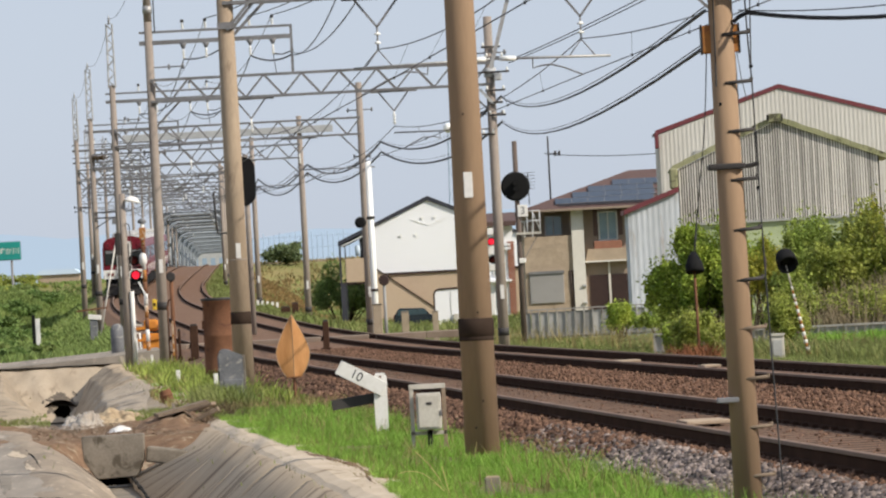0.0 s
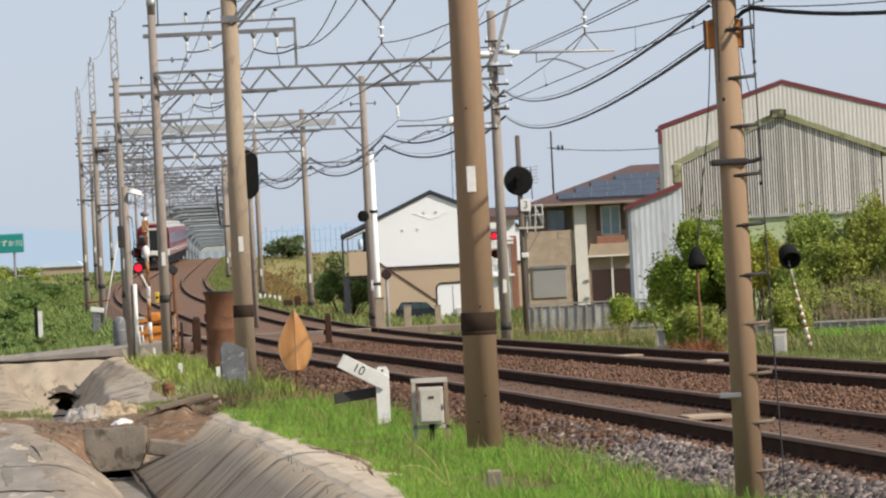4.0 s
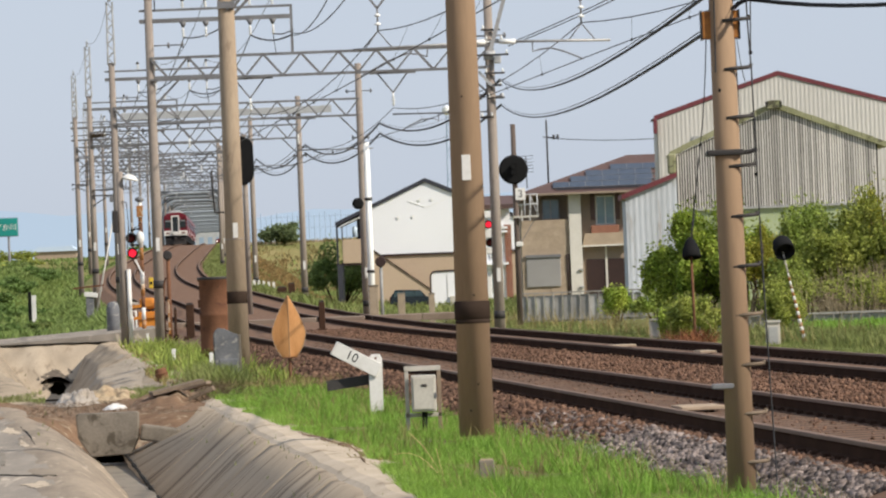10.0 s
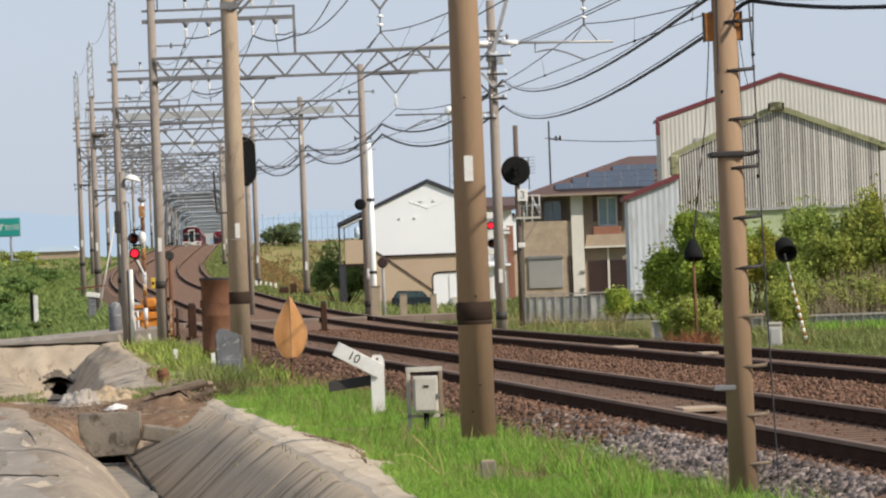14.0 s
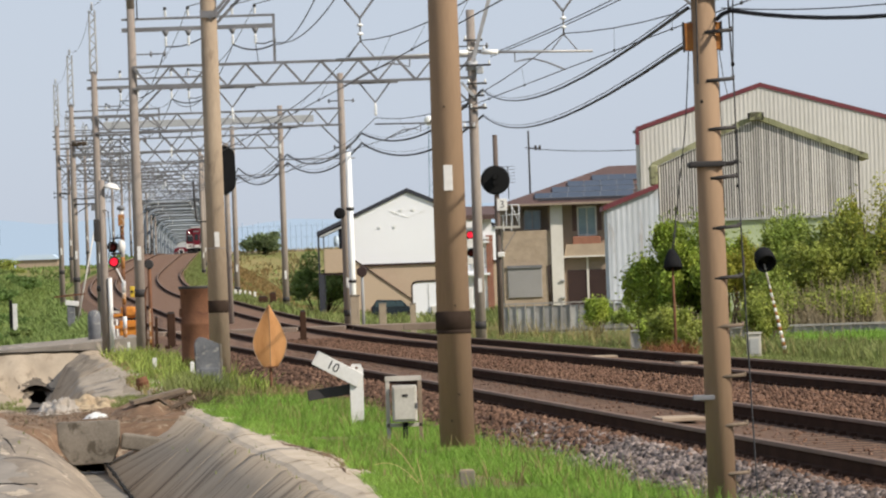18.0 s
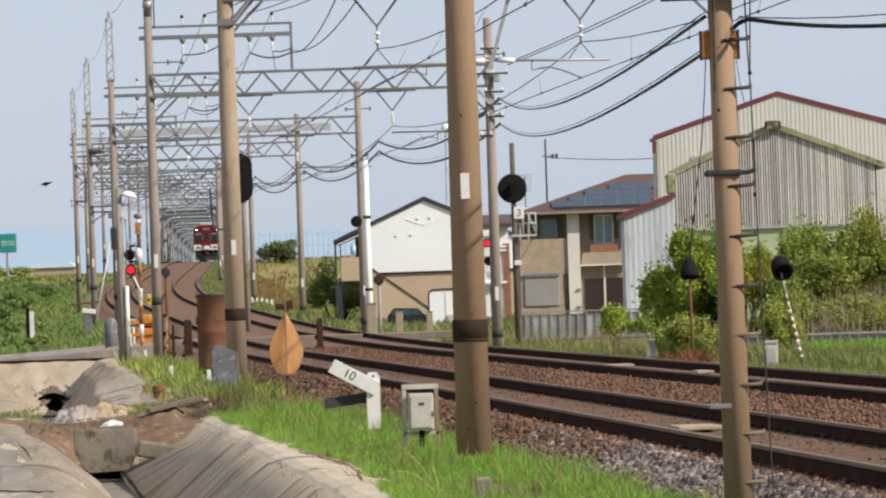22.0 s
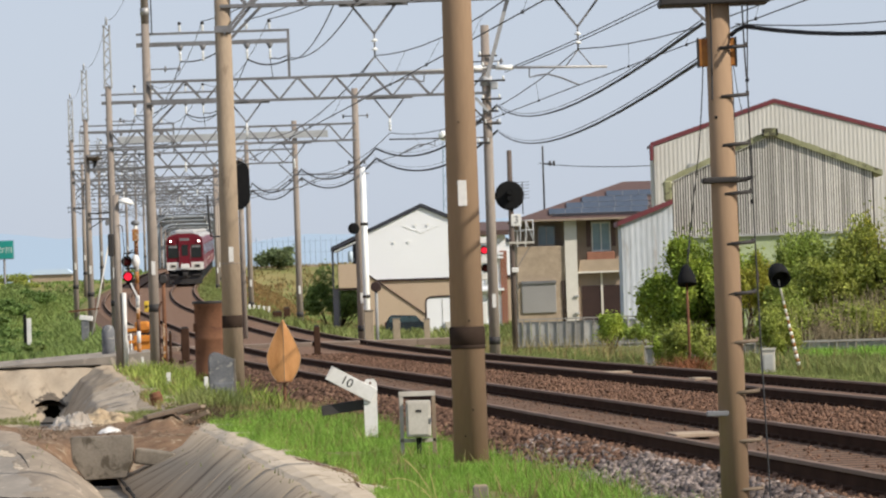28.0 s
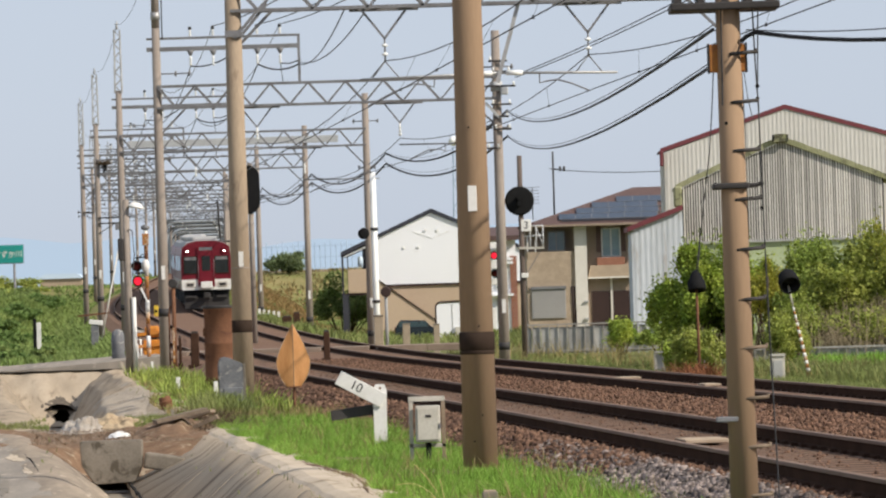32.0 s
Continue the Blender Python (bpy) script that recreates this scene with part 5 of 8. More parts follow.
def barrier_machine(x, y, face):
    at = thing("crossing_barrier", (x, y, 0.1), "orange crossing barrier machine with a raised arm", "crossing barrier", "crossing barriers")
    part("case", block((-0.05, 0, 0.4), (0.55, 0.5, 0.7), bevel=0.03), M["orange"], at)
    part("motor_cover", block((-0.05, -0.1, 1.0), (0.45, 0.4, 0.35), bevel=0.08), M["orange"], at)
    part("shaft_arm", bar(bmesh.new(), (-0.7, -0.2, 1.05), (0.3, -0.2, 0.95), 0.08), M["grey_box"], at)
    for z in (0.62, 0.98):
        part("guard_bar", bar(bmesh.new(), (-0.78, -0.28, z - 0.1), (0.25, -0.28, z), 0.09), M["orange"], at, "orange guard bar")
    part("guard_rail", tube(bmesh.new(), [(-0.75, -0.3, 0), (-0.75, -0.3, 0.75), (-0.4, -0.3, 0.78), (-0.4, -0.3, 0)], 0.035), M["white_paint"], at)
    part("foot_plate", block((0, 0, 0.02), (0.6, 0.6, 0.06)), M["old_concrete"], at)
    part("lid", block((-0.35, 0, 0.87), (0.4, 0.5, 0.06), bevel=0.01), M["dark_steel"], at)
    part("flag_plate", block((0.1, -0.2, 1.62), (0.14, 0.05, 0.33), bevel=0.02), M["yellow"], at, "yellow plate")
    part("flag_mark", block((0.1, -0.23, 1.62), (0.07, 0.02, 0.08), bevel=0.005), M["black"], at)
    for k in range(5):
        part("arm_section", rod(bmesh.new(), (0.2 * face, 0, 1.0 + 0.55 * k), (0.22 * face, 0, 1.55 + 0.55 * k), 0.035, n=8), M["yellow"] if k % 2 else M["black"], at)
    part("counterweight", block((0.15, 0.1, 0.85), (0.3, 0.12, 0.25), bevel=0.01), M["dark_steel"], at)


barrier_machine(-8.95, 172, 1)


def round_mirror_post(x, y, z_disc, r, name, label, category, post_mat, disc_mat):
    at = thing(name, (x, y, 0.1), label, category)
    part("post", rod(bmesh.new(), (0, 0, -0.2), (0, 0, z_disc), 0.055, 0.05, 12), post_mat, at)
    part("disc", turned(bmesh.new(), [(r * 0.3, -0.06), (r, -0.02), (r, 0.02), (r * 0.8, 0.04)], 24, pose(0, -0.08, z_disc, 90, 0, 0)), disc_mat, at)
    part("clamp", block((0, -0.02, z_disc), (0.12, 0.1, 0.12)), M["dark_steel"], at)
    return at


op = round_mirror_post(-7.08, 146.3, 2.3, 0.12, "round_indicator", "rusty post with a round dark indicator disc", "indicator", M["rust"], M["dark_steel"])
part("side_tube", tube(bmesh.new(), [(-0.13, 0.02, 0), (-0.13, 0.02, 1.5), (-0.1, 0.02, 1.68), (0, 0.02, 1.75)], 0.025), M["rust"], op)
part("stripe", block((-0.02, -0.06, 0.7), (0.05, 0.03, 0.9)), M["rusty_orange"], op, "faded orange strip")
mr = round_mirror_post(-1.97, 185, 2.03, 0.175, "round_mirror", "round dark traffic mirror on a post by the crossing", "mirror", M["fence_grey"], M["door_brown"])


def street_lamp():
    at = thing("street_lamp", (-8.6, 152.5, 0.05), "grey street lamp post with a white curved lamp", "street lamp")
    part("post", rod(bmesh.new(), (0, 0, -0.2), (0, 0, 4.7), 0.13, 0.085, 16), M["grey_pole"], at)
    part("arm", tube(bmesh.new(), [(0, 0, 4.3), (0.08, 0, 4.5), (0.2, 0, 4.55)], 0.03), M["white_paint"], at)
    part("lamp_head", turned(bmesh.new(), [(0.04, 0.14), (0.14, 0.11), (0.215, 0.025), (0.225, 0.0), (0.17, -0.02)], 20, pose(0.27, 0, 4.48, 0, 12, 0)), M["white_paint"], at, "white lamp head")
    part("cable_box", block((-0.16, -0.1, 3.35), (0.16, 0.14, 0.6), bevel=0.03), M["dark_steel"], at)
    part("bracket", tube(bmesh.new(), [(0.06, -0.1, 3.9), (0.16, -0.1, 3.85), (0.2, -0.1, 3.2), (0.14, -0.1, 2.6)], 0.018), M["dark_steel"], at)
    part("cable_guard", rod(bmesh.new(), (0.15, -0.1, 0.05), (0.15, -0.1, 2.05), 0.06, 0.06, 12), M["white_paint"], at, "white cable guard tube")


street_lamp()


def rounded_post(x, y, z, w, h, mat, label):
    at = thing("stone_post", (x, y, z), label, "post", "posts by the crossing")
    part("body", turned(bmesh.new(), [(w, -0.2), (w, h * 0.8), (w * 0.8, h * 0.95), (w * 0.3, h)], 14), mat, at)
    part("foot", turned(bmesh.new(), [(w * 1.2, -0.15), (w * 1.2, 0.03), (w, 0.05)], 14), M["old_concrete"], at)


rounded_post(-10.0, 171, 0.1, 0.2, 1.1, M["grey_stone"], "grey rounded concrete post beside the crossing road")


def bollard(x, y, z, h, w, label):
    at = thing("steel_bollard", (x, y, z), label, "bollard", "bollards by the tracks")
    part("body", block((0, 0, h / 2 - 0.1), (w, w, h + 0.2), bevel=0.02), M["rail_side"], at)
    part("cap", block((0, 0, h + 0.02), (w * 0.8, w * 0.8, 0.06), bevel=0.01), M["dark_steel"], at)
    part("base", block((0, 0, 0.03), (w * 1.7, w * 1.5, 0.1), bevel=0.01), M["rail_side"], at)


bollard(-6.95, 155, 0.12, 0.95, 0.22, "dark rusty bollard beside the track")
bollard(-3.3, 154, 0.2, 0.8, 0.17, "dark rusty bollard between the tracks")
bollard(-7.5, 158, 0.15, 0.8, 0.08, "thin dark steel stake beside the track")


# ---- signals ----
def signal_three():
    at = thing("railway_signal", (2.22, 161.4, 0.05), "black round railway signal on a slim post numbered 3", "railway signal", "railway signals")
    part("post", rod(bmesh.new(), (0, 0, -0.3), (0, 0, 5.8), 0.085, 0.07, 14), M["dark_pole"], at, "slim dark brown steel post")
    head = part("target", turned(bmesh.new(), [(0.36, 0.05), (0.42, 0.03), (0.42, -0.01), (0.3, -0.02)], 32, pose(-0.03, -0.12, 4.5, 90, 0, 0)), M["black"], at, "round black signal target")
    for z in (4.58, 4.41):
        part("lens", turned(bmesh.new(), [(0.03, 0.03), (0.06, 0.015), (0.065, 0)], 14, pose(-0.03, -0.17, z, 90, 0, 0)), M["grey_box"], head)
        part("hood", turned(bmesh.new(), [(0.085, 0.12), (0.075, 0.12), (0.075, -0.02), (0.085, -0.02)], 14, pose(-0.03, -0.19, z + 0.01, 90, 0, 0)), M["black"], head)
    plate = part("white_plate", block((0.14, -0.1, 3.79), (0.29, 0.02, 0.34), bevel=0.01), M["white_paint"], at, "white plate numbered 3")
    lettering("3", 0.3, plate, pose(0.14, -0.115, 3.79, 90, 0, 0), M["grey_stone"])
    bal = bmesh.new()
    box(bal, (0.28, 0.1, 3.14), (0.72, 0.6, 0.06))
    part("platform", bal, M["grey_box"], at, "pale service platform")
    for x in (0.25, 0.42, 0.62):
        part("rail_post", rod(bmesh.new(), (x, 0.3, 3.16), (x, 0.3, 3.78), 0.02, n=6), M["plate_grey"], at)
    for z in (3.78, 3.5):
        part("guard_rail", rod(bmesh.new(), (0.2, 0.3, z), (0.63, 0.3, z), 0.02, n=6), M["plate_grey"], at)
    part("guard_rail", rod(bmesh.new(), (0.62, 0.3, 3.2), (0.42, 0.3, 3.76), 0.016, n=6), M["plate_grey"], at)
    part("brace", bar(bmesh.new(), (0.56, 0.1, 3.1), (0.05, 0.05, 2.3), 0.04), M["grey_pole"], at)
    part("lamp_box", block((0.06, -0.1, 2.36), (0.2, 0.12, 0.14), bevel=0.02), M["white_paint"], at)


signal_three()


def oblong_signal():
    at = thing("railway_signal", (-6.95, 200, 0.9), "tall black oblong railway signal on a grey post", "railway signal", "railway signals")
    part("post", rod(bmesh.new(), (0.12, 0.1, -0.8), (0.12, 0.1, 6.0), 0.1, 0.09, 14), M["grey_pole"], at)
    outline = []
    for i in range(28):
        a = 6.28319 * i / 28
        outline.append((0.46 * math.cos(a), 5.05 + 0.46 * math.sin(a) + (0.42 if math.sin(a) > 0 else -0.42)))
    part("target", prism(bmesh.new(), outline, -0.05, 0.0), M["black"], at, "oblong black signal target")


oblong_signal()


def bracket_frame():
    at = thing("steel_bracket", on_line(RX - 0.2, 333, 3.6), "black steel bracket frame fixed to a mast", "bracket")
    part("frame", tube(bmesh.new(), [(-0.75, 0, 2.5), (-0.7, 0, 1.2), (-0.62, 0, 0.05), (0.25, 0, 0)], 0.07), M["dark_steel"], at)
    part("box", block((0.2, -0.25, -1.6), (0.2, 0.14, 0.35), bevel=0.02), M["white_paint"], at)


bracket_frame()


def hooded_lamp(x, y, tilt, h, striped, label):
    at = thing("hooded_lamp", (x, y, 0.05), label, "signal lamp", "hooded lamps by the hedge")
    top = Vector((-math.sin(radians(tilt)) * h, 0, math.cos(radians(tilt)) * h))
    if striped:
        for k in range(18):
            a, b = top * (0.76 * k / 18), top * (0.76 * (k + 1) / 18)
            part("stripe", rod(bmesh.new(), a, b, 0.043 - 0.0013 * k, 0.043 - 0.0013 * (k + 1), 10), M["white_paint"] if k % 2 else M["rusty_orange"], at)
        part("post", rod(bmesh.new(), top * 0.76, top, 0.02, 0.018, 8), M["grey_box"], at, "thin grey upper post")
    else:
        part("post", rod(bmesh.new(), (0, 0, -0.2), top, 0.03, 0.025, 8), M["rust"], at)
        part("stay", rod(bmesh.new(), top, (0.1, 0, h + 1.1), 0.012, 0.01, 6), M["wire"], at)
    q = pose(top.x, 0, top.z + 0.12, 128 if striped else 168, 0, 12)
    hood = part("hood", turned(bmesh.new(), [(0.13, -0.2), (0.19, -0.12), (0.22, 0.0), (0.23, 0.22), (0.2, 0.22), (0.19, 0.02), (0.1, 0.0)] if striped else [(0.05, -0.3), (0.11, -0.22), (0.2, -0.02), (0.225, 0.14), (0.2, 0.2), (0.17, 0.06), (0.08, 0.0)], 22, q @ Matrix.Scale(0.9 if striped else 0.86, 4)), M["black"], at, "black conical hood")
    part("lens", turned(bmesh.new(), [(0.03, 0.07), (0.1, 0.05), (0.13, 0.02)], 14, q), M["black"], hood)


hooded_lamp(5.04, 112.8, 0.5, 1.74, False, "black hooded lamp on a thin rusty post")
hooded_lamp(6.95, 108.4, 11.6, 1.78, True, "black hooded lamp on a leaning striped post")


def cabinet(x, y, w, h, label):
    at = thing("equipment_cabinet", (x, y, 0.05), label, "cabinet")
    part("case", block((0, 0, h / 2), (w, 0.3, h), bevel=0.015), M["grey_box"], at)
    part("door", block((0.0, -0.155, h / 2 - 0.02), (w * 0.66, 0.015, h * 0.72), bevel=0.005), M["fence_grey"], at)
    part("top", block((0, 0, h + 0.02), (w * 1.1, 0.36, 0.04)), M["grey_box"], at)


cabinet(6.2, 106, 0.26, 0.42, "small grey equipment cabinet beside the far track")


# boards lying on the tracks
def board_on_track(x, y, z, w, label):
    at = thing("cover_board", (x, y, z), label, "board", "boards on the tracks", rz=4)
    part("slab", block((0, 0, 0), (w, 0.9, 0.04), bevel=0.01), M["board_wood"], at)
    for s in (-1, 1):
        part("leg", block((0.25 * w * s, 0, -0.06), (0.05, 0.5, 0.1)), M["dark_steel"], at)


board_on_track(2.42, 54.2, 0.235, 0.42, "pale wooden cover board lying between the rails")
board_on_track(3.15, 99.5, 0.235, 0.42, "pale wooden cover board lying between the rails")
board_on_track(4.1, 88.5, 0.24, 0.26, "pale wooden cover board lying between the rails")


# posts and low fence beyond the crossing
def concrete_post(x, y, h, w, mat="concrete"):
    at = thing("fence_post", (x, y, 0.0), "short pale concrete fence post by the crossing", "post", "short posts by the crossing")
    part("body", block((0, 0, h / 2 - 0.1), (w, w, h + 0.2), bevel=0.015), M[mat], at)
    part("cap", block((0, 0, h), (w * 1.1, w * 1.1, 0.05), bevel=0.01), M["old_concrete"], at)


for x, y, h, w in ((-2.25, 186, 1.35, 0.3), (-1.35, 187, 1.05, 0.24), (-0.35, 190, 1.0, 0.2), (0.75, 192, 0.9, 0.18), (1.0, 190, 1.1, 0.12)):
    concrete_post(x, y, h, w)
bollard(-7.0, 247, 0.75, 0.6, 0.42, "low dark steel box beside the far track")
bollard(-6.55, 246, 0.75, 0.75, 0.28, "rusty rounded stub beside the far track")
for k in range(5):
    white_stake(-9.3 + 0.24 * k, 280, 1.75 - 0.04 * k, 0.12)
white_stake(-8.66, 256, 1.2, 0.22)


# white guard tube on the second far-side mast
gx, gy, gz = on_line(RX - 0.26, PORTALS[1] - 0.4)
gt = thing("cable_guard", (gx, gy, gz - 1.85), "tall white cable guard tube beside the mast", "cable guard")
part("tube", rod(bmesh.new(), (0, 0, 0), (0, 0, 7.55), 0.125, 0.1, 16), M["porcelain"], gt)
for z in (3.05, 5.55):
    part("strap", rod(bmesh.new(), (0, 0, z), (0, 0, z + 0.1), 0.135, n=16), M["dark_steel"], gt)
part("disc", turned(bmesh.new(), [(0.1, 0.06), (0.2, 0.03), (0.2, -0.02)], 20, pose(-0.36, -0.15, 5.45, 90, 0, 0)), M["black"], gt, "round black repeater disc")


def crow_nest():
    at = thing("bird_nest", (-14.42, 240.75, 8.14), "loose brown nest of twigs on the portal beam", "nest")
    rnd = random.Random(33)
    for name, n, r in (("twigs", 110, 0.34), ("lining", 40, 0.2)):
        bm = bmesh.new()
        for k in range(n):
            a, q = rnd.uniform(0, 6.283), rnd.uniform(0.3, 1.0) * r
            p = Vector((q * math.cos(a), 0.6 * q * math.sin(a), rnd.uniform(-0.06, 0.1)))
            d = Vector((rnd.uniform(-1, 1), rnd.uniform(-0.5, 0.5), rnd.uniform(-0.25, 0.25))) * 0.18
            rod(bm, p - d, p + d, 0.007, 0.004, 4)
        part(name, bm, M["bark"] if name == "twigs" else M["plank"], at)


crow_nest()


def capped_post():
    at = thing("box_post", (-14.85, 236, 0.3), "grey box post with a white tilted cap in the weeds", "post")
    part("body", block((0.1, 0, 0.4), (0.32, 0.3, 1.2), bevel=0.02), M["grey_stone"], at)
    part("cap", block((0, 0, 1.08), (0.55, 0.4, 0.2), pose(0, 0, 0, 0, 8, 0), 0.02), M["white_paint"], at)


capped_post()


def stay_pole():
    at = thing("stay_pole", (-14.55, 236, 0.3), "thin pale stay pole leaning on a mast", "stay")
    part("pole", rod(bmesh.new(), (0, 0, 0), (0.95, 0, 4.4), 0.035, 0.03, 8), M["cream"], at)
    part("cross_bar", bar(bmesh.new(), (-0.9, 0.1, 1.35), (0.4, 0, 1.45), 0.07), M["rust"], at)
    part("anchor", block((0, 0, -0.1), (0.25, 0.25, 0.3)), M["old_concrete"], at)


stay_pole()


# ---- houses beyond the line ----
def slab_between(name, a, b, depth0, depth1, thick, material, parent, label=""):
    """A roof or fascia slab in x and z from a to b, drawn out in depth."""
    (x0, z0), (x1, z1) = a, b
    up = thick * math.hypot(x1 - x0, z1 - z0) / abs(x1 - x0)
    return part(name, prism(bmesh.new(), [(x0, z0), (x1, z1), (x1, z1 + up), (x0, z0 + up)], depth0, depth1), material, parent, label)


def window(parent, x, z, w, h, y, glass="house_glass", frame="white_paint", mullion=True):
    fr = bmesh.new()
    t = 0.06
    for c, s in (((x, y, z + h / 2), (w + t, 0.08, t)), ((x, y, z - h / 2), (w + t, 0.08, t)), ((x - w / 2, y, z), (t, 0.08, h)), ((x + w / 2, y, z), (t, 0.08, h))):
        box(fr, c, s)
    if mullion:
        box(fr, (x, y, z), (0.05, 0.07, h))
    win = part("window", fr, M[frame], parent)
    for s in (-1, 1):
        part("pane", block((x + s * w / 4, y + 0.02, z), (w / 2 - 0.02, 0.02, h - 0.02)), M[glass], win)
    return win


def white_apartment():
    y = 320.0
    at = thing("apartment_house", (-0.71, y, 0), "white and tan two-storey apartment house with a dark roof edge", "house", "houses beyond the line")
    body = bmesh.new()
    prism(body, [(-3.35, 2.92), (5.0, 2.92), (5.0, 4.75), (0, 6.93), (-3.35, 5.46)], 0, 9)
    part("upper_wall", body, M["house_white"], at, "bright white upper wall")
    low = bmesh.new()
    prism(low, [(-3.35, -0.5), (5.0, -0.5), (5.0, 2.8), (-3.35, 2.8)], 0.02, 9)
    part("lower_wall", low, M["house_tan"], at, "tan lower wall")
    part("belt", block((0.85, -0.02, 2.86), (8.4, 0.12, 0.12)), M["door_brown"], at, "dark belt course")
    stairs = bmesh.new()
    prism(stairs, [(-3.3, -0.45), (0.15, -0.45), (0.15, 0.75), (-3.3, 3.3)], -1.1, -0.95)
    part("stair_side", stairs, M["house_tan"], at, "tan side panel of the outer stairs")
    part("stair_rail", bar(bmesh.new(), (-3.3, -1.12, 3.34), (0.2, -1.12, 0.76), 0.07), M["door_brown"], at)
    for a, b in (((-5.2, 4.62), (0.0, 6.96)), ((0.0, 6.96), (5.3, 4.62))):
        slab_between("roof", a, b, -0.12, 9.4, 0.2, M["roof_dark"], at, "dark roof slope")
    slab_between("soffit", (-5.0, 4.6), (-3.3, 5.32), -0.3, 5.0, -0.05, M["house_white"], at)
    part("balcony", block((-4.28, -0.4, 3.165), (1.07, 0.1, 1.35), bevel=0.02), M["house_tan"], at, "tan balcony panel")
    part("balcony_floor", block((-4.3, 1.2, 2.43), (1.8, 3.2, 0.12)), M["door_brown"], at)
    part("back_panel", block((-3.72, 0.5, 4.1), (0.5, 0.1, 1.8)), M["roof_dark"], at)
    for x, z1, w in ((-5.1, 4.62, 0.1), (-4.8, 4.6, 0.05)):
        part("post", block((x, -0.4, (z1 - 0.5) / 2), (w, w, z1 + 0.5)), M["roof_dark"], at)
    part("dark_column", block((-5.0, -0.3, 0.95), (0.3, 0.4, 2.9)), M["roof_dark"], at, "dark green column")
    for x, z in ((-1.6, 5.0), (-0.75, 5.02), (-0.35, 5.95), (0.35, 5.95)):
        part("vent", rod(bmesh.new(), (x, -0.06, z), (x, 0.0, z), 0.075, n=12), M["porcelain"], at, "small round wall vent")
    part("gable_trim", bar(bmesh.new(), (-1.05, -0.012, 5.9), (0, -0.012, 5.5), 0.03), M["porcelain"], at)
    part("gable_trim", bar(bmesh.new(), (1.05, -0.012, 5.9), (0, -0.012, 5.5), 0.03), M["porcelain"], at)
    part("heater", turned(bmesh.new(), [(0.15, 0), (0.15, 0.5), (0.05, 0.6)], 14, pose(-4.1, 0.3, 4.0)), M["blue_roof"], at)


white_apartment()


def garden_shed():
    at = thing("garden_shed", (0.82, 262, -0.2), "small white storage shed with a rounded dark rim", "shed")
    outline = [(-1.3, 0.0), (1.3, 0.0), (1.3, 2.03), (-1.05, 1.98)] + [(-1.05 - 0.25 * math.sin(k * 0.2618), 1.73 + 0.25 * math.cos(k * 0.2618)) for k in range(1, 7)]
    wall = bmesh.new()
    prism(wall, outline, -1.0, 1.0)
    part("wall", wall, M["house_white"], at)
    rim = [(1.32, -1.02, 2.05), (-1.05, -1.02, 2.0)] + [(-1.05 - 0.27 * math.sin(k * 0.2618), -1.02, 1.73 + 0.27 * math.cos(k * 0.2618)) for k in range(1, 7)] + [(-1.32, -1.02, 0.0)]
    part("rim", tube(bmesh.new(), rim, 0.045, 6), M["door_brown"], at, "dark rounded rim")
    for x in (-0.55, 0.2, 0.9):
        part("panel_seam", block((x, -1.005, 0.95), (0.025, 0.025, 1.85)), M["fence_grey"], at)
    part("meter_box", block((-0.2, -1.06, 0.55), (0.5, 0.12, 0.55), bevel=0.02), M["grey_box"], at)


garden_shed()


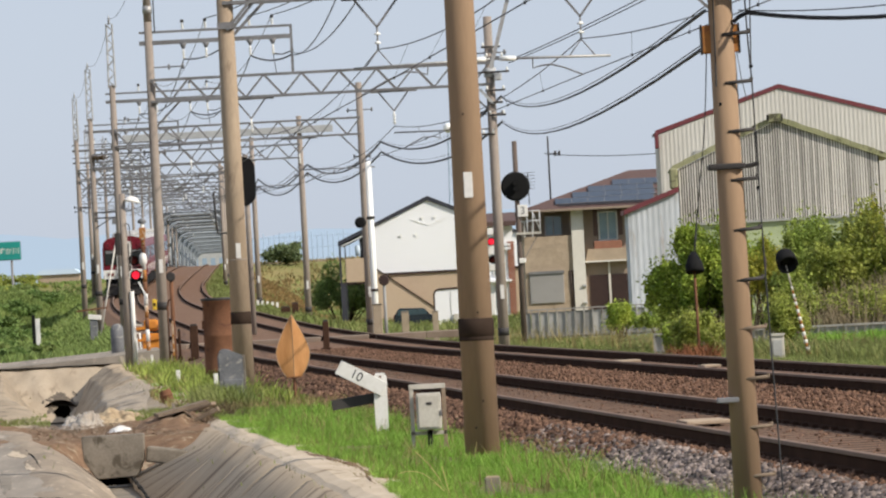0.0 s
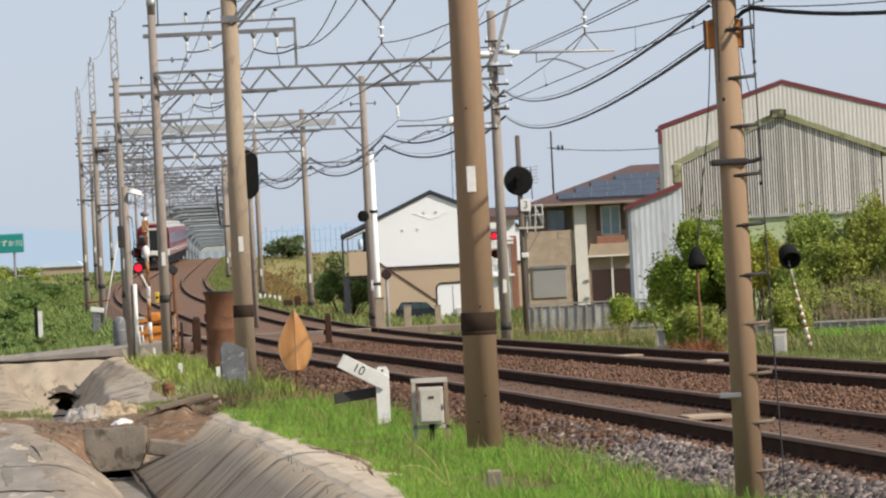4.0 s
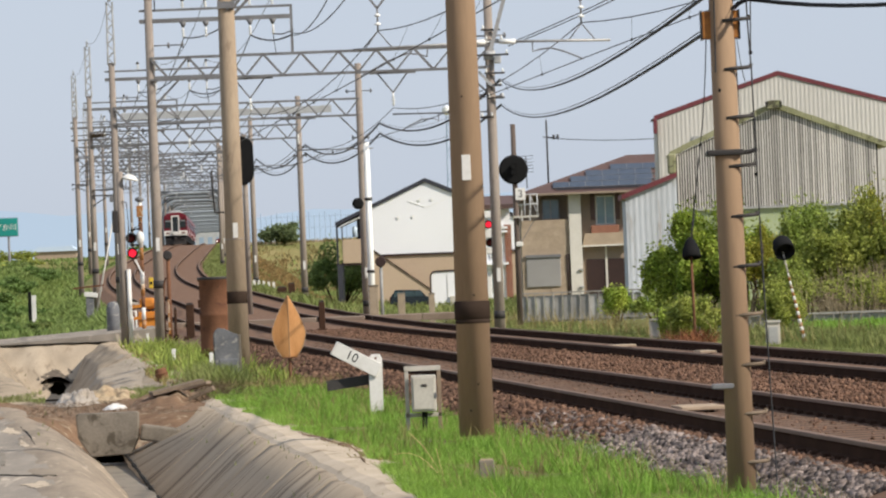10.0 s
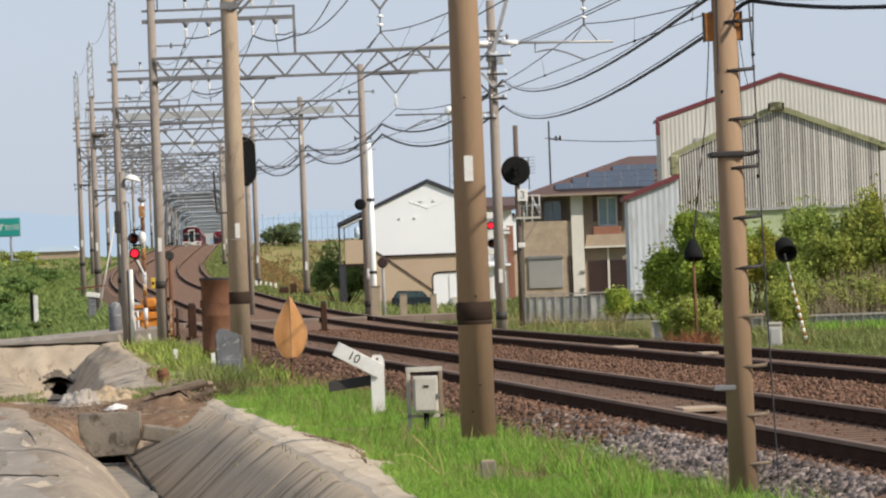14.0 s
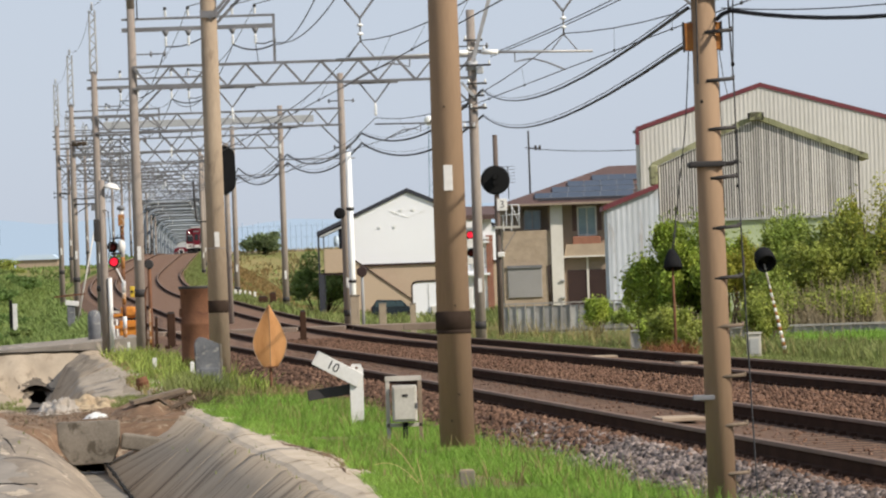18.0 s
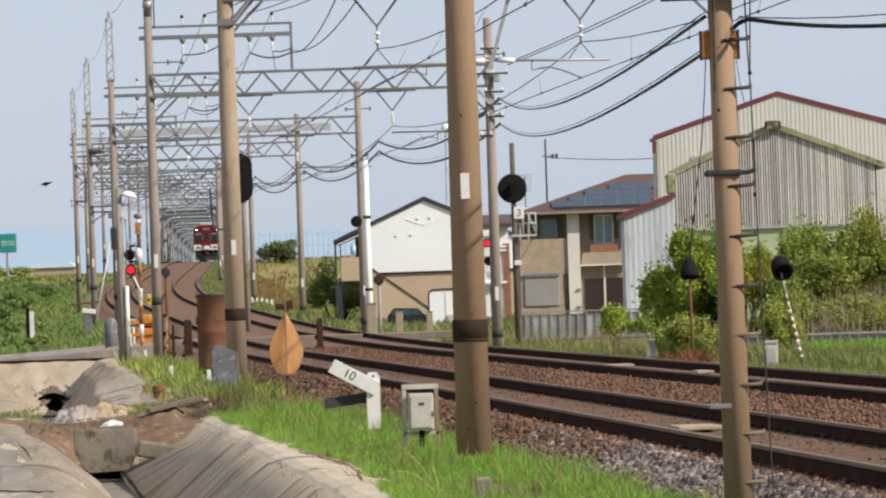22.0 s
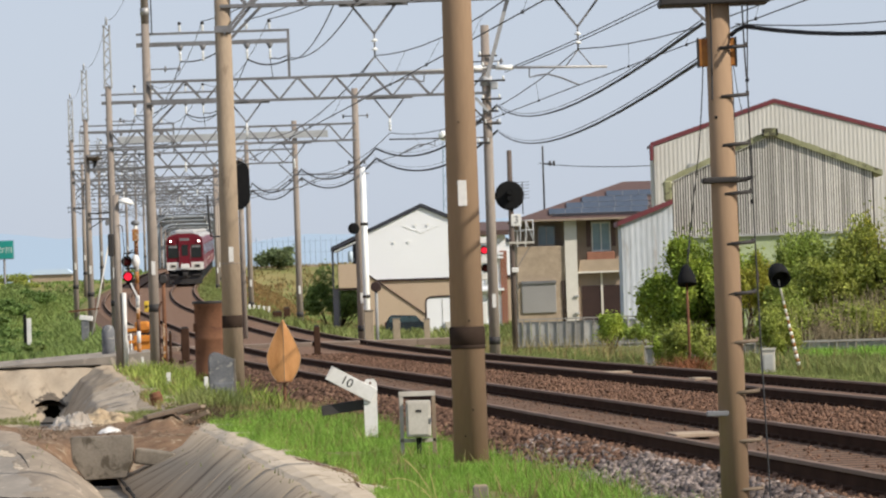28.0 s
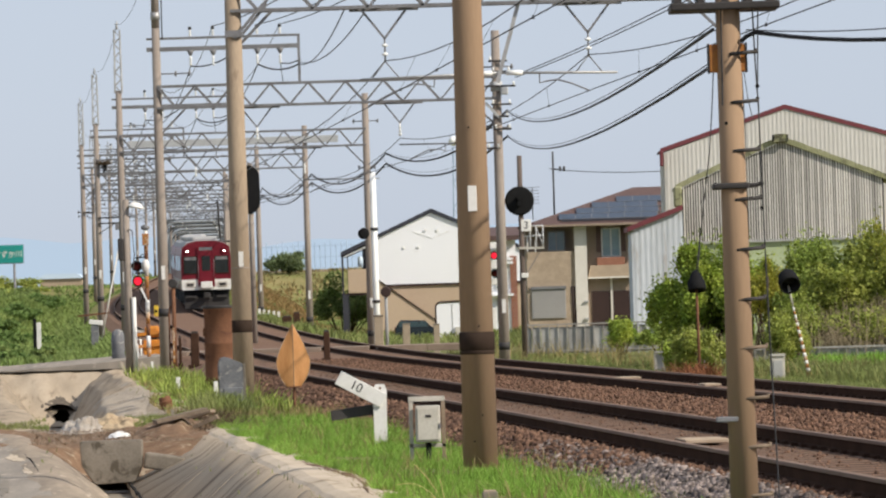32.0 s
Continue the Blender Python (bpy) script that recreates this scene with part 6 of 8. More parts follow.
def brown_house():
    y = 280.0
    at = thing("detached_house", (4.08, y, 0), "beige and brown two-storey house with a hipped roof and solar panels", "house", "houses beyond the line")
    wall = part("wall", block((1.2, 3.5, 2.0), (2.42, 7, 4.3)), M["house_beige"], at, "beige stone-pattern siding")
    rnd = random.Random(44)
    for k in range(21):
        x = -0.01
        while x < 2.38:
            w = min(rnd.choice((0.28, 0.36, 0.45, 0.55)), 2.4 - x)
            part("siding_block", block((x + w / 2, -0.006 - rnd.uniform(0, 0.02), 0.05 + 0.2 * k), (w - 0.006, 0.04, 0.195)), M["house_beige"], wall)
            x += w
    part("upper_wall", block((1.2, 4.2, 4.77), (2.42, 5.6, 1.26)), M["house_brown"], at, "brown recessed balcony wall")
    window(at, 1.52, 4.68, 0.82, 0.95, 1.36, "pale_pane", "fence_grey")
    part("balcony_post", block((2.35, 0.2, 4.85), (0.1, 0.12, 1.1)), M["house_brown"], at)
    fr = bmesh.new()
    for x in (-0.35, 0.05, 0.45):
        box(fr, (x, -0.3, 4.55), (0.05, 0.05, 0.8))
    box(fr, (0.05, -0.3, 4.95), (0.85, 0.05, 0.05))
    part("balcony_rail", fr, M["white_paint"], at)
    part("pillar", block((2.69, 0.3, 2.6), (0.6, 0.9, 5.6)), M["cream"], at, "cream pillar")
    right = part("entrance_wall", block((4.2, 1.5, 2.75), (2.6, 2.0, 5.5)), M["house_brown"], at, "brown entrance wall")
    window(at, 4.22, 4.53, 0.9, 1.4, 0.47, "pale_pane")
    for s in (-1, 1):
        part("lattice_panel", block((4.22 + s * 0.62, 0.46, 4.7), (0.22, 0.06, 1.3)), M["roof_brown"], at)
    part("flower_box", block((4.17, 0.32, 3.56), (1.38, 0.36, 0.44), bevel=0.03), M["brick_red"], at, "reddish flower box")
    hood = bmesh.new()
    prism(hood, [(3.0, 2.75), (5.6, 2.85), (5.6, 3.4), (3.15, 3.4)], 0.1, 0.5)
    part("canopy", hood, M["house_beige"], at, "beige entrance canopy")
    part("canopy_edge", block((4.3, 0.07, 2.78), (2.6, 0.08, 0.08)), M["cream"], at)
    for x in (3.65, 4.72):
        part("door", block((x, 0.48, 1.05), (0.95, 0.06, 2.1)), M["door_brown"], at, "dark brown entrance door")
    part("door_post", block((4.18, 0.46, 1.4), (0.1, 0.1, 2.7)), M["cream"], at)
    sh = part("shutter", block((1.03, -0.06, 1.57), (1.7, 0.1, 1.5), bevel=0.02), M["shutter"], at, "closed grey roller shutter")
    part("shutter_box", block((1.03, -0.09, 2.36), (1.76, 0.2, 0.14)), M["steel"], sh)
    for k in range(13):
        part("shutter_slat", block((1.03, -0.115, 0.9 + 0.108 * k), (1.56, 0.012, 0.1)), M["shutter"], sh)
    for x in (2.25, 2.36):
        part("downpipe", rod(bmesh.new(), (x, -0.06, 0.2), (x - 0.05, -0.06, 2.4), 0.035, n=8), M["door_brown"], at)
    for z in (0.75, 1.6):
        part("wall_lamp", block((2.9, -0.2, z), (0.22, 0.1, 0.12), bevel=0.03), M["fence_grey"], at)
    # hipped roof
    rf = bmesh.new()
    e = [rf.verts.new(p) for p in ((-0.35, -0.7, 5.42), (7.2, -0.7, 5.42), (7.2, 8.2, 5.42), (-0.35, 8.2, 5.42), (5.5, 3.8, 7.3), (7.2, 3.8, 7.3))]
    for q in ((0, 1, 5, 4), (3, 0, 4), (2, 3, 4, 5), (0, 3, 2, 1)):
        rf.faces.new([e[i] for i in q])
    bmesh.ops.recalc_face_normals(rf, faces=rf.faces)
    part("roof", rf, M["roof_brown"], at, "brown hipped roof")
    part("gutter", block((3.4, -0.72, 5.42), (7.5, 0.12, 0.1)), M["house_brown"], at)
    slope = math.degrees(math.atan2(1.88, 4.5))
    for j, start in enumerate((1.65, 2.55, 3.35, 4.6)):
        for i in range(7):
            x0 = start + 0.41 + 0.82 * i
            if x0 > 6.85:
                continue
            t = 0.19 + 0.15 * j
            part("solar_panel", block((0, 0, 0), (0.8, 0.7, 0.05), pose(x0, -0.7 + 4.5 * t, 5.49 + 1.88 * t, slope, 0, 0)), M["solar"], at, "dark blue solar panel")
            part("panel_rail", block((0, 0, 0), (0.025, 0.72, 0.07), pose(x0 + 0.41, -0.7 + 4.5 * t, 5.495 + 1.88 * t, slope, 0, 0)), M["steel"], at)
        part("panel_edge", block((0, 0, 0), (6.9 - start, 0.02, 0.07), pose((start + 6.9) / 2, -0.7 + 4.5 * (0.115 + 0.15 * j), 5.49 + 1.88 * (0.115 + 0.15 * j), slope, 0, 0)), M["steel"], at)
    # dark bar added for the shadow along the panels' lower edge
    part("snow_guard", block((3.9, -0.35, 5.66), (4.2, 0.05, 0.09)), M["roof_dark"], at)
    ant = bmesh.new()
    rod(ant, (1.5, 3, 5.8), (1.5, 3, 9.2), 0.045, n=8)
    bar(ant, (1.3, 3, 8.35), (2.1, 3, 8.3), 0.04)
    for x in (1.85, 2.05):
        rod(ant, (x, 3, 8.2), (x, 3, 8.45), 0.06, n=8)
    part("service_mast", ant, M["dark_steel"], at, "thin service mast")
    tv = bmesh.new()
    rod(tv, (0.4, 2, 5.8), (0.4, 2, 7.4), 0.025, n=6)
    for k in range(6):
        bar(tv, (0.05, 2, 6.6 + 0.16 * k), (0.75, 2, 6.62 + 0.16 * k), 0.022)
    part("aerial", tv, M["dark_steel"], at, "television aerial")


brown_house()
drop = thing("service_wire", (5.6, 283, 8.3), "thin service wire between the houses", "wire")
part("strand", tube(bmesh.new(), sagging((0, 0, 0), (6.2, -18, -0.6), 0.15), 0.02, 5), M["wire"], drop)


def narrow_house():
    at = thing("narrow_house", (2.9, 298, 0), "narrow white house with a red brick corner", "house", "houses beyond the line")
    part("wall", block((0, 2, 2.4), (1.7, 4, 5.2)), M["house_white"], at)
    for k in range(34):
        part("brick_course", block((0.72, -0.03, 0.3 + 0.115 * k), (0.36, 0.08, 0.1)), M["brick_red"], at)
    part("roof", block((0.1, 1.8, 5.2), (2.2, 5, 0.25), pose(0, 0, 0, 6, 0, 0)), M["roof_brown"], at)
    for z in (1.3, 3.0):
        window(at, 0.05, z, 0.55, 1.2, -0.03)
    for z in (2.1, 3.8, 4.0):
        part("ledge", block((-0.1, -0.2, z), (1.6, 0.4, 0.12)), M["house_white"], at)


narrow_house()


def ribbed_wall(name, parent, xs, bottom, tops, y, pitch, depth, material, label=""):
    """A wall of ribbed sheet from xs[0] to xs[-1]; tops gives the roofline at xs."""
    bm = bmesh.new()
    x = xs[0]
    cols = []
    while x < xs[-1] - 1e-6:
        for f, d in ((0.0, 0.0), (0.42, 0.0), (0.5, -depth), (0.92, -depth)):
            cols.append((x + f * pitch, y + d))
        x += pitch
    cols = [(min(a, xs[-1]), b) for a, b in cols]
    verts = []
    for cx, cy in cols:
        top = float(np.interp(cx, xs, tops))
        verts.append((bm.verts.new((cx, cy, bottom)), bm.verts.new((cx, cy, top))))
    for (a, b), (c, d) in zip(verts, verts[1:]):
        bm.faces.new((a, c, d, b))
    return part(name, bm, material, parent, label)


def warehouses():
    at = thing("warehouse", (0, 262, 0), "large cream clad warehouse with a maroon roof edge", "warehouse", "warehouses beyond the hedge")
    xs, tops = [10.35, 16.03, 22.2], [8.44, 10.3, 8.5]
    ribbed_wall("front_wall", at, xs, -0.2, tops, 0.0, 0.2, 0.012, M["cladding"], "cream ribbed cladding")
    part("side_wall", block((10.35, 2, 4.1), (0.1, 3.8, 8.6)), M["cladding"], at)
    part("side_wall", block((22.15, 2, 4.1), (0.1, 3.8, 8.6)), M["cladding"], at)
    for a, b in (((10.18, 8.42), (16.03, 10.3)), ((16.03, 10.3), (22.6, 8.4))):
        slab_between("roof", a, b, 0.1, 4, 0.12, M["roof_brown"], at)
        slab_between("fascia", a, b, -0.06, 0.08, 0.2, M["maroon"], at, "maroon fascia")
    part("fascia_end", block((10.22, -0.1, 8.15), (0.16, 0.3, 0.72), bevel=0.03), M["maroon"], at)
    part("louvre", block((12.4, -0.04, 7.3), (0.9, 0.08, 0.6)), M["fence_grey"], at)

    at = thing("corrugated_shed", (0, 245, 0), "grey corrugated shed with a mossy roof edge", "shed", "warehouses beyond the hedge")
    xs, tops = [10.45, 14.76, 19.2], [6.45, 8.32, 6.62]
    # shade between the slats, put into a near-black backing sheet
    part("backing", prism(bmesh.new(), [(10.45, 4.05), (19.2, 4.05), (19.2, 6.6), (14.76, 8.3), (10.45, 6.43)], 0.08, 0.14), M["slat_gap_shade"], at)
    rnd = random.Random(12)
    x = 10.46
    while x < 19.1:
        w = rnd.uniform(0.058, 0.068) if x < 14 else rnd.uniform(0.066, 0.082)
        h0, h1 = (float(np.interp(v, xs, tops)) for v in (x, x + w))
        part("slat", prism(bmesh.new(), [(x, 4.05), (x + w, 4.05), (x + w, h1), (x, h0)], rnd.uniform(0.0, 0.025), 0.08), M["thin_rib"], at)
        x += 0.113
    part("lower_wall", block((14.85, 0.12, 1.95), (8.8, 0.15, 4.2)), M["pale_green"], at, "pale green lower wall")
    part("sill", block((14.85, -0.05, 4.02), (8.9, 0.12, 0.1)), M["fence_grey"], at)
    part("side_wall", block((10.47, 2, 3.1), (0.08, 3.8, 6.6)), M["corrugated"], at)
    part("side_wall", block((19.17, 2, 3.1), (0.08, 3.8, 6.6)), M["corrugated"], at)
    for a, b in (((10.15, 6.35), (14.76, 8.33)), ((14.76, 8.33), (19.6, 6.42))):
        slab_between("roof", a, b, 0.3, 4, 0.1, M["mossy"], at)
        n = 9
        for k in range(n):
            p = (a[0] + (b[0] - a[0]) * (k + 0.01) / n, a[1] + (b[1] - a[1]) * (k + 0.01) / n)
            q = (a[0] + (b[0] - a[0]) * (k + 0.99) / n, a[1] + (b[1] - a[1]) * (k + 0.99) / n)
            slab_between("edge_tile", p, q, -0.12, 0.29, 0.22 + 0.02 * (k % 2), M["mossy"], at)
    part("ridge_cap", prism(bmesh.new(), [(14.46, 8.3), (15.06, 8.3), (15.0, 8.64), (14.52, 8.64)], -0.32, 0.4), M["mossy"], at)
    for x in (14.44, 15.06):
        part("ridge_joint", block((x, -0.05, 8.46), (0.05, 0.6, 0.3)), M["dark_hole"], at)
    part("corner_cover", block((10.22, 0, 6.05), (0.36, 0.5, 0.9), bevel=0.08), M["mossy"], at)

    at = thing("metal_shed", (0, 240, 0), "grey metal clad lean-to shed with a maroon edge", "shed", "warehouses beyond the hedge")
    ribbed_wall("front_wall", at, [7.98, 10.2], -0.2, [4.6, 5.4], 0.0, 0.24, 0.01, M["grey_cladding"], "grey ribbed metal cladding")
    part("side_wall", block((8.02, 2.4, 2.3), (0.06, 4.6, 5.0)), M["grey_cladding"], at)
    slab_between("fascia", (7.82, 4.52), (10.2, 5.4), -0.2, 4.8, 0.2, M["maroon"], at, "maroon roof edge")


warehouses()


# ---- parked car ----
def parked_car():
    at = thing("parked_car", (-1.35, 268, -0.1), "dark blue-green parked estate car", "car")
    at.matrix_basis = at.matrix_basis @ Matrix.Diagonal((0.64, 0.85, 0.74, 1))
    body = bmesh.new()
    prism(body, [(-1.75, 0.35), (1.75, 0.35), (1.8, 0.75), (1.55, 0.95), (0.95, 1.0), (0.55, 1.42), (-1.35, 1.48), (-1.7, 1.0)], -0.8, 0.8)
    bmesh.ops.bevel(body, geom=body.edges[:], offset=0.06, segments=2, affect="EDGES")
    part("body", body, M["car_paint"], at)
    for x0, x1 in ((-1.45, -0.75), (-0.68, 0.0), (0.06, 0.6)):
        part("window", prism(bmesh.new(), [(x0, 1.02), (x1 + 0.15, 1.02), (x1, 1.36), (x0 + 0.05, 1.38)], -0.815, -0.79), M["glass"], at)
    for x in (-1.15, 1.1):
        for y in (-0.72, 0.72):
            wheel = part("wheel", rod(bmesh.new(), (x, y - 0.1, 0.31), (x, y + 0.1, 0.31), 0.31, n=20), M["rubber"], at)
            part("rim", rod(bmesh.new(), (x, y - 0.115, 0.31), (x, y + 0.115, 0.31), 0.19, n=16), M["steel"], wheel)
    part("headlight", block((1.68, -0.55, 0.78), (0.2, 0.3, 0.14), bevel=0.03), M["porcelain"], at)
    part("tail_light", block((-1.72, -0.6, 0.9), (0.1, 0.2, 0.3), bevel=0.02), M["lamp_off"], at)


parked_car()


def far_crossing_signal():
    at = thing("crossing_signal", (1.4, 186, 0.05), "level crossing signal with red lamps beside the houses", "crossing signal")
    part("mast", rod(bmesh.new(), (0, 0, 0), (0, 0, 3.4), 0.07, n=12), M["grey_box"], at)
    lamp_unit(at, 0.23, 3.17, True, k=0.75)
    lamp_unit(at, 0.25, 2.58, False, k=0.75)
    for z, h in ((3.5, 0.22), (2.88, 0.3), (2.3, 0.2)):
        part("white_board", block((0.2, 0.12, z), (0.42, 0.06, h), bevel=0.02), M["white_paint"], at, "white board between the lamps")
    part("control_box", block((0.05, 0.1, 1.1), (0.4, 0.3, 0.7), bevel=0.02), M["white_paint"], at)


far_crossing_signal()


# ---- fence along the houses ----
def picket_fence(x0, x1, y0, y1, h, step, label):
    at = thing("picket_fence", (x0, y0, 0.03), label, "fence", "fences before the houses")
    turn = math.atan2(y1 - y0, x1 - x0)
    at.matrix_basis = pose(x0, y0, 0.03, rz=math.degrees(turn))
    length = math.hypot(x1 - x0, y1 - y0)
    n = int(length / step)
    src = part("picket", block((0, 0, h / 2), (0.028, 0.03, h)), M["picket"], at)
    rnd = random.Random(int(x0 * 10))
    for k in range(1, n + 1):
        shared("picket", src.data, at, pose(k * step + rnd.uniform(-0.015, 0.015), 0, rnd.uniform(-0.03, 0.0), 0, rnd.uniform(-2, 2), 0))
    for k in range(n):
        part("panel", block((k * step + step / 2, 0.04, h * 0.46), (step - 0.03, 0.02, h * 0.86 + rnd.uniform(-0.02, 0.02))), M["fence_panel"], at)
    part("top_rail", block((length / 2, -0.01, h * 0.97), (length, 0.04, 0.04)), M["picket"], at)
    part("bottom_rail", block((length / 2, -0.01, h * 0.12), (length, 0.04, 0.04)), M["picket"], at)


picket_fence(2.3, 6.4, 170.6, 170.0, 0.94, 0.27, "grey iron picket fence before the brown house")
picket_fence(4.5, 10.6, 122.5, 121.5, 0.44, 0.2, "low pale picket fence below the hedge")


# ---- plants ----
def scatter(verts, faces, mats):
    """Copies of a small shape at many 4 x 4 poses, as one mesh's data."""
    v = np.array(verts, float)
    n, k = len(mats), len(v)
    hom = np.concatenate([v, np.ones((k, 1))], 1)
    allv = np.einsum("nij,kj->nki", np.array(mats)[:, :3, :], hom).reshape(-1, 3)
    fs = np.array(faces)
    allf = (fs[None] + (np.arange(n) * k)[:, None, None]).reshape(-1, fs.shape[1])
    return allv, allf


def mesh_object(name, verts, faces, material, parent=None, label=""):
    me = bpy.data.meshes.new(name)
    nf, k = faces.shape
    me.vertices.add(len(verts))
    me.vertices.foreach_set("co", np.asarray(verts, np.float32).ravel())
    me.loops.add(nf * k)
    me.loops.foreach_set("vertex_index", np.asarray(faces, np.int32).ravel())
    me.polygons.add(nf)
    me.polygons.foreach_set("loop_start", np.arange(0, nf * k, k, dtype=np.int32))
    me.update(calc_edges=True)
    me.materials.append(material)
    ob = new(name, me)
    if parent:
        ob.parent = parent
    if label:
        ob["label"] = label
    return ob


def rotations(rng, n, up=0.0):
    """Random turns; up near 1 keeps the leaf's face upwards."""
    q = rng.normal(size=(n, 4))
    q[:, 1:3] *= 1 - up
    q /= np.linalg.norm(q, axis=1)[:, None]
    w, x, y, z = q.T
    return np.stack([1 - 2 * (y * y + z * z), 2 * (x * y - z * w), 2 * (x * z + y * w), 2 * (x * y + z * w), 1 - 2 * (x * x + z * z), 2 * (y * z - x * w), 2 * (x * z - y * w), 2 * (y * z + x * w), 1 - 2 * (x * x + y * y)], 1).reshape(n, 3, 3)


def poses(pos, rot, size):
    n = len(pos)
    m = np.zeros((n, 4, 4))
    m[:, :3, :3] = rot * np.asarray(size).reshape(-1, 1, 1)
    m[:, :3, 3] = pos
    m[:, 3, 3] = 1
    return m


LEAF = ([(0, -0.5, 0), (0.26, 0, 0.06), (0, 0.5, 0), (-0.26, 0, 0.06)], [(0, 1, 2, 3)])


def leafy(name, at, radii, count, leaf, material, seed, label, category, group="", clumps=26, base=0.0):
    """A shrub or crown: leaves gathered in clumps on an uneven outline, on a few stems."""
    rng = np.random.default_rng(seed)
    if group == "bushes along the fence":
        count, leaf = int(count * 2.4), leaf * 0.66
    top = thing(name, at, label, category, group)
    d = rng.normal(size=(clumps, 3))
    d /= np.linalg.norm(d, axis=1)[:, None]
    d[:, 2] = np.abs(d[:, 2]) * 1.15 - 0.25
    cent = d * (0.4 + 0.6 * rng.random((clumps, 1))) * np.array(radii)
    cent[:, 2] += radii[2] * 0.85 * base
    which = rng.integers(0, clumps, count)
    spread = np.array(radii) * (0.11 + 0.22 * rng.random((clumps, 1)))[which]
    spread *= np.where(rng.random((count, 1)) < 0.12, 1.7, 1.0)
    p = rng.normal(size=(count, 3))
    p /= np.linalg.norm(p, axis=1)[:, None]
    p = cent[which] + p * (rng.random((count, 1)) ** 0.35) * spread
    p = p[p[:, 2] > -at[2] + 0.03]
    n = len(p)
    m = poses(p, rotations(rng, n, 0.35), leaf * (0.7 + 0.7 * rng.random(n)))
    v, f = scatter(*LEAF, m)
    mesh_object("crown", v, f, material, top)
    st = bmesh.new()
    for c in cent[::2]:
        rod(st, (0.25 * c[0], 0.25 * c[1], -at[2] - 0.05), tuple(c), 0.035 * radii[2] ** 0.5, 0.01, 5)
    part("stem", st, M["bark"], top)
    return top


G = "bushes along the fence"
leafy("shrub", (5.72, 131, 1.35), (1.12, 2.0, 1.6), 15300, 0.13, M["leaves"], 1, "dense green shrub behind the fence", "shrub", G, 34)
leafy("shrub", (6.9, 130, 1.3), (1.15, 2.0, 1.6), 13600, 0.13, M["leaves"], 2, "dense green shrub behind the fence", "shrub", G, 30)
leafy("citrus_shrub", (7.35, 127, 1.5), (0.55, 1.2, 1.15), 4200, 0.11, M["leaves_yellow"], 3, "citrus shrub with yellowish leaves", "shrub", G, 22)
leafy("shrub", (8.4, 129, 1.2), (1.2, 2.0, 1.65), 13600, 0.12, M["leaves_mid"], 4, "bright green shrub with loose twigs", "shrub", G, 30)
leafy("shrub", (9.9, 129, 1.4), (1.2, 2.0, 1.95), 8500, 0.14, M["leaves_light"], 5, "bright green shrub with loose twigs", "shrub", G, 30)
leafy("shrub", (11.3, 130, 1.3), (1.2, 2.0, 2.3), 6500, 0.14, M["leaves_light"], 6, "tall loose shrub with yellow green leaves", "shrub", G, 30)
leafy("tall_shrub", (11.4, 127, 2.1), (1.1, 1.2, 2.1), 1500, 0.12, M["leaves_light"], 15, "tall thin shrub with sparse yellow green leaves", "shrub", G, 40)
leafy("tall_shrub", (10.3, 127.5, 1.9), (0.8, 1.2, 1.9), 900, 0.11, M["leaves_yellow"], 16, "tall thin shrub with sparse yellow green leaves", "shrub", G, 36)
leafy("shrub", (8.9, 127, 1.35), (1.0, 0.9, 1.1), 3600, 0.12, M["leaves_light"], 91, "bright green shrub with loose twigs", "shrub", G, 30)
leafy("shrub", (10.2, 127, 1.5), (1.0, 0.9, 1.05), 3000, 0.12, M["leaves_light"], 92, "bright green shrub with loose twigs", "shrub", G, 30)
leafy("shrub", (7.7, 125.5, 0.9), (0.6, 0.9, 1.2), 3000, 0.11, M["leaves_mid"], 93, "green shrub climbing over the low fence", "shrub", G, 24)
leafy("shrub", (9.5, 123.6, 0.75), (1.2, 0.7, 0.75), 1500, 0.11, M["leaves_light"], 94, "loose green creeper among dry stems", "shrub", G, 30)
leafy("low_shrub", (5.45, 118, 0.45), (0.7, 1.3, 0.75), 5950, 0.11, M["leaves_light"], 7, "low light green bush before the fence", "shrub", G, 18)
leafy("low_shrub", (4.95, 121, 0.35), (0.45, 1.2, 0.6), 4250, 0.11, M["leaves"], 8, "low green bush before the fence", "shrub", G, 16)
leafy("low_shrub", (5.15, 166, 0.4), (0.75, 1.6, 0.75), 4250, 0.12, M["leaves"], 9, "green weeds climbing the fence", "shrub", G, 16)
leafy("low_shrub", (7.05, 117, 0.5), (0.55, 1.0, 0.7), 4250, 0.1, M["leaves_light"], 10, "low light green bush before the fence", "shrub", G, 16)
leafy("low_shrub", (6.2, 162, 0.5), (0.8, 1.4, 0.8), 3200, 0.12, M["leaves_mid"], 12, "green weeds climbing the fence", "shrub", G, 12)
leafy("tree", (-6.0, 331, 1.5), (2.3, 2.2, 2.3), 7500, 0.22, M["leaves_light_green"], 13, "round green tree beside the apartment house", "tree", "", 30)
leafy("levee_tree", (-18.8, 671, 6.9), (2.8, 2.4, 2.2), 7000, 0.34, M["leaves_hazy"], 14, "round green tree on top of the levee", "tree", "", 26)


for k, (x, r, h) in enumerate(((-51, 4.5, 1.5), (-56, 4, 1.7))):
    leafy("levee_bush", (x, 668, 5.2), (r, 3, h), 3500, 0.3, M["leaves_light"], 60 + k, "soft green bush on top of the levee", "shrub", "bushes on the levee", 20)


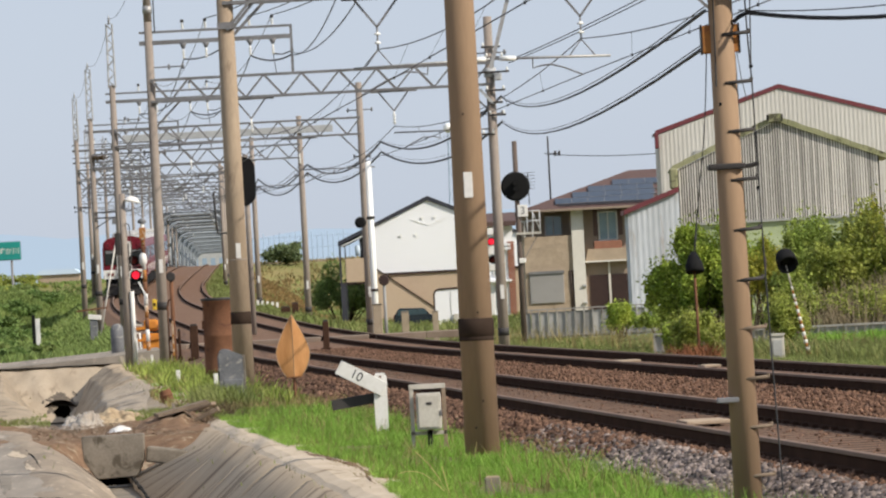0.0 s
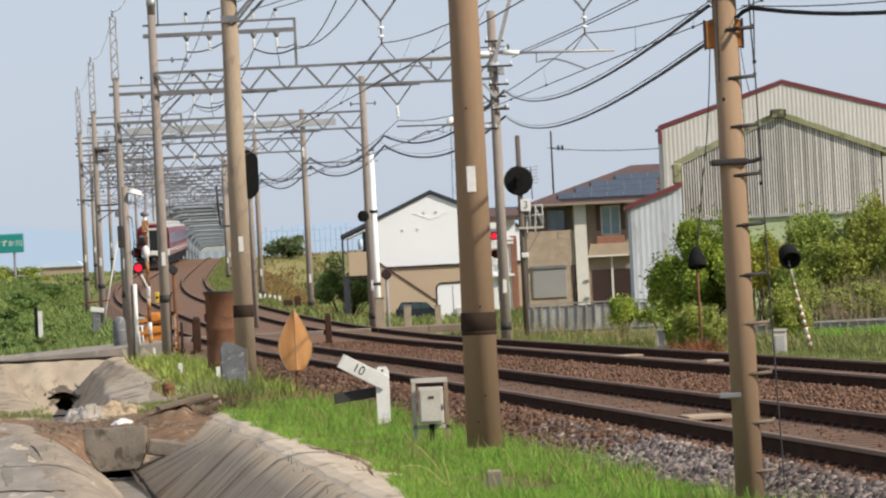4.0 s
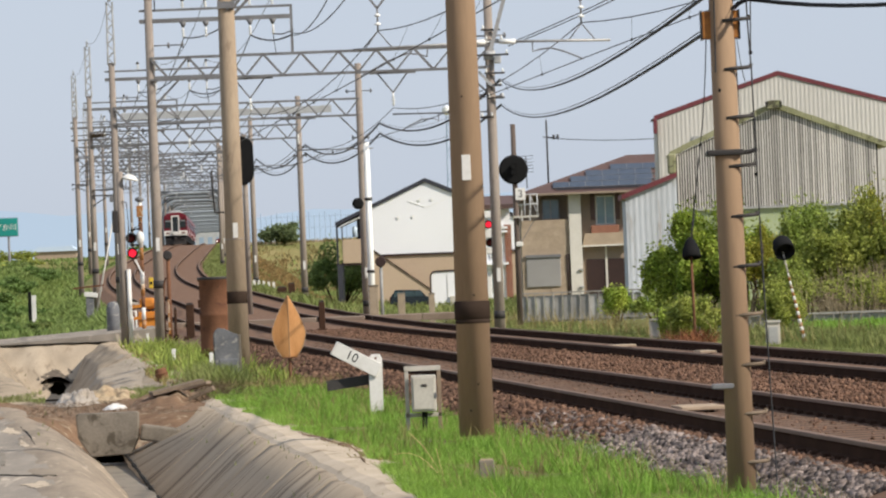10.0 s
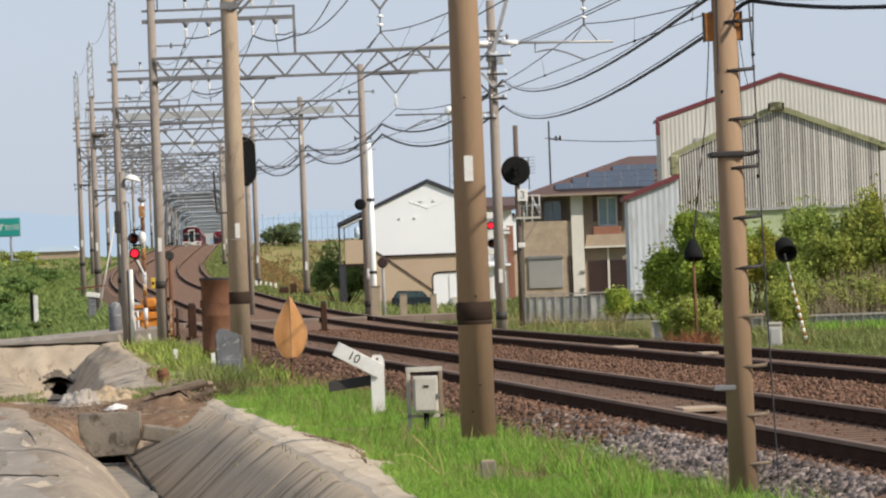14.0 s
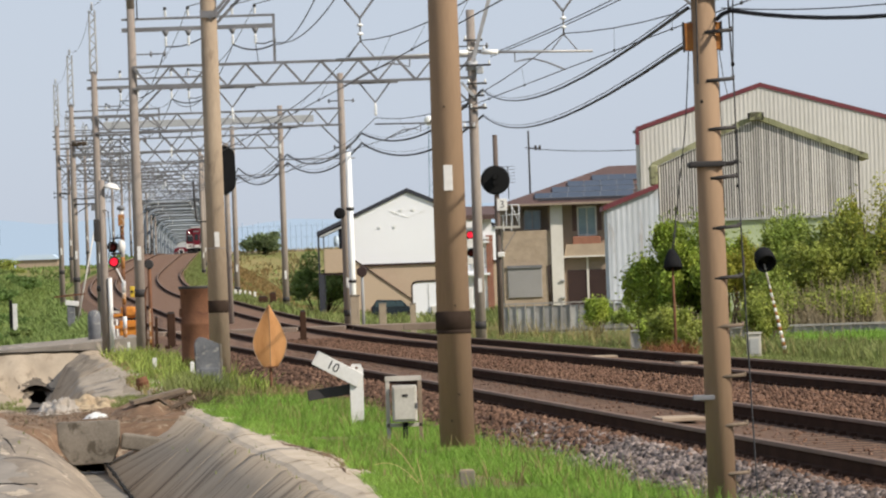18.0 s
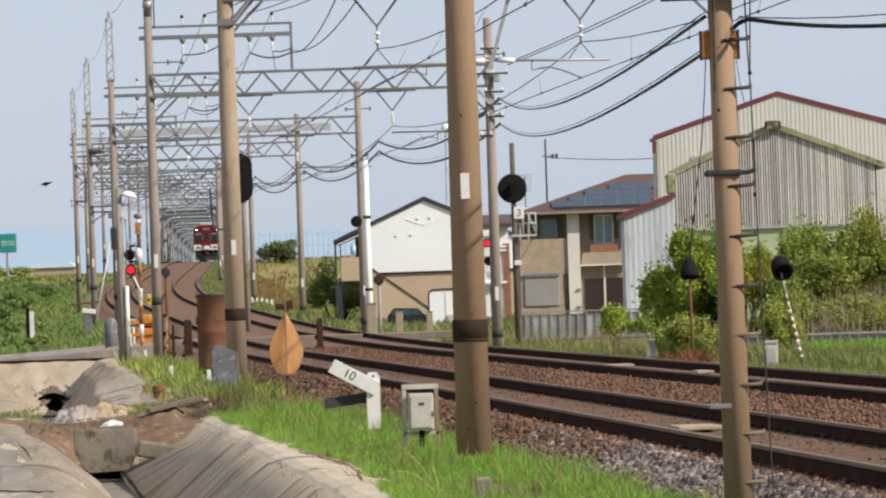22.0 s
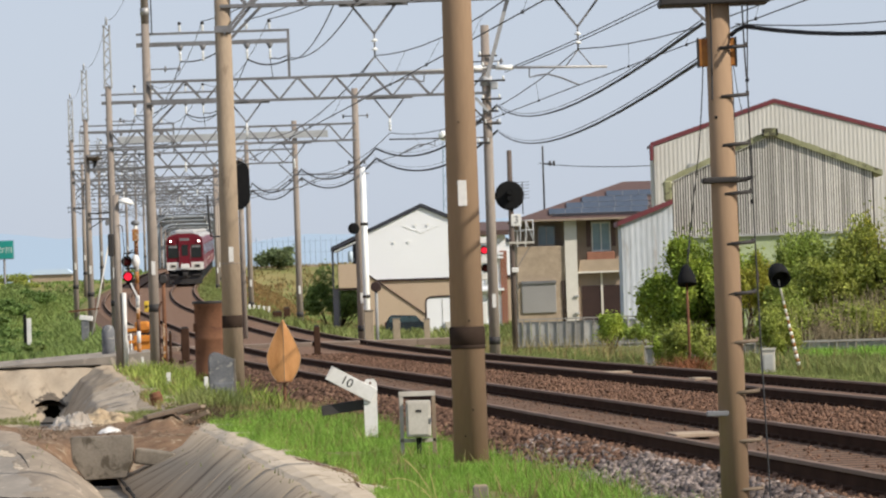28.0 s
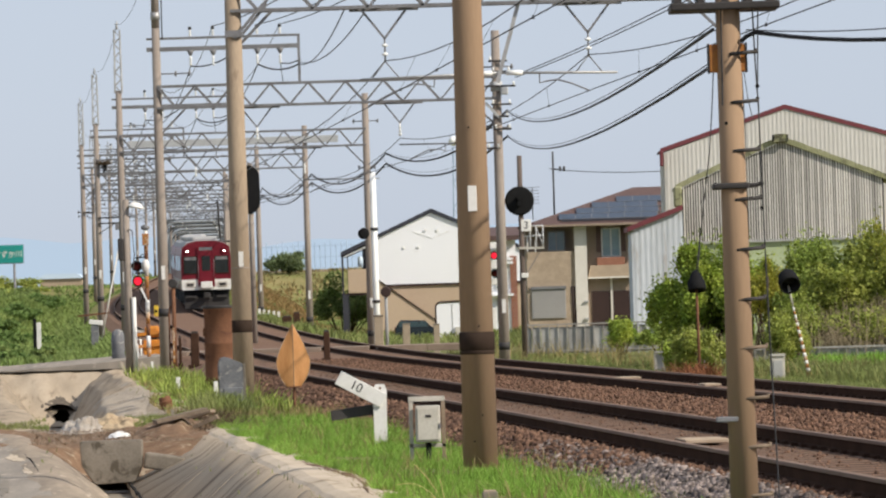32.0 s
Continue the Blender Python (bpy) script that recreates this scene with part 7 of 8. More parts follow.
def thicket():
    """Dry stems between the shrubs."""
    rng = np.random.default_rng(31)
    n = 1300
    x = np.concatenate([rng.uniform(8.4, 12.4, n - 200), rng.uniform(4.9, 8.6, 200)])
    y = rng.uniform(122.6, 126.5, n)
    h = rng.uniform(0.5, 1.7, n) * np.interp(x, [4.9, 8, 9.6, 12], [0.5, 0.75, 0.9, 1.3])
    bm_v = [(-0.5, 0, 0), (0.5, 0, 0), (0.25, 0, 1), (-0.25, 0, 1), (0, 0.5, 0.5)]
    m = np.zeros((n, 4, 4))
    lean = rng.normal(0, 0.25, (n, 2))
    m[:, 0, 0] = m[:, 1, 1] = rng.uniform(0.008, 0.02, n)
    m[:, 2, 2] = h
    m[:, 0, 2], m[:, 1, 2] = lean[:, 0] * h, lean[:, 1] * h
    m[:, 0, 3], m[:, 1, 3], m[:, 2, 3], m[:, 3, 3] = x, y, 0.05, 1
    v, f = scatter(bm_v, [(0, 1, 2, 3)], m)
    tagged(mesh_object("dry_stems", v, f, M["twig"]), "dry pale stems and twigs in the hedge", "dry stems", kind="stuff")


thicket()
for k, (x, r, h) in enumerate(((8.7, 0.6, 0.6), (9.7, 0.7, 0.8), (10.8, 0.8, 0.95), (11.7, 0.8, 1.1))):
    leafy("dry_shrub", (x, 125.3, 0.75 * h), (r, 0.8, h), int(1500 * h), 0.08, M["twig"], 80 + k, "dry brown shrub of withered leaves below the hedge", "shrub", G, 22)


# ---- trains ----
def car(at, y0=0.0):
    """One car of 20 m from y0 on, its end wall at y0."""
    length = 19.6
    y1 = y0 + length

    def sub(name, bm, mat, parent, label=""):
        return part(name, bm, M[mat], parent, label)

    low = bmesh.new()
    prism(low, [(-1.3, 1.08), (1.3, 1.08), (1.335, 1.64), (-1.335, 1.64)], y0, y1)
    body = sub("lower_body", low, "train_white", at, "white lower body")
    up = bmesh.new()
    prism(up, [(-1.335, 1.64), (1.335, 1.64), (1.325, 2.9), (1.27, 3.36), (1.0, 3.56), (-1.0, 3.56), (-1.27, 3.36), (-1.325, 2.9)], y0, y1)
    sub("upper_body", up, "red_paint", body, "dark red upper body")
    roof = bmesh.new()
    prism(roof, [(-1.2, 3.42), (1.2, 3.42), (1.0, 3.62), (0.5, 3.74), (-0.5, 3.74), (-1.0, 3.62)], y0 + 0.15, y1 - 0.1)
    sub("roof", roof, "train_roof", body, "grey roof")
    for k in range(4):
        sub("roof_unit", block((0, y0 + 3.2 + 4.6 * k, 3.8), (1.4, 2.2, 0.3), bevel=0.12), "train_roof", body, "grey rooftop cooling unit")
    under = bmesh.new()
    box(under, (0, (y0 + y1) / 2, 0.72), (2.4, length - 0.4, 0.72))
    sub("underframe", under, "black", body)
    for yb in (y0 + 3.0, y1 - 3.0):
        bog = bmesh.new()
        for s in (-1, 1):
            box(bog, (1.0 * s, yb, 0.5), (0.12, 2.7, 0.3))
        box(bog, (0, yb, 0.55), (2.0, 0.4, 0.2))
        sub("bogie", bog, "black", body)
        for dy in (-1.05, 1.05):
            wh = bmesh.new()
            rod(wh, (-0.82, yb + dy, 0.43), (-0.7, yb + dy, 0.43), 0.43, n=18)
            rod(wh, (0.7, yb + dy, 0.43), (0.82, yb + dy, 0.43), 0.43, n=18)
            rod(wh, (-0.7, yb + dy, 0.43), (0.7, yb + dy, 0.43), 0.08, n=8)
            sub("wheelset", wh, "rail_side", body)
    for s in (-1, 1):
        for k in range(4):
            yd = y0 + 2.4 + 4.85 * k
            sub("door", block((1.337 * s, yd, 2.0), (0.02, 1.3, 1.9)), "red_paint", body)
            sub("door_window", block((1.343 * s, yd, 2.5), (0.02, 0.9, 0.75)), "dark_glass", body)
            if k < 3:
                sub("window", block((1.337 * s, yd + 2.42, 2.5), (0.02, 2.7, 0.8)), "dark_glass", body)
    return body


def cab(body, lights):
    """The end wall with its windows, lamps and coupler, at y = 0."""
    front = bmesh.new()
    prism(front, [(-1.3, 3.3), (1.3, 3.3), (1.0, 3.58), (0.5, 3.7), (-0.5, 3.7), (-1.0, 3.58)], -0.02, 0.3)
    part("brow", front, M["red_paint"], body, "dark red brow over the cab")
    for x in (-0.83, 0.83):
        win = part("cab_window", block((x, -0.012, 2.42), (0.7, 0.03, 0.88), bevel=0.012), M["dark_glass"], body, "dark cab window")
        rim = bmesh.new()
        for z in (1.97, 2.87):
            box(rim, (x, -0.03, z), (0.76, 0.03, 0.035))
        for d in (-0.365, 0.365):
            box(rim, (x + d, -0.03, 2.42), (0.035, 0.03, 0.93))
        part("window_rim", rim, M["rubber"], win, "dark rubber window rim")
        part("wiper", bar(bmesh.new(), (x - 0.05, -0.05, 2.0), (x + 0.18, -0.05, 2.5), 0.018), M["black"], win)
        part("sun_blind", block((x, -0.03, 2.76), (0.62, 0.012, 0.16)), M["grey_stone"], win)
        lamp = part("headlight", turned(bmesh.new(), [(0.03, 0.05), (0.078, 0.036), (0.092, 0.0)], 20, pose(x * 1.2, -0.015, 3.16, 90, 0, 0)), M["headlight" if lights else "dark_glass"], body, "lit headlight" if lights else "unlit headlight")
        part("lamp_ring", turned(bmesh.new(), [(0.17, 0.05), (0.2, 0.0), (0.14, -0.02)], 20, pose(x * 1.2, -0.01, 3.16, 90, 0, 0)), M["red_paint"], lamp)
        part("tail_lamp", block((x * 1.05, -0.02, 1.36), (0.36, 0.04, 0.17), bevel=0.03), M["dark_steel" if lights else "lamp_off"], body)
        part("buffer_plate", block((x * 1.05, -0.012, 1.36), (0.5, 0.03, 0.3), bevel=0.03), M["grey_box"], body)
        part("corner_post", block((x * 1.5, -0.01, 2.4), (0.05, 0.03, 1.2)), M["red_paint"], body)
        part("step", block((x, -0.1, 0.72), (0.6, 0.2, 0.12)), M["dark_steel"], body)
        part("grab_rail", rod(bmesh.new(), (x * 0.5, -0.07, 1.7), (x * 0.5, -0.07, 2.7), 0.016, n=6), M["steel"], body)
    door = part("gangway_door", block((0, -0.03, 2.25), (0.72, 0.06, 1.9), bevel=0.02), M["red_paint" if lights else "dark_glass"], body)
    part("door_window", block((0, -0.065, 2.5), (0.46, 0.02, 0.8), bevel=0.01), M["dark_glass"], door)
    for s in (-1, 1):
        part("door_post", block((0.4 * s, -0.04, 2.3), (0.09 if lights else 0.13, 0.08, 2.1)), M["red_paint" if lights else "train_white"], body)
    if not lights:
        part("door_head", block((0, -0.04, 3.32), (0.93, 0.08, 0.13)), M["train_white"], body)
    part("destination_box", block((0, -0.03, 3.26), (0.72, 0.05, 0.2), bevel=0.01), M["grey_stone"], body, "grey destination box")
    part("coupler_cover", block((0, -0.12, 1.34), (0.62, 0.24, 0.36), bevel=0.03), M["train_white"], body, "white jumper box")
    part("coupler", block((0, -0.25, 0.78), (0.36, 0.6, 0.3), bevel=0.05), M["dark_steel"], body)
    part("brake_hose", tube(bmesh.new(), [(0.3, -0.1, 0.95), (0.36, -0.22, 0.75), (0.3, -0.25, 0.5)], 0.03), M["black"], body)
    part("skirt", block((0, 0.02, 0.36), (2.4, 0.1, 0.6), bevel=0.03), M["dark_steel"], body, "dark snow plough skirt")


def train(lights, count, group):
    """The cars of a train, the nearest first."""
    cars = []
    for i in range(count):
        if i == 0:
            label = "dark red and white railway car with " + ("lit headlights" if lights else "unlit lamps")
        else:
            label = "dark red and white railway car with a grey roof"
        if i < 2:
            at = thing("railway_car", (0, 0, 0), label, "railway car", group)
            body = car(at)
            if i == 0:
                cab(body, lights)
            else:
                part("gangway", block((0, -0.3, 2.2), (1.2, 0.66, 2.2)), M["rubber"], body)
        else:
            at = copy_thing(cars[1], Matrix.Identity(4))
        cars.append(at)
    return cars


train_out = train(False, 6, "cars of the departing train")
train_in = train(True, 6, "cars of the arriving train")


def along(offset, y):
    """A pose on a track, following its curve and climb."""
    dx = (line_x(y + 20) - line_x(y)) / 20
    dz = (rail_z(y + 20) - rail_z(y)) / 20
    return pose(line_x(y) + offset, y, rail_z(y), math.degrees(math.atan(dz)), 0, math.degrees(-math.atan(dx)))


# ---- river bridge ----
def truss_span(y0, length, group):
    mid = line_x(y0 + length / 2) + GAP / 2
    at = thing("bridge_span", (mid, y0, rail_z(y0 + 30)), "hazy grey steel through-truss bridge span", "bridge", group, rz=math.degrees(math.atan(0.0355)))
    half, n = 4.2, 4
    step = length / n

    def top(k):
        return 6.6 + 0.8 * (1 - ((k - n / 2) / (n / 2)) ** 2) if 0 < k < n else 0.0

    for s in (-1, 1):
        part("bottom_chord", bar(bmesh.new(), (half * s, 0, -0.9), (half * s, length, -0.9), 0.4, 0.7), M["bridge_steel"], at)
        line = [(half * s, k * step, top(k) if 0 < k < n else -0.6) for k in range(n + 1)]
        part("top_chord", tube(bmesh.new(), line, 0.2, 4), M["bridge_steel"], at)
        for k in range(1, n):
            part("diagonal", bar(bmesh.new(), (half * s, k * step, top(k)), (half * s, (k + (1 if k < n / 2 else -1)) * step, -0.8), 0.12), M["bridge_steel"], at)
    for k in range(1, n):
        z = top(k)
        if k == 2:
            continue
        bm = bmesh.new()
        tube(bm, [(s * u, k * step, w) for s, u, w in ((-1, half, -0.9), (-1, half, z - 2.2), (-1, half - 0.25, z - 1.1), (-1, half - 0.9, z - 0.35), (-1, half - 1.8, z - 0.05), (1, half - 1.8, z - 0.05), (1, half - 0.9, z - 0.35), (1, half - 0.25, z - 1.1), (1, half, z - 2.2), (1, half, -0.9))], 0.24, 6)
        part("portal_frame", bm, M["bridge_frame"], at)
        part("top_strut", bar(bmesh.new(), (-half, k * step + 0.3, z + 0.15), (half, k * step + 0.3, z + 0.15), 0.3), M["bridge_steel"], at)
    for k in range(1, n - 1):
        for j in range(4):
            u0, u1 = k + j / 4, k + (j + 1) / 4
            for q in (-1, 1):
                part("top_bracing", bar(bmesh.new(), (-half * q, u0 * step, top(k)), (half * q, u1 * step, top(k)), 0.3), M["bridge_steel"], at)
    part("deck", block((0, length / 2, -1.0), (8.6, length, 0.5)), M["bridge_steel"], at)
    part("pier", block((0, 0.5, -5.6), (8, 2.2, 9.0), bevel=0.3), M["concrete"], at, "concrete bridge pier")


for i in range(9):
    truss_span(716 + 64 * i, 62.5, "bridge spans")


# ---- far distance ----
def far_ridge():
    bm = bmesh.new()
    prev = None
    for i in range(121):
        x = -1500 + 25 * i
        h = 62 + 13 * noise.noise((x * 0.004, 0, 0)) + 7 * noise.noise((x * 0.015, 3, 0)) - 0.012 * max(0, x)
        cur = (bm.verts.new((x, 4500, -20)), bm.verts.new((x, 4500, h)), bm.verts.new((x, 4650, -20)))
        if prev:
            bm.faces.new((prev[0], cur[0], cur[1], prev[1]))
            bm.faces.new((prev[1], cur[1], cur[2], prev[2]))
        prev = cur
    # the ridge glows evenly in the colour of the haze before it
    tagged(part("backdrop", bm, M["ridge_haze_glow"]), "pale blue hazy mountain ridge", "mountains", kind="structure")


far_ridge()


def net_fence():
    at = thing("net_fence", (0, 1210, 8), "tall hazy blue net fence beyond the river", "fence")
    for k in range(22):
        part("net_post", rod(bmesh.new(), (-44 + 1.15 * k, 0, -12), (-44 + 1.15 * k, 0, 7.6 + 0.4 * (k % 3)), 0.11, n=6), M["haze_grey"], at)
    for z in (2.0, 5.0, 7.4):
        part("net_cable", bar(bmesh.new(), (-44, 0, z), (-19, 0, z), 0.07), M["haze_grey"], at)


net_fence()


def radio_tower():
    at = thing("radio_tower", (3.8, 1500, -2), "distant thin lattice radio tower", "tower")
    bm = bmesh.new()
    for a, b in ((-1, -1), (1, -1), (1, 1), (-1, 1)):
        bar(bm, (1.6 * a, 1.6 * b, 0), (0.7 * a, 0.7 * b, 46), 0.22)
    for k in range(14):
        w0, w1 = 1.6 - 0.9 * k / 14, 1.6 - 0.9 * (k + 1) / 14
        s = 1 if k % 2 else -1
        bar(bm, (-w0 * s, -w0, 46 * k / 14), (w1 * s, -w1, 46 * (k + 1) / 14), 0.14)
    part("lattice", bm, M["haze_grey"], at)
    ball = bmesh.new()
    bmesh.ops.create_uvsphere(ball, u_segments=14, v_segments=8, radius=1.3, matrix=pose(-0.6, -1, 47.5))
    part("dome", ball, M["porcelain"], at, "white radar dome")


radio_tower()


def far_hall(x, y, z, w, h, roof, label, wall="house_white"):
    at = thing("distant_hall", (x, y, z), label, "building", "distant buildings")
    part("wall", block((0, 4, h / 2 - 4), (w, 8, h + 8)), M[wall], at)
    part("roof", prism(bmesh.new(), [(-w / 2 - 0.5, h), (w / 2 + 0.5, h), (w / 2 - 1, h + 1.0), (-w / 2 + 1, h + 1.0)], -0.5, 8.5), M[roof], at)
    n = max(2, int(w / 2.5))
    for k in range(n if h > 2 else 0):
        part("window", block((-w / 2 + w * (k + 0.5) / n, -0.02, h * 0.55), (w / n * 0.55, 0.08, h * 0.35)), M["haze_grey"], at)


far_hall(-82, 1200, 9.6, 9.0, 0.35, "blue_roof", "distant hall with a pale blue roof", "board_wood")
far_hall(-66, 1650, 9, 15, 9, "haze_grey", "distant white building beyond the bridge", "plate_grey")
far_hall(-88, 1300, 7.7, 6.3, 1.9, "concrete", "distant low tan building", "cream")


def road_sign():
    at = thing("road_sign", (-46.6, 600, 0), "green road sign with white lettering on a pole", "road sign")
    board = part("board", block((0.0, 0, 8.55), (3.4, 0.12, 1.9), bevel=0.05), M["sign_green"], at)
    lettering("すずか川", 0.78, board, pose(0.05, -0.08, 8.5, 90, 0, 0), M["white_paint"])
    part("pole", rod(bmesh.new(), (0.7, 0.15, -1), (0.7, 0.15, 8), 0.13, n=10), M["steel"], at)
    part("border", block((0, 0.03, 8.55), (3.55, 0.08, 2.05)), M["haze_grey"], at)


road_sign()


def small_board():
    at = thing("marker_post", (-15.9, 218, 0.35), "narrow black and white marker post in the weeds", "marker post")
    part("black_half", block((-0.06, 0, 0.5), (0.13, 0.08, 1.5), bevel=0.01), M["black"], at)
    part("white_half", block((0.1, -0.02, 0.45), (0.17, 0.08, 1.3), bevel=0.01), M["white_paint"], at)


small_board()


# ---- crow ----
def crow():
    """A crow heading along +x; its wings turn at the shoulders."""
    at = thing("crow", (0, 0, 0), "black crow that lands on the portal beam", "bird")
    along_x = pose(0, 0, 0, 0, 90, 0)
    part("body", turned(bmesh.new(), [(0.01, -0.2), (0.05, -0.14), (0.075, -0.03), (0.07, 0.06), (0.045, 0.13), (0.02, 0.17)], 12, along_x), M["crow_black"], at)
    head = part("head", turned(bmesh.new(), [(0.01, -0.05), (0.036, -0.025), (0.04, 0.01), (0.02, 0.045)], 12, pose(0.185, 0, 0.025) @ along_x), M["crow_black"], at)
    part("beak", turned(bmesh.new(), [(0.018, 0.0), (0.012, 0.035), (0.003, 0.07)], 8, pose(0.22, 0, 0.02) @ along_x), M["crow_black"], head)
    part("tail", prism(bmesh.new(), [(-0.15, 0.0), (-0.15, 0.02), (-0.34, 0.008), (-0.36, 0.0)], -0.045, 0.045), M["crow_black"], at)
    for y in (-0.03, 0.03):
        part("leg", rod(bmesh.new(), (-0.02, y, -0.05), (0.0, y, -0.14), 0.008, n=6), M["crow_black"], at)
    wings = []
    for side in (-1, 1):
        bm = bmesh.new()
        rim = [(0.09, 0.0), (0.11, 0.16), (0.05, 0.3), (-0.03, 0.44), (-0.07, 0.4), (-0.06, 0.33), (-0.1, 0.3), (-0.09, 0.22), (-0.12, 0.12), (-0.1, 0.0)]
        low = [bm.verts.new((x, y * side, -0.006)) for x, y in rim]
        high = [bm.verts.new((x, y * side, 0.008)) for x, y in rim]
        fs = [bm.faces.new(low), bm.faces.new(high)]
        for i in range(len(rim)):
            j = (i + 1) % len(rim)
            fs.append(bm.faces.new((low[i], low[j], high[j], high[i])))
        bmesh.ops.recalc_face_normals(bm, faces=fs)
        wing = part("wing", bm, M["crow_black"], at)
        wing.matrix_basis = pose(0.02, 0.05 * side, 0.03)
        wings.append((wing, side))
    return at, wings


bird, bird_wings = crow()


# ---- grass and weeds ----
BLADE = ([(-0.5, 0, 0), (0.5, 0, 0), (0.32, 0.1, 0.55), (-0.32, 0.1, 0.55), (0.06, 0.42, 1.0), (-0.06, 0.42, 1.0)], [(0, 1, 2, 3), (3, 2, 4, 5)])


def grow(name, side, y, height, width, material, seed, label, z=0.0, shape=BLADE, lean=0.3):
    """Blades at the given places beside the line."""
    rng = np.random.default_rng(seed)
    n = len(side)
    x = np.array([line_x(v) for v in y]) + side
    a = rng.uniform(0, 6.283, n)
    m = np.zeros((n, 4, 4))
    h = height * (0.55 + 0.75 * rng.random(n))
    w = width * (0.7 + 0.6 * rng.random(n))
    m[:, 0, 0], m[:, 0, 1], m[:, 1, 0], m[:, 1, 1] = np.cos(a) * w, -np.sin(a) * h, np.sin(a) * w, np.cos(a) * h
    m[:, 2, 2] = h
    m[:, 0, 2], m[:, 1, 2] = rng.normal(0, lean, n) * h, rng.normal(0, lean, n) * h
    m[:, 0, 3], m[:, 1, 3], m[:, 2, 3], m[:, 3, 3] = x, y, z, 1
    v, f = scatter(*shape, m)
    return tagged(mesh_object(name, v, f, material), label, "grass", kind="stuff")


def patchy(rng, n, s0, s1, y0, y1, near=1.4, keep=0.0, scale=0.8, seed=0.0):
    """Places with gaps, thicker towards the camera."""
    s = rng.uniform(s0, s1, n)
    y = y0 + (y1 - y0) * rng.random(n) ** near
    ok = np.array([noise.noise((a * scale * 1.6, b * scale * 0.5, seed)) > keep for a, b in zip(s, y)])
    return s[ok], y[ok]


rng = np.random.default_rng(5)
s, y = patchy(rng, 170000, -3.85, -1.25, 34, 80, 1.3, -0.3)
edge = -1.55 + 0.17 * np.sin(y * 0.9) + 0.15 * np.sin(y * 0.33 + 1)
ok = (s < edge) & (s > np.interp(y, (38, 42, 47, 51, 54, 57, 69, 80), (-3.95, -3.79, -3.64, -3.44, -3.5, -3.68, -3.84, -3.95)) + 0.07 * np.array([noise.noise((v * 0.9, u * 3.0, 2.0)) for u, v in zip(s, y)]))
grow("verge_grass", s[ok], y[ok], 0.068, 0.007, M["grass"], 6, "bright green grass on the verge beside the track", z=np.where(s[ok] < -3.4, 0.05, 0.0), lean=0.6)
s, y = patchy(rng, 12000, -3.45, -1.7, 34, 75, 1.2, 0.12, 1.5, 7.0)
grow("tall_grass", s, y, 0.19, 0.008, M["grass"], 7, "taller tufts of green grass on the verge")
s, y = patchy(rng, 5000, -3.6, -1.4, 34, 90, 1.2, 0.05, 1.1, 17.0)
grow("dry_grass", s, y, 0.18, 0.01, M["dry_grass"], 8, "dry straw coloured grass on the verge")
s, y = patchy(rng, 30000, -4.05, -1.9, 78, 140, 1.0, -0.05, 0.7)
ok = s > np.interp(y, (95, 104, 112, 145), (-4.1, -3.95, -3.65, -3.45)) + 0.12 * np.sin(y * 1.3)
s, y = s[ok], y[ok]
grow("far_verge_grass", s, y, 0.1, 0.018, M["grass"], 9, "green grass round the marker stone and drum")
s, y = patchy(rng, 9000, -4.1, -1.9, 82, 145, 1.0, -0.15, 0.6, 13.0)
ok = s > np.interp(y, (95, 104, 112, 145), (-4.2, -4.05, -3.75, -3.55))
s, y = s[ok], y[ok]
grow("dry_verge_grass", s, y, 0.13, 0.025, M["dry_grass"], 17, "dry grass and straw round the drum")
s, y = patchy(rng, 5000, -3.6, -2.1, 85, 145, 1.0, 0.1, 1.0, 3.0)
grow("verge_weeds", s, y, 0.3, 0.035, M["leaves_mid"], 10, "leafy green weeds round the drum")
s, y = patchy(rng, 1500, -1.6, -1.15, 36, 62, 1.0, 0.25, 1.2, 9.0)
grow("ballast_weeds", s, y, 0.12, 0.016, M["grass"], 11, "small weeds growing in the ballast")
s, y = patchy(rng, 28000, GAP + 1.6, 10.2, 88, 182, 1.0, -0.3)
grow("far_side_grass", s, y, 0.11, 0.02, M["grass_dull"], 12, "dull green grass between the far track and the fence")
s, y = patchy(rng, 9000, 8.6, 10.6, 88, 125, 1.0, -0.2, 0.7, 4.0)
grow("far_side_weeds", s, y, 0.27, 0.04, M["grass_dull"], 13, "tall green weeds below the hedge")
s, y = patchy(rng, 2600, GAP + 3.2, 10.2, 105, 182, 1.0, 0.1, 0.9, 6.0)
grow("far_side_dry_grass", s, y, 0.5, 0.02, M["dry_grass"], 14, "dry straw coloured grass below the fence")
s, y = patchy(rng, 9000, 9.9, 12.8, 112, 121.5, 1.0, -0.1, 0.9, 14.0)
grow("fence_weeds", s, y, 0.3, 0.035, M["grass"], 43, "fresh green weeds against the low fence")
s, y = rng.normal(6.92, 0.2, 500), rng.normal(111, 1.2, 500)
grow("dry_tuft", s, y, 0.3, 0.02, M["dry_red"], 16, "reddish brown dry tuft beside the track", lean=0.5)
s, y = patchy(rng, 7000, -7.2, -3.9, 81, 90, 1.0, 0.0, 1.0, 23.0)
ok = abs(s + 5.45) > 0.62
s, y = s[ok], y[ok]
grow("basin_edge_grass", s, y, 0.06, 0.012, M["grass_dull"], 41, "short green grass on the soil before the basin", z=-0.02)
s, y = rng.uniform(-6.4, -3.6, 2600), rng.uniform(72.5, 82, 2600)
grow("ground_litter", s, y, 0.03, 0.014, M["plank"], 18, "dry stalks and leaf litter on the soil", lean=1.8, z=-0.035)
s, y = rng.normal(-3.8, 0.2, 900), rng.uniform(75, 84, 900)
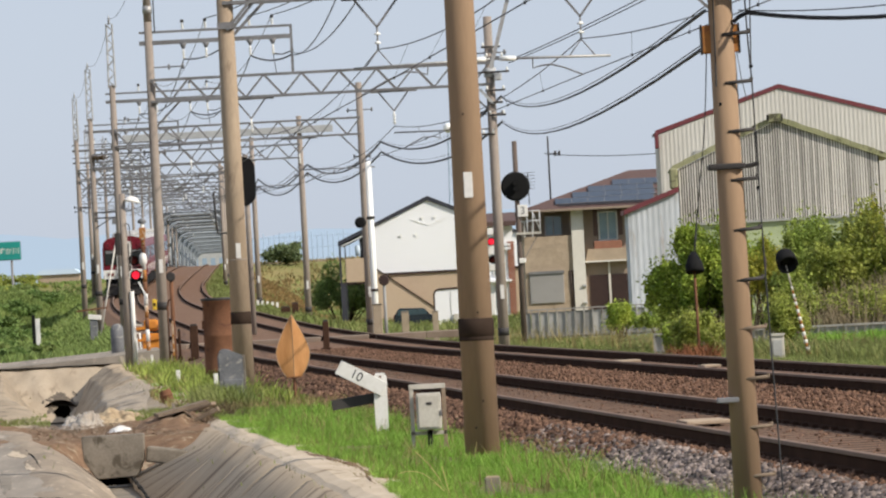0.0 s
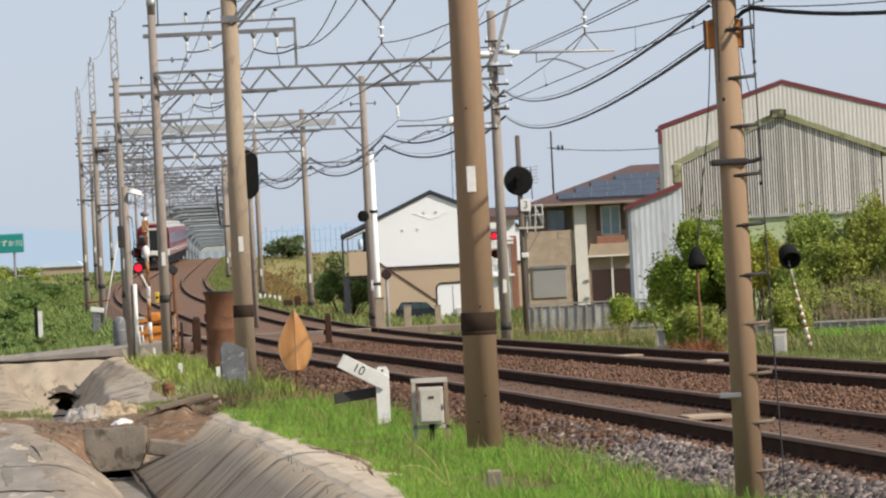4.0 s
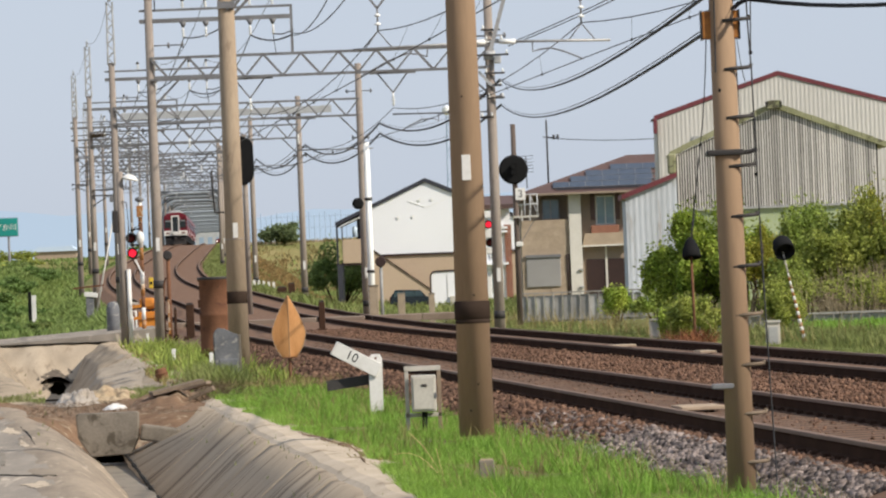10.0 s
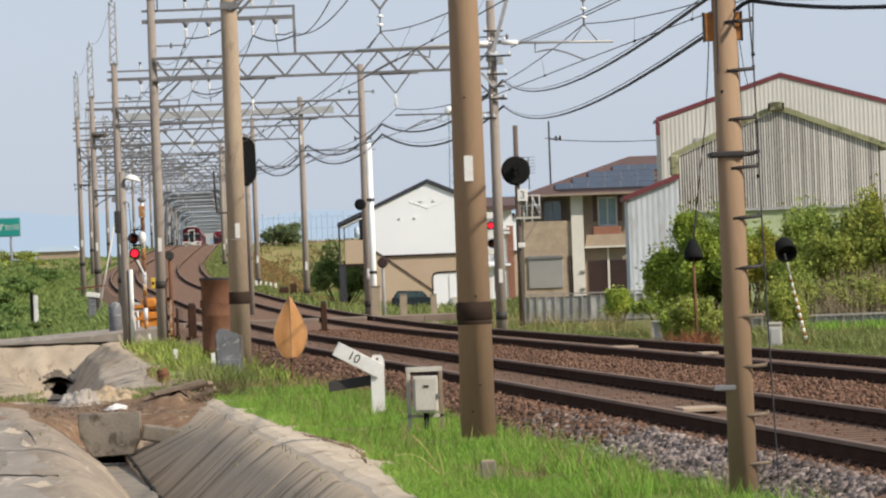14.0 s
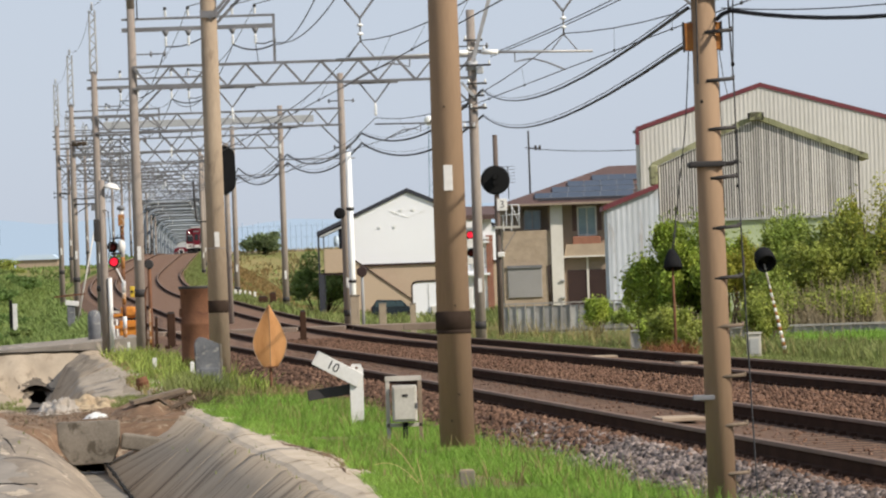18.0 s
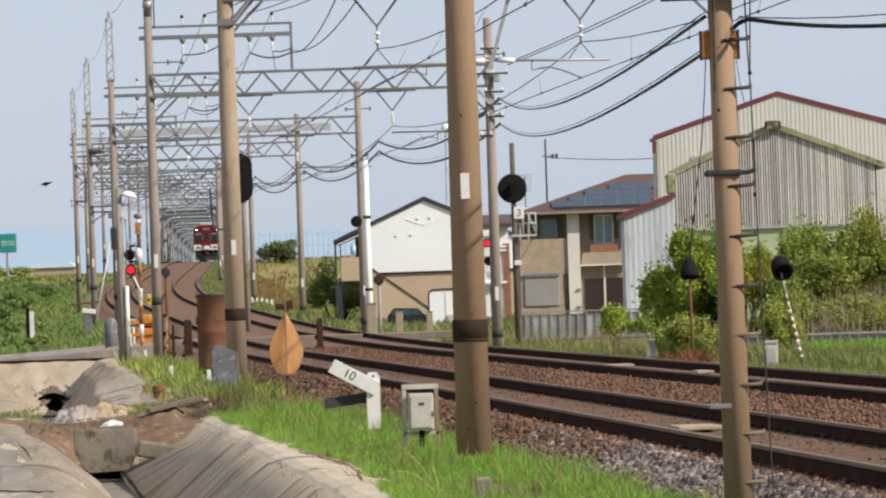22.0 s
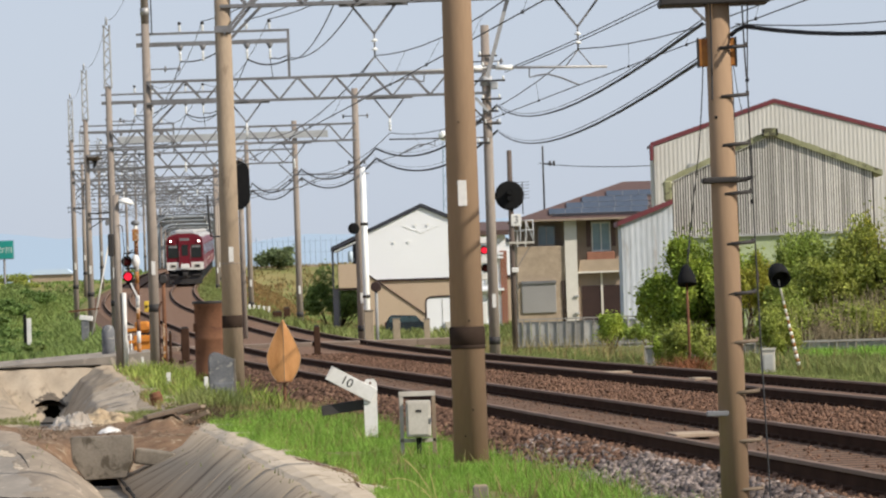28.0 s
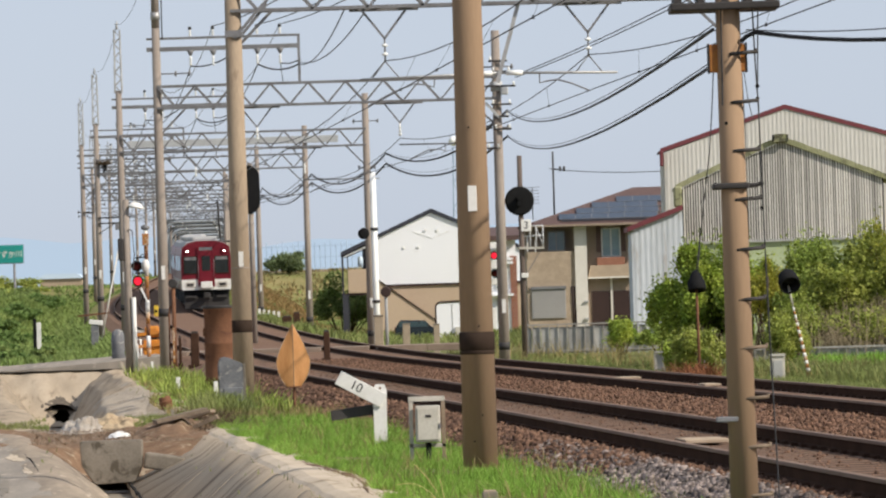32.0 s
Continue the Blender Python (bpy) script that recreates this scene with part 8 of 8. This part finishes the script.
grow("root_tangle", s, y, 0.2, 0.012, M["bark"], 19, "dark tangle of roots and dead stalks by the ditch", lean=1.1)
s, y = rng.normal(-3.35, 0.2, 1500), rng.uniform(85, 92, 1500)
grow("stone_weeds", s, y, 0.3, 0.025, M["grass_dull"], 20, "dark green weeds round the marker stone")
s, y = rng.uniform(-4.6, -4.15, 26), rng.uniform(42, 72, 26)
grow("bank_tufts", s, y, 0.04, 0.014, M["grass_dull"], 28, "tiny weeds rooted in the concrete bank", z=(s + 4.16) / 0.84 * 0.8 + 0.02)
s, y = rng.uniform(-3.7, -3.4, 1200), rng.uniform(42, 74, 1200)
grow("edge_moss", s, y, 0.03, 0.008, M["dry_grass"], 29, "flat dry grass creeping over the concrete edge", lean=1.5, z=0.05)
def bare_strip():
    """Bare brown soil between the verge grass and the bank's edge."""
    def spot(u, v):
        y = 47 + 11 * v
        mid = float(np.interp(y, (47, 51, 54, 58), (-3.7, -3.52, -3.6, -3.74)))
        s = mid + (u - 0.5) * 0.22 * max(0.0, math.sin(3.14159 * v)) ** 0.5 + 0.05 * noise.noise((y * 0.9, 0.0, 3.0))
        return (line_x(y) + s, y, 0.07 + 0.02 * noise.noise((s * 9, y * 1.5, 1.0)) - 0.05 * abs(u - 0.5) * 2)
    tagged(part("bare_soil", grid_mesh(8, 40, spot), M["soil"]), "bare brown soil along the concrete edge", "soil", kind="structure")


bare_strip()
stalks = bmesh.new()
for tip, bend, r in (((-0.27, 0.1, 0.4), 0.05, 0.0032), ((-0.07, 0.05, 0.28), -0.02, 0.0028), ((-0.4, 0.2, 0.24), 0.1, 0.0026), ((-0.15, -0.1, 0.16), 0.03, 0.002)):
    p, q = Vector((0, 0, 0)), Vector(tip)
    tube(stalks, [p.lerp(q, k / 6) + Vector((0, 0, bend * math.sin(k / 6 * 3.1416))) for k in range(7)], r, 5)
stalks = part("dead_stalks", stalks, M["straw"])
stalks.location = (-0.02, 43.03, 0.0)
tagged(stalks, "bent straw coloured stalks in the verge grass", "stalks")
s, y = rng.normal(0.0, 0.16, 260) + 1.93 - line_x(44.27), rng.normal(44.4, 0.7, 260)
grow("leafy_tuft", s, y, 0.1, 0.03, M["grass_dull"], 33, "dark green leafy tuft at the edge of the ballast", lean=0.7)
# ditch edges
s = np.concatenate([rng.uniform(-4.1, -3.7, 90), rng.uniform(-6.3, -6.1, 12)])
y = rng.uniform(40, 120, len(s))
grow("ditch_weeds", s, y, 0.06, 0.012, M["grass_dull"], 15, "small weeds in the cracks of the ditch")


def weeds_on_slope(name, n, s0, s1, y0, y1, h, w, mat, seed, label, keep=-0.4):
    r = np.random.default_rng(seed)
    s, y = patchy(r, n, s0, s1, y0, y1, 1.0, keep, 0.25, seed)
    z = np.array([ground_height(a, b) for a, b in zip(s, y)])
    grow(name, s, y, h, w, mat, seed, label, z=z)


weeds_on_slope("slope_weeds", 34000, -17, -2.1, 183, 300, 0.3, 0.09, M["leaves_light_green"], 21, "lush green weeds on the slope beside the line")
weeds_on_slope("slope_grass", 60000, -50, -5, 230, 520, 0.42, 0.14, M["leaves_light_green"], 22, "dull green grass on the slope", -0.1)
r = np.random.default_rng(71)
s, y = patchy(r, 16000, GAP + 1.05, GAP + 2.4, 235, 620, 1.0, -0.5, 0.25, 71)
grow("track_edge_grass", s, y, 0.3, 0.1, M["grass_dull"], 71, "green grass creeping up to the far track on the curve", z=np.array([rail_z(v) - 0.3 for v in y]))
weeds_on_slope("bank_grass", 24000, GAP + 1.7, 22, 200, 480, 0.36, 0.12, M["grass_dull"], 23, "dull green and straw grass on the bank", -0.1)
weeds_on_slope("bank_dry_grass", 14000, GAP + 2.2, 30, 300, 700, 0.36, 0.14, M["dry_grass"], 24, "dry straw grass on the bank", 0.0)
weeds_on_slope("embankment_grass", 42000, -18, -2.3, 215, 640, 0.3, 0.12, M["leaves_light_green"], 27, "green grass on the side of the railway bank", -0.6)
weeds_on_slope("levee_grass", 26000, -60, -4, 620, 682, 0.35, 0.24, M["leaves_light_green"], 25, "dull green grass on the levee", -0.3)
weeds_on_slope("levee_dry_grass", 16000, GAP + 5, 50, 570, 680, 0.38, 0.25, M["dry_grass"], 26, "dry straw grass on the levee", -0.1)
weeds_on_slope("bank_rust_grass", 12000, GAP + 3, GAP + 10, 400, 660, 0.4, 0.16, M["rust_grass"], 30, "reddish brown dry grass on the bank", -0.15)
weeds_on_slope("bank_green_grass", 14000, GAP + 9, 40, 420, 660, 0.45, 0.2, M["leaves_light_green"], 31, "fresh green grass low on the bank", -0.1)
rnd = random.Random(19)
clumps = [(-8.6, 190, 0.9, 0.55), (-6.6, 193, 0.8, 0.5), (-10.5, 196, 1.1, 0.7), (-5.2, 203, 0.7, 0.45), (-9.2, 207, 1.2, 0.6), (-12.5, 210, 1.4, 0.75), (-7.0, 217, 1.0, 0.55), (-10.5, 228, 1.5, 0.7), (-7.5, 240, 1.3, 0.6), (-13.5, 240, 1.8, 0.8), (-9.5, 262, 1.7, 0.7), (-6.6, 280, 1.4, 0.6), (-10, 300, 2.0, 0.8), (-7.5, 322, 1.8, 0.8), (-5.5, 335, 1.2, 0.7), (-10, 340, 2.2, 0.9), (-4.8, 300, 1.0, 0.5), (-9, 400, 2.6, 1.0), (-15, 440, 3.5, 1.3), (-22, 480, 4.5, 1.6), (-11, 500, 3.0, 1.1), (-17, 560, 4.0, 1.5), (-30, 560, 5.0, 1.6), (-26, 640, 6, 1.6)]
for i, (sx, y, r, h) in enumerate(clumps):
    leafy("weed_clump", (line_x(y) + sx, y, ground_height(sx, y) + 0.15), (r, r * 1.3, h), 2600, 0.13 + y * 0.0003, (M["leaves_light_green"], M["leaves_weed"], M["leaves_weed"])[i % 3], 40 + i, "clump of lush green weeds on the slope", "weeds", "weed clumps", 14)


# ---- ballast stones ----
STONE = ([(-0.5, -0.4, -0.3), (0.5, -0.45, -0.3), (0.45, 0.5, -0.3), (-0.4, 0.45, -0.3), (-0.25, -0.3, 0.42), (0.3, -0.2, 0.5), (0.2, 0.3, 0.36), (-0.3, 0.2, 0.3)],
         [(3, 2, 1, 0), (4, 5, 6, 7), (0, 1, 5, 4), (1, 2, 6, 5), (2, 3, 7, 6), (3, 0, 4, 7)])


def bed_height(s):
    """The ballast's surface over the rails' level at a side of the near track."""
    return float(np.interp(s, [-1.95, -1.2, GAP + 1.2, GAP + 1.8], [-0.42, -0.165, -0.165, -0.42]))


def stones(name, n, s0, s1, y0, y1, size, material, seed, label, near=1.2, lift=0.0):
    r = np.random.default_rng(seed)
    s = r.uniform(s0, s1, n)
    y = y0 + (y1 - y0) * r.random(n) ** near
    pos = np.stack([[line_x(v) for v in y] + s, y, [rail_z(b) + bed_height(a) + lift for a, b in zip(s, y)]], 1)
    pos[:, 2] += r.normal(0, 0.012, n)
    m = poses(pos, rotations(r, n), size * (0.6 + 0.8 * r.random(n)))
    v, f = scatter(*STONE, m)
    tagged(mesh_object(name, v, f, material), label, "ballast", kind="stuff")


stones("ballast", 20000, -1.95, -1.08, 35, 57, 0.052, M["stone"], 1, "grey and brown broken ballast stones")
stones("rail_ballast", 7000, -1.2, -0.83, 35, 75, 0.045, M["stone_brown"], 7, "rusty brown ballast stones beside the rail")
stones("brown_ballast", 9000, -1.95, -1.0, 49, 75, 0.055, M["stone_brown"], 8, "brown and grey ballast stones beside the verge", near=1.0, lift=0.01)
stones("far_ballast", 8000, -1.95, -0.9, 70, 130, 0.08, M["stone_brown"], 2, "brown broken ballast stones")
stones("middle_ballast", 30000, 0.95, GAP - 0.95, 44, 155, 0.036, M["stone_brown"], 3, "brown ballast stones between the tracks", lift=0.015)
stones("track_ballast", 14000, -0.66, 0.66, 40, 145, 0.026, M["stone_brown"], 4, "brown ballast stones between the rails")
stones("outer_ballast", 4000, GAP + 0.9, GAP + 1.7, 75, 150, 0.08, M["stone_brown"], 6, "brown ballast stones beyond the far track")


# ---- sleepers ----
def lay_sleepers(track, offset, y0, count):
    bm = bmesh.new()
    box(bm, (0, 0, -0.204), (2.4, 0.22, 0.12))
    for r in (-0.75, 0.75):
        for s in (-1, 1):
            box(bm, (r + 0.1 * s, 0, -0.125), (0.05, 0.09, 0.03), index=1)
    src = part("sleeper", bm, (M["sleeper"], M["rail_side"]), track)
    src.matrix_basis = pose(*on_line(offset, y0), rz=4.5)
    for k in range(1, count):
        y = y0 + 0.62 * k
        shared("sleeper", src.data, track, pose(*on_line(offset, y), rz=4.5))


lay_sleepers(track_a, 0.0, 34.0, 150)
lay_sleepers(track_b, GAP, 60.0, 150)


# ---- what moves ----
def motions():
    times = [i * 0.5 for i in range(65)]
    for i, one in enumerate(train_out):
        walk(one, [(t, along(0.0, float(np.interp(t, (0, 9, 12, 14, 17, 32), (351, 610, 722, 825, 980, 1780))) + 20.2 * i)) for t in times])
    knots = ((0, 1430), (5, 1235), (10, 1050), (14, 900), (17, 780), (19, 695), (20, 657), (21, 620), (23, 552), (25, 488), (28, 406), (30, 357), (32, 302))
    ts, ys = [k[0] for k in knots], [k[1] for k in knots]
    for i, one in enumerate(train_in):
        walk(one, [(t, along(GAP, float(np.interp(t, ts, ys)) + 20.2 * i)) for t in times])

    # the crow flies in, flaps and settles on the beam with its wings folded
    flight = ((0, -109.0, 6.4), (20, -25.2, 6.45), (21.6, -18.35, 6.59), (22.0, -16.65, 6.87), (22.2, -16.05, 7.16), (22.4, -15.3, 7.57), (22.6, -14.85, 7.98), (22.8, -14.5, 8.15), (23.0, -14.38, 8.145), (32, -14.38, 8.145))
    ts, xs, zs = zip(*flight)
    steps = [0, 10, 20, 21, 21.4] + [21.5 + 0.1 * k for k in range(14)] + [23.0, 23.2, 23.4, 28, 32]
    walk(bird, [(t, pose(float(np.interp(t, ts, xs)), 240.85, float(np.interp(t, ts, zs)), 0, -float(np.interp(t, (22.4, 22.8, 23.2), (8, 35, 48))), float(np.interp(t, (22.5, 23.2), (0, 30))))) for t in steps])
    for wing, side in bird_wings:
        rows = []
        for t in steps:
            fold = float(np.interp(t, (22.85, 23.2), (0, 1)))
            flap = 38 * math.sin((t - 22.0) * 14.5) if 21.4 < t < 22.95 else 8
            rows.append((t, pose(0.02, 0.05 * side, 0.03) @ pose(0, 0, 0, 0, 0, 82 * fold * side) @ pose(0, 0, 0, (flap * (1 - fold) - 30 * fold) * side, 0, 0)))
        walk(wing, rows)


motions()
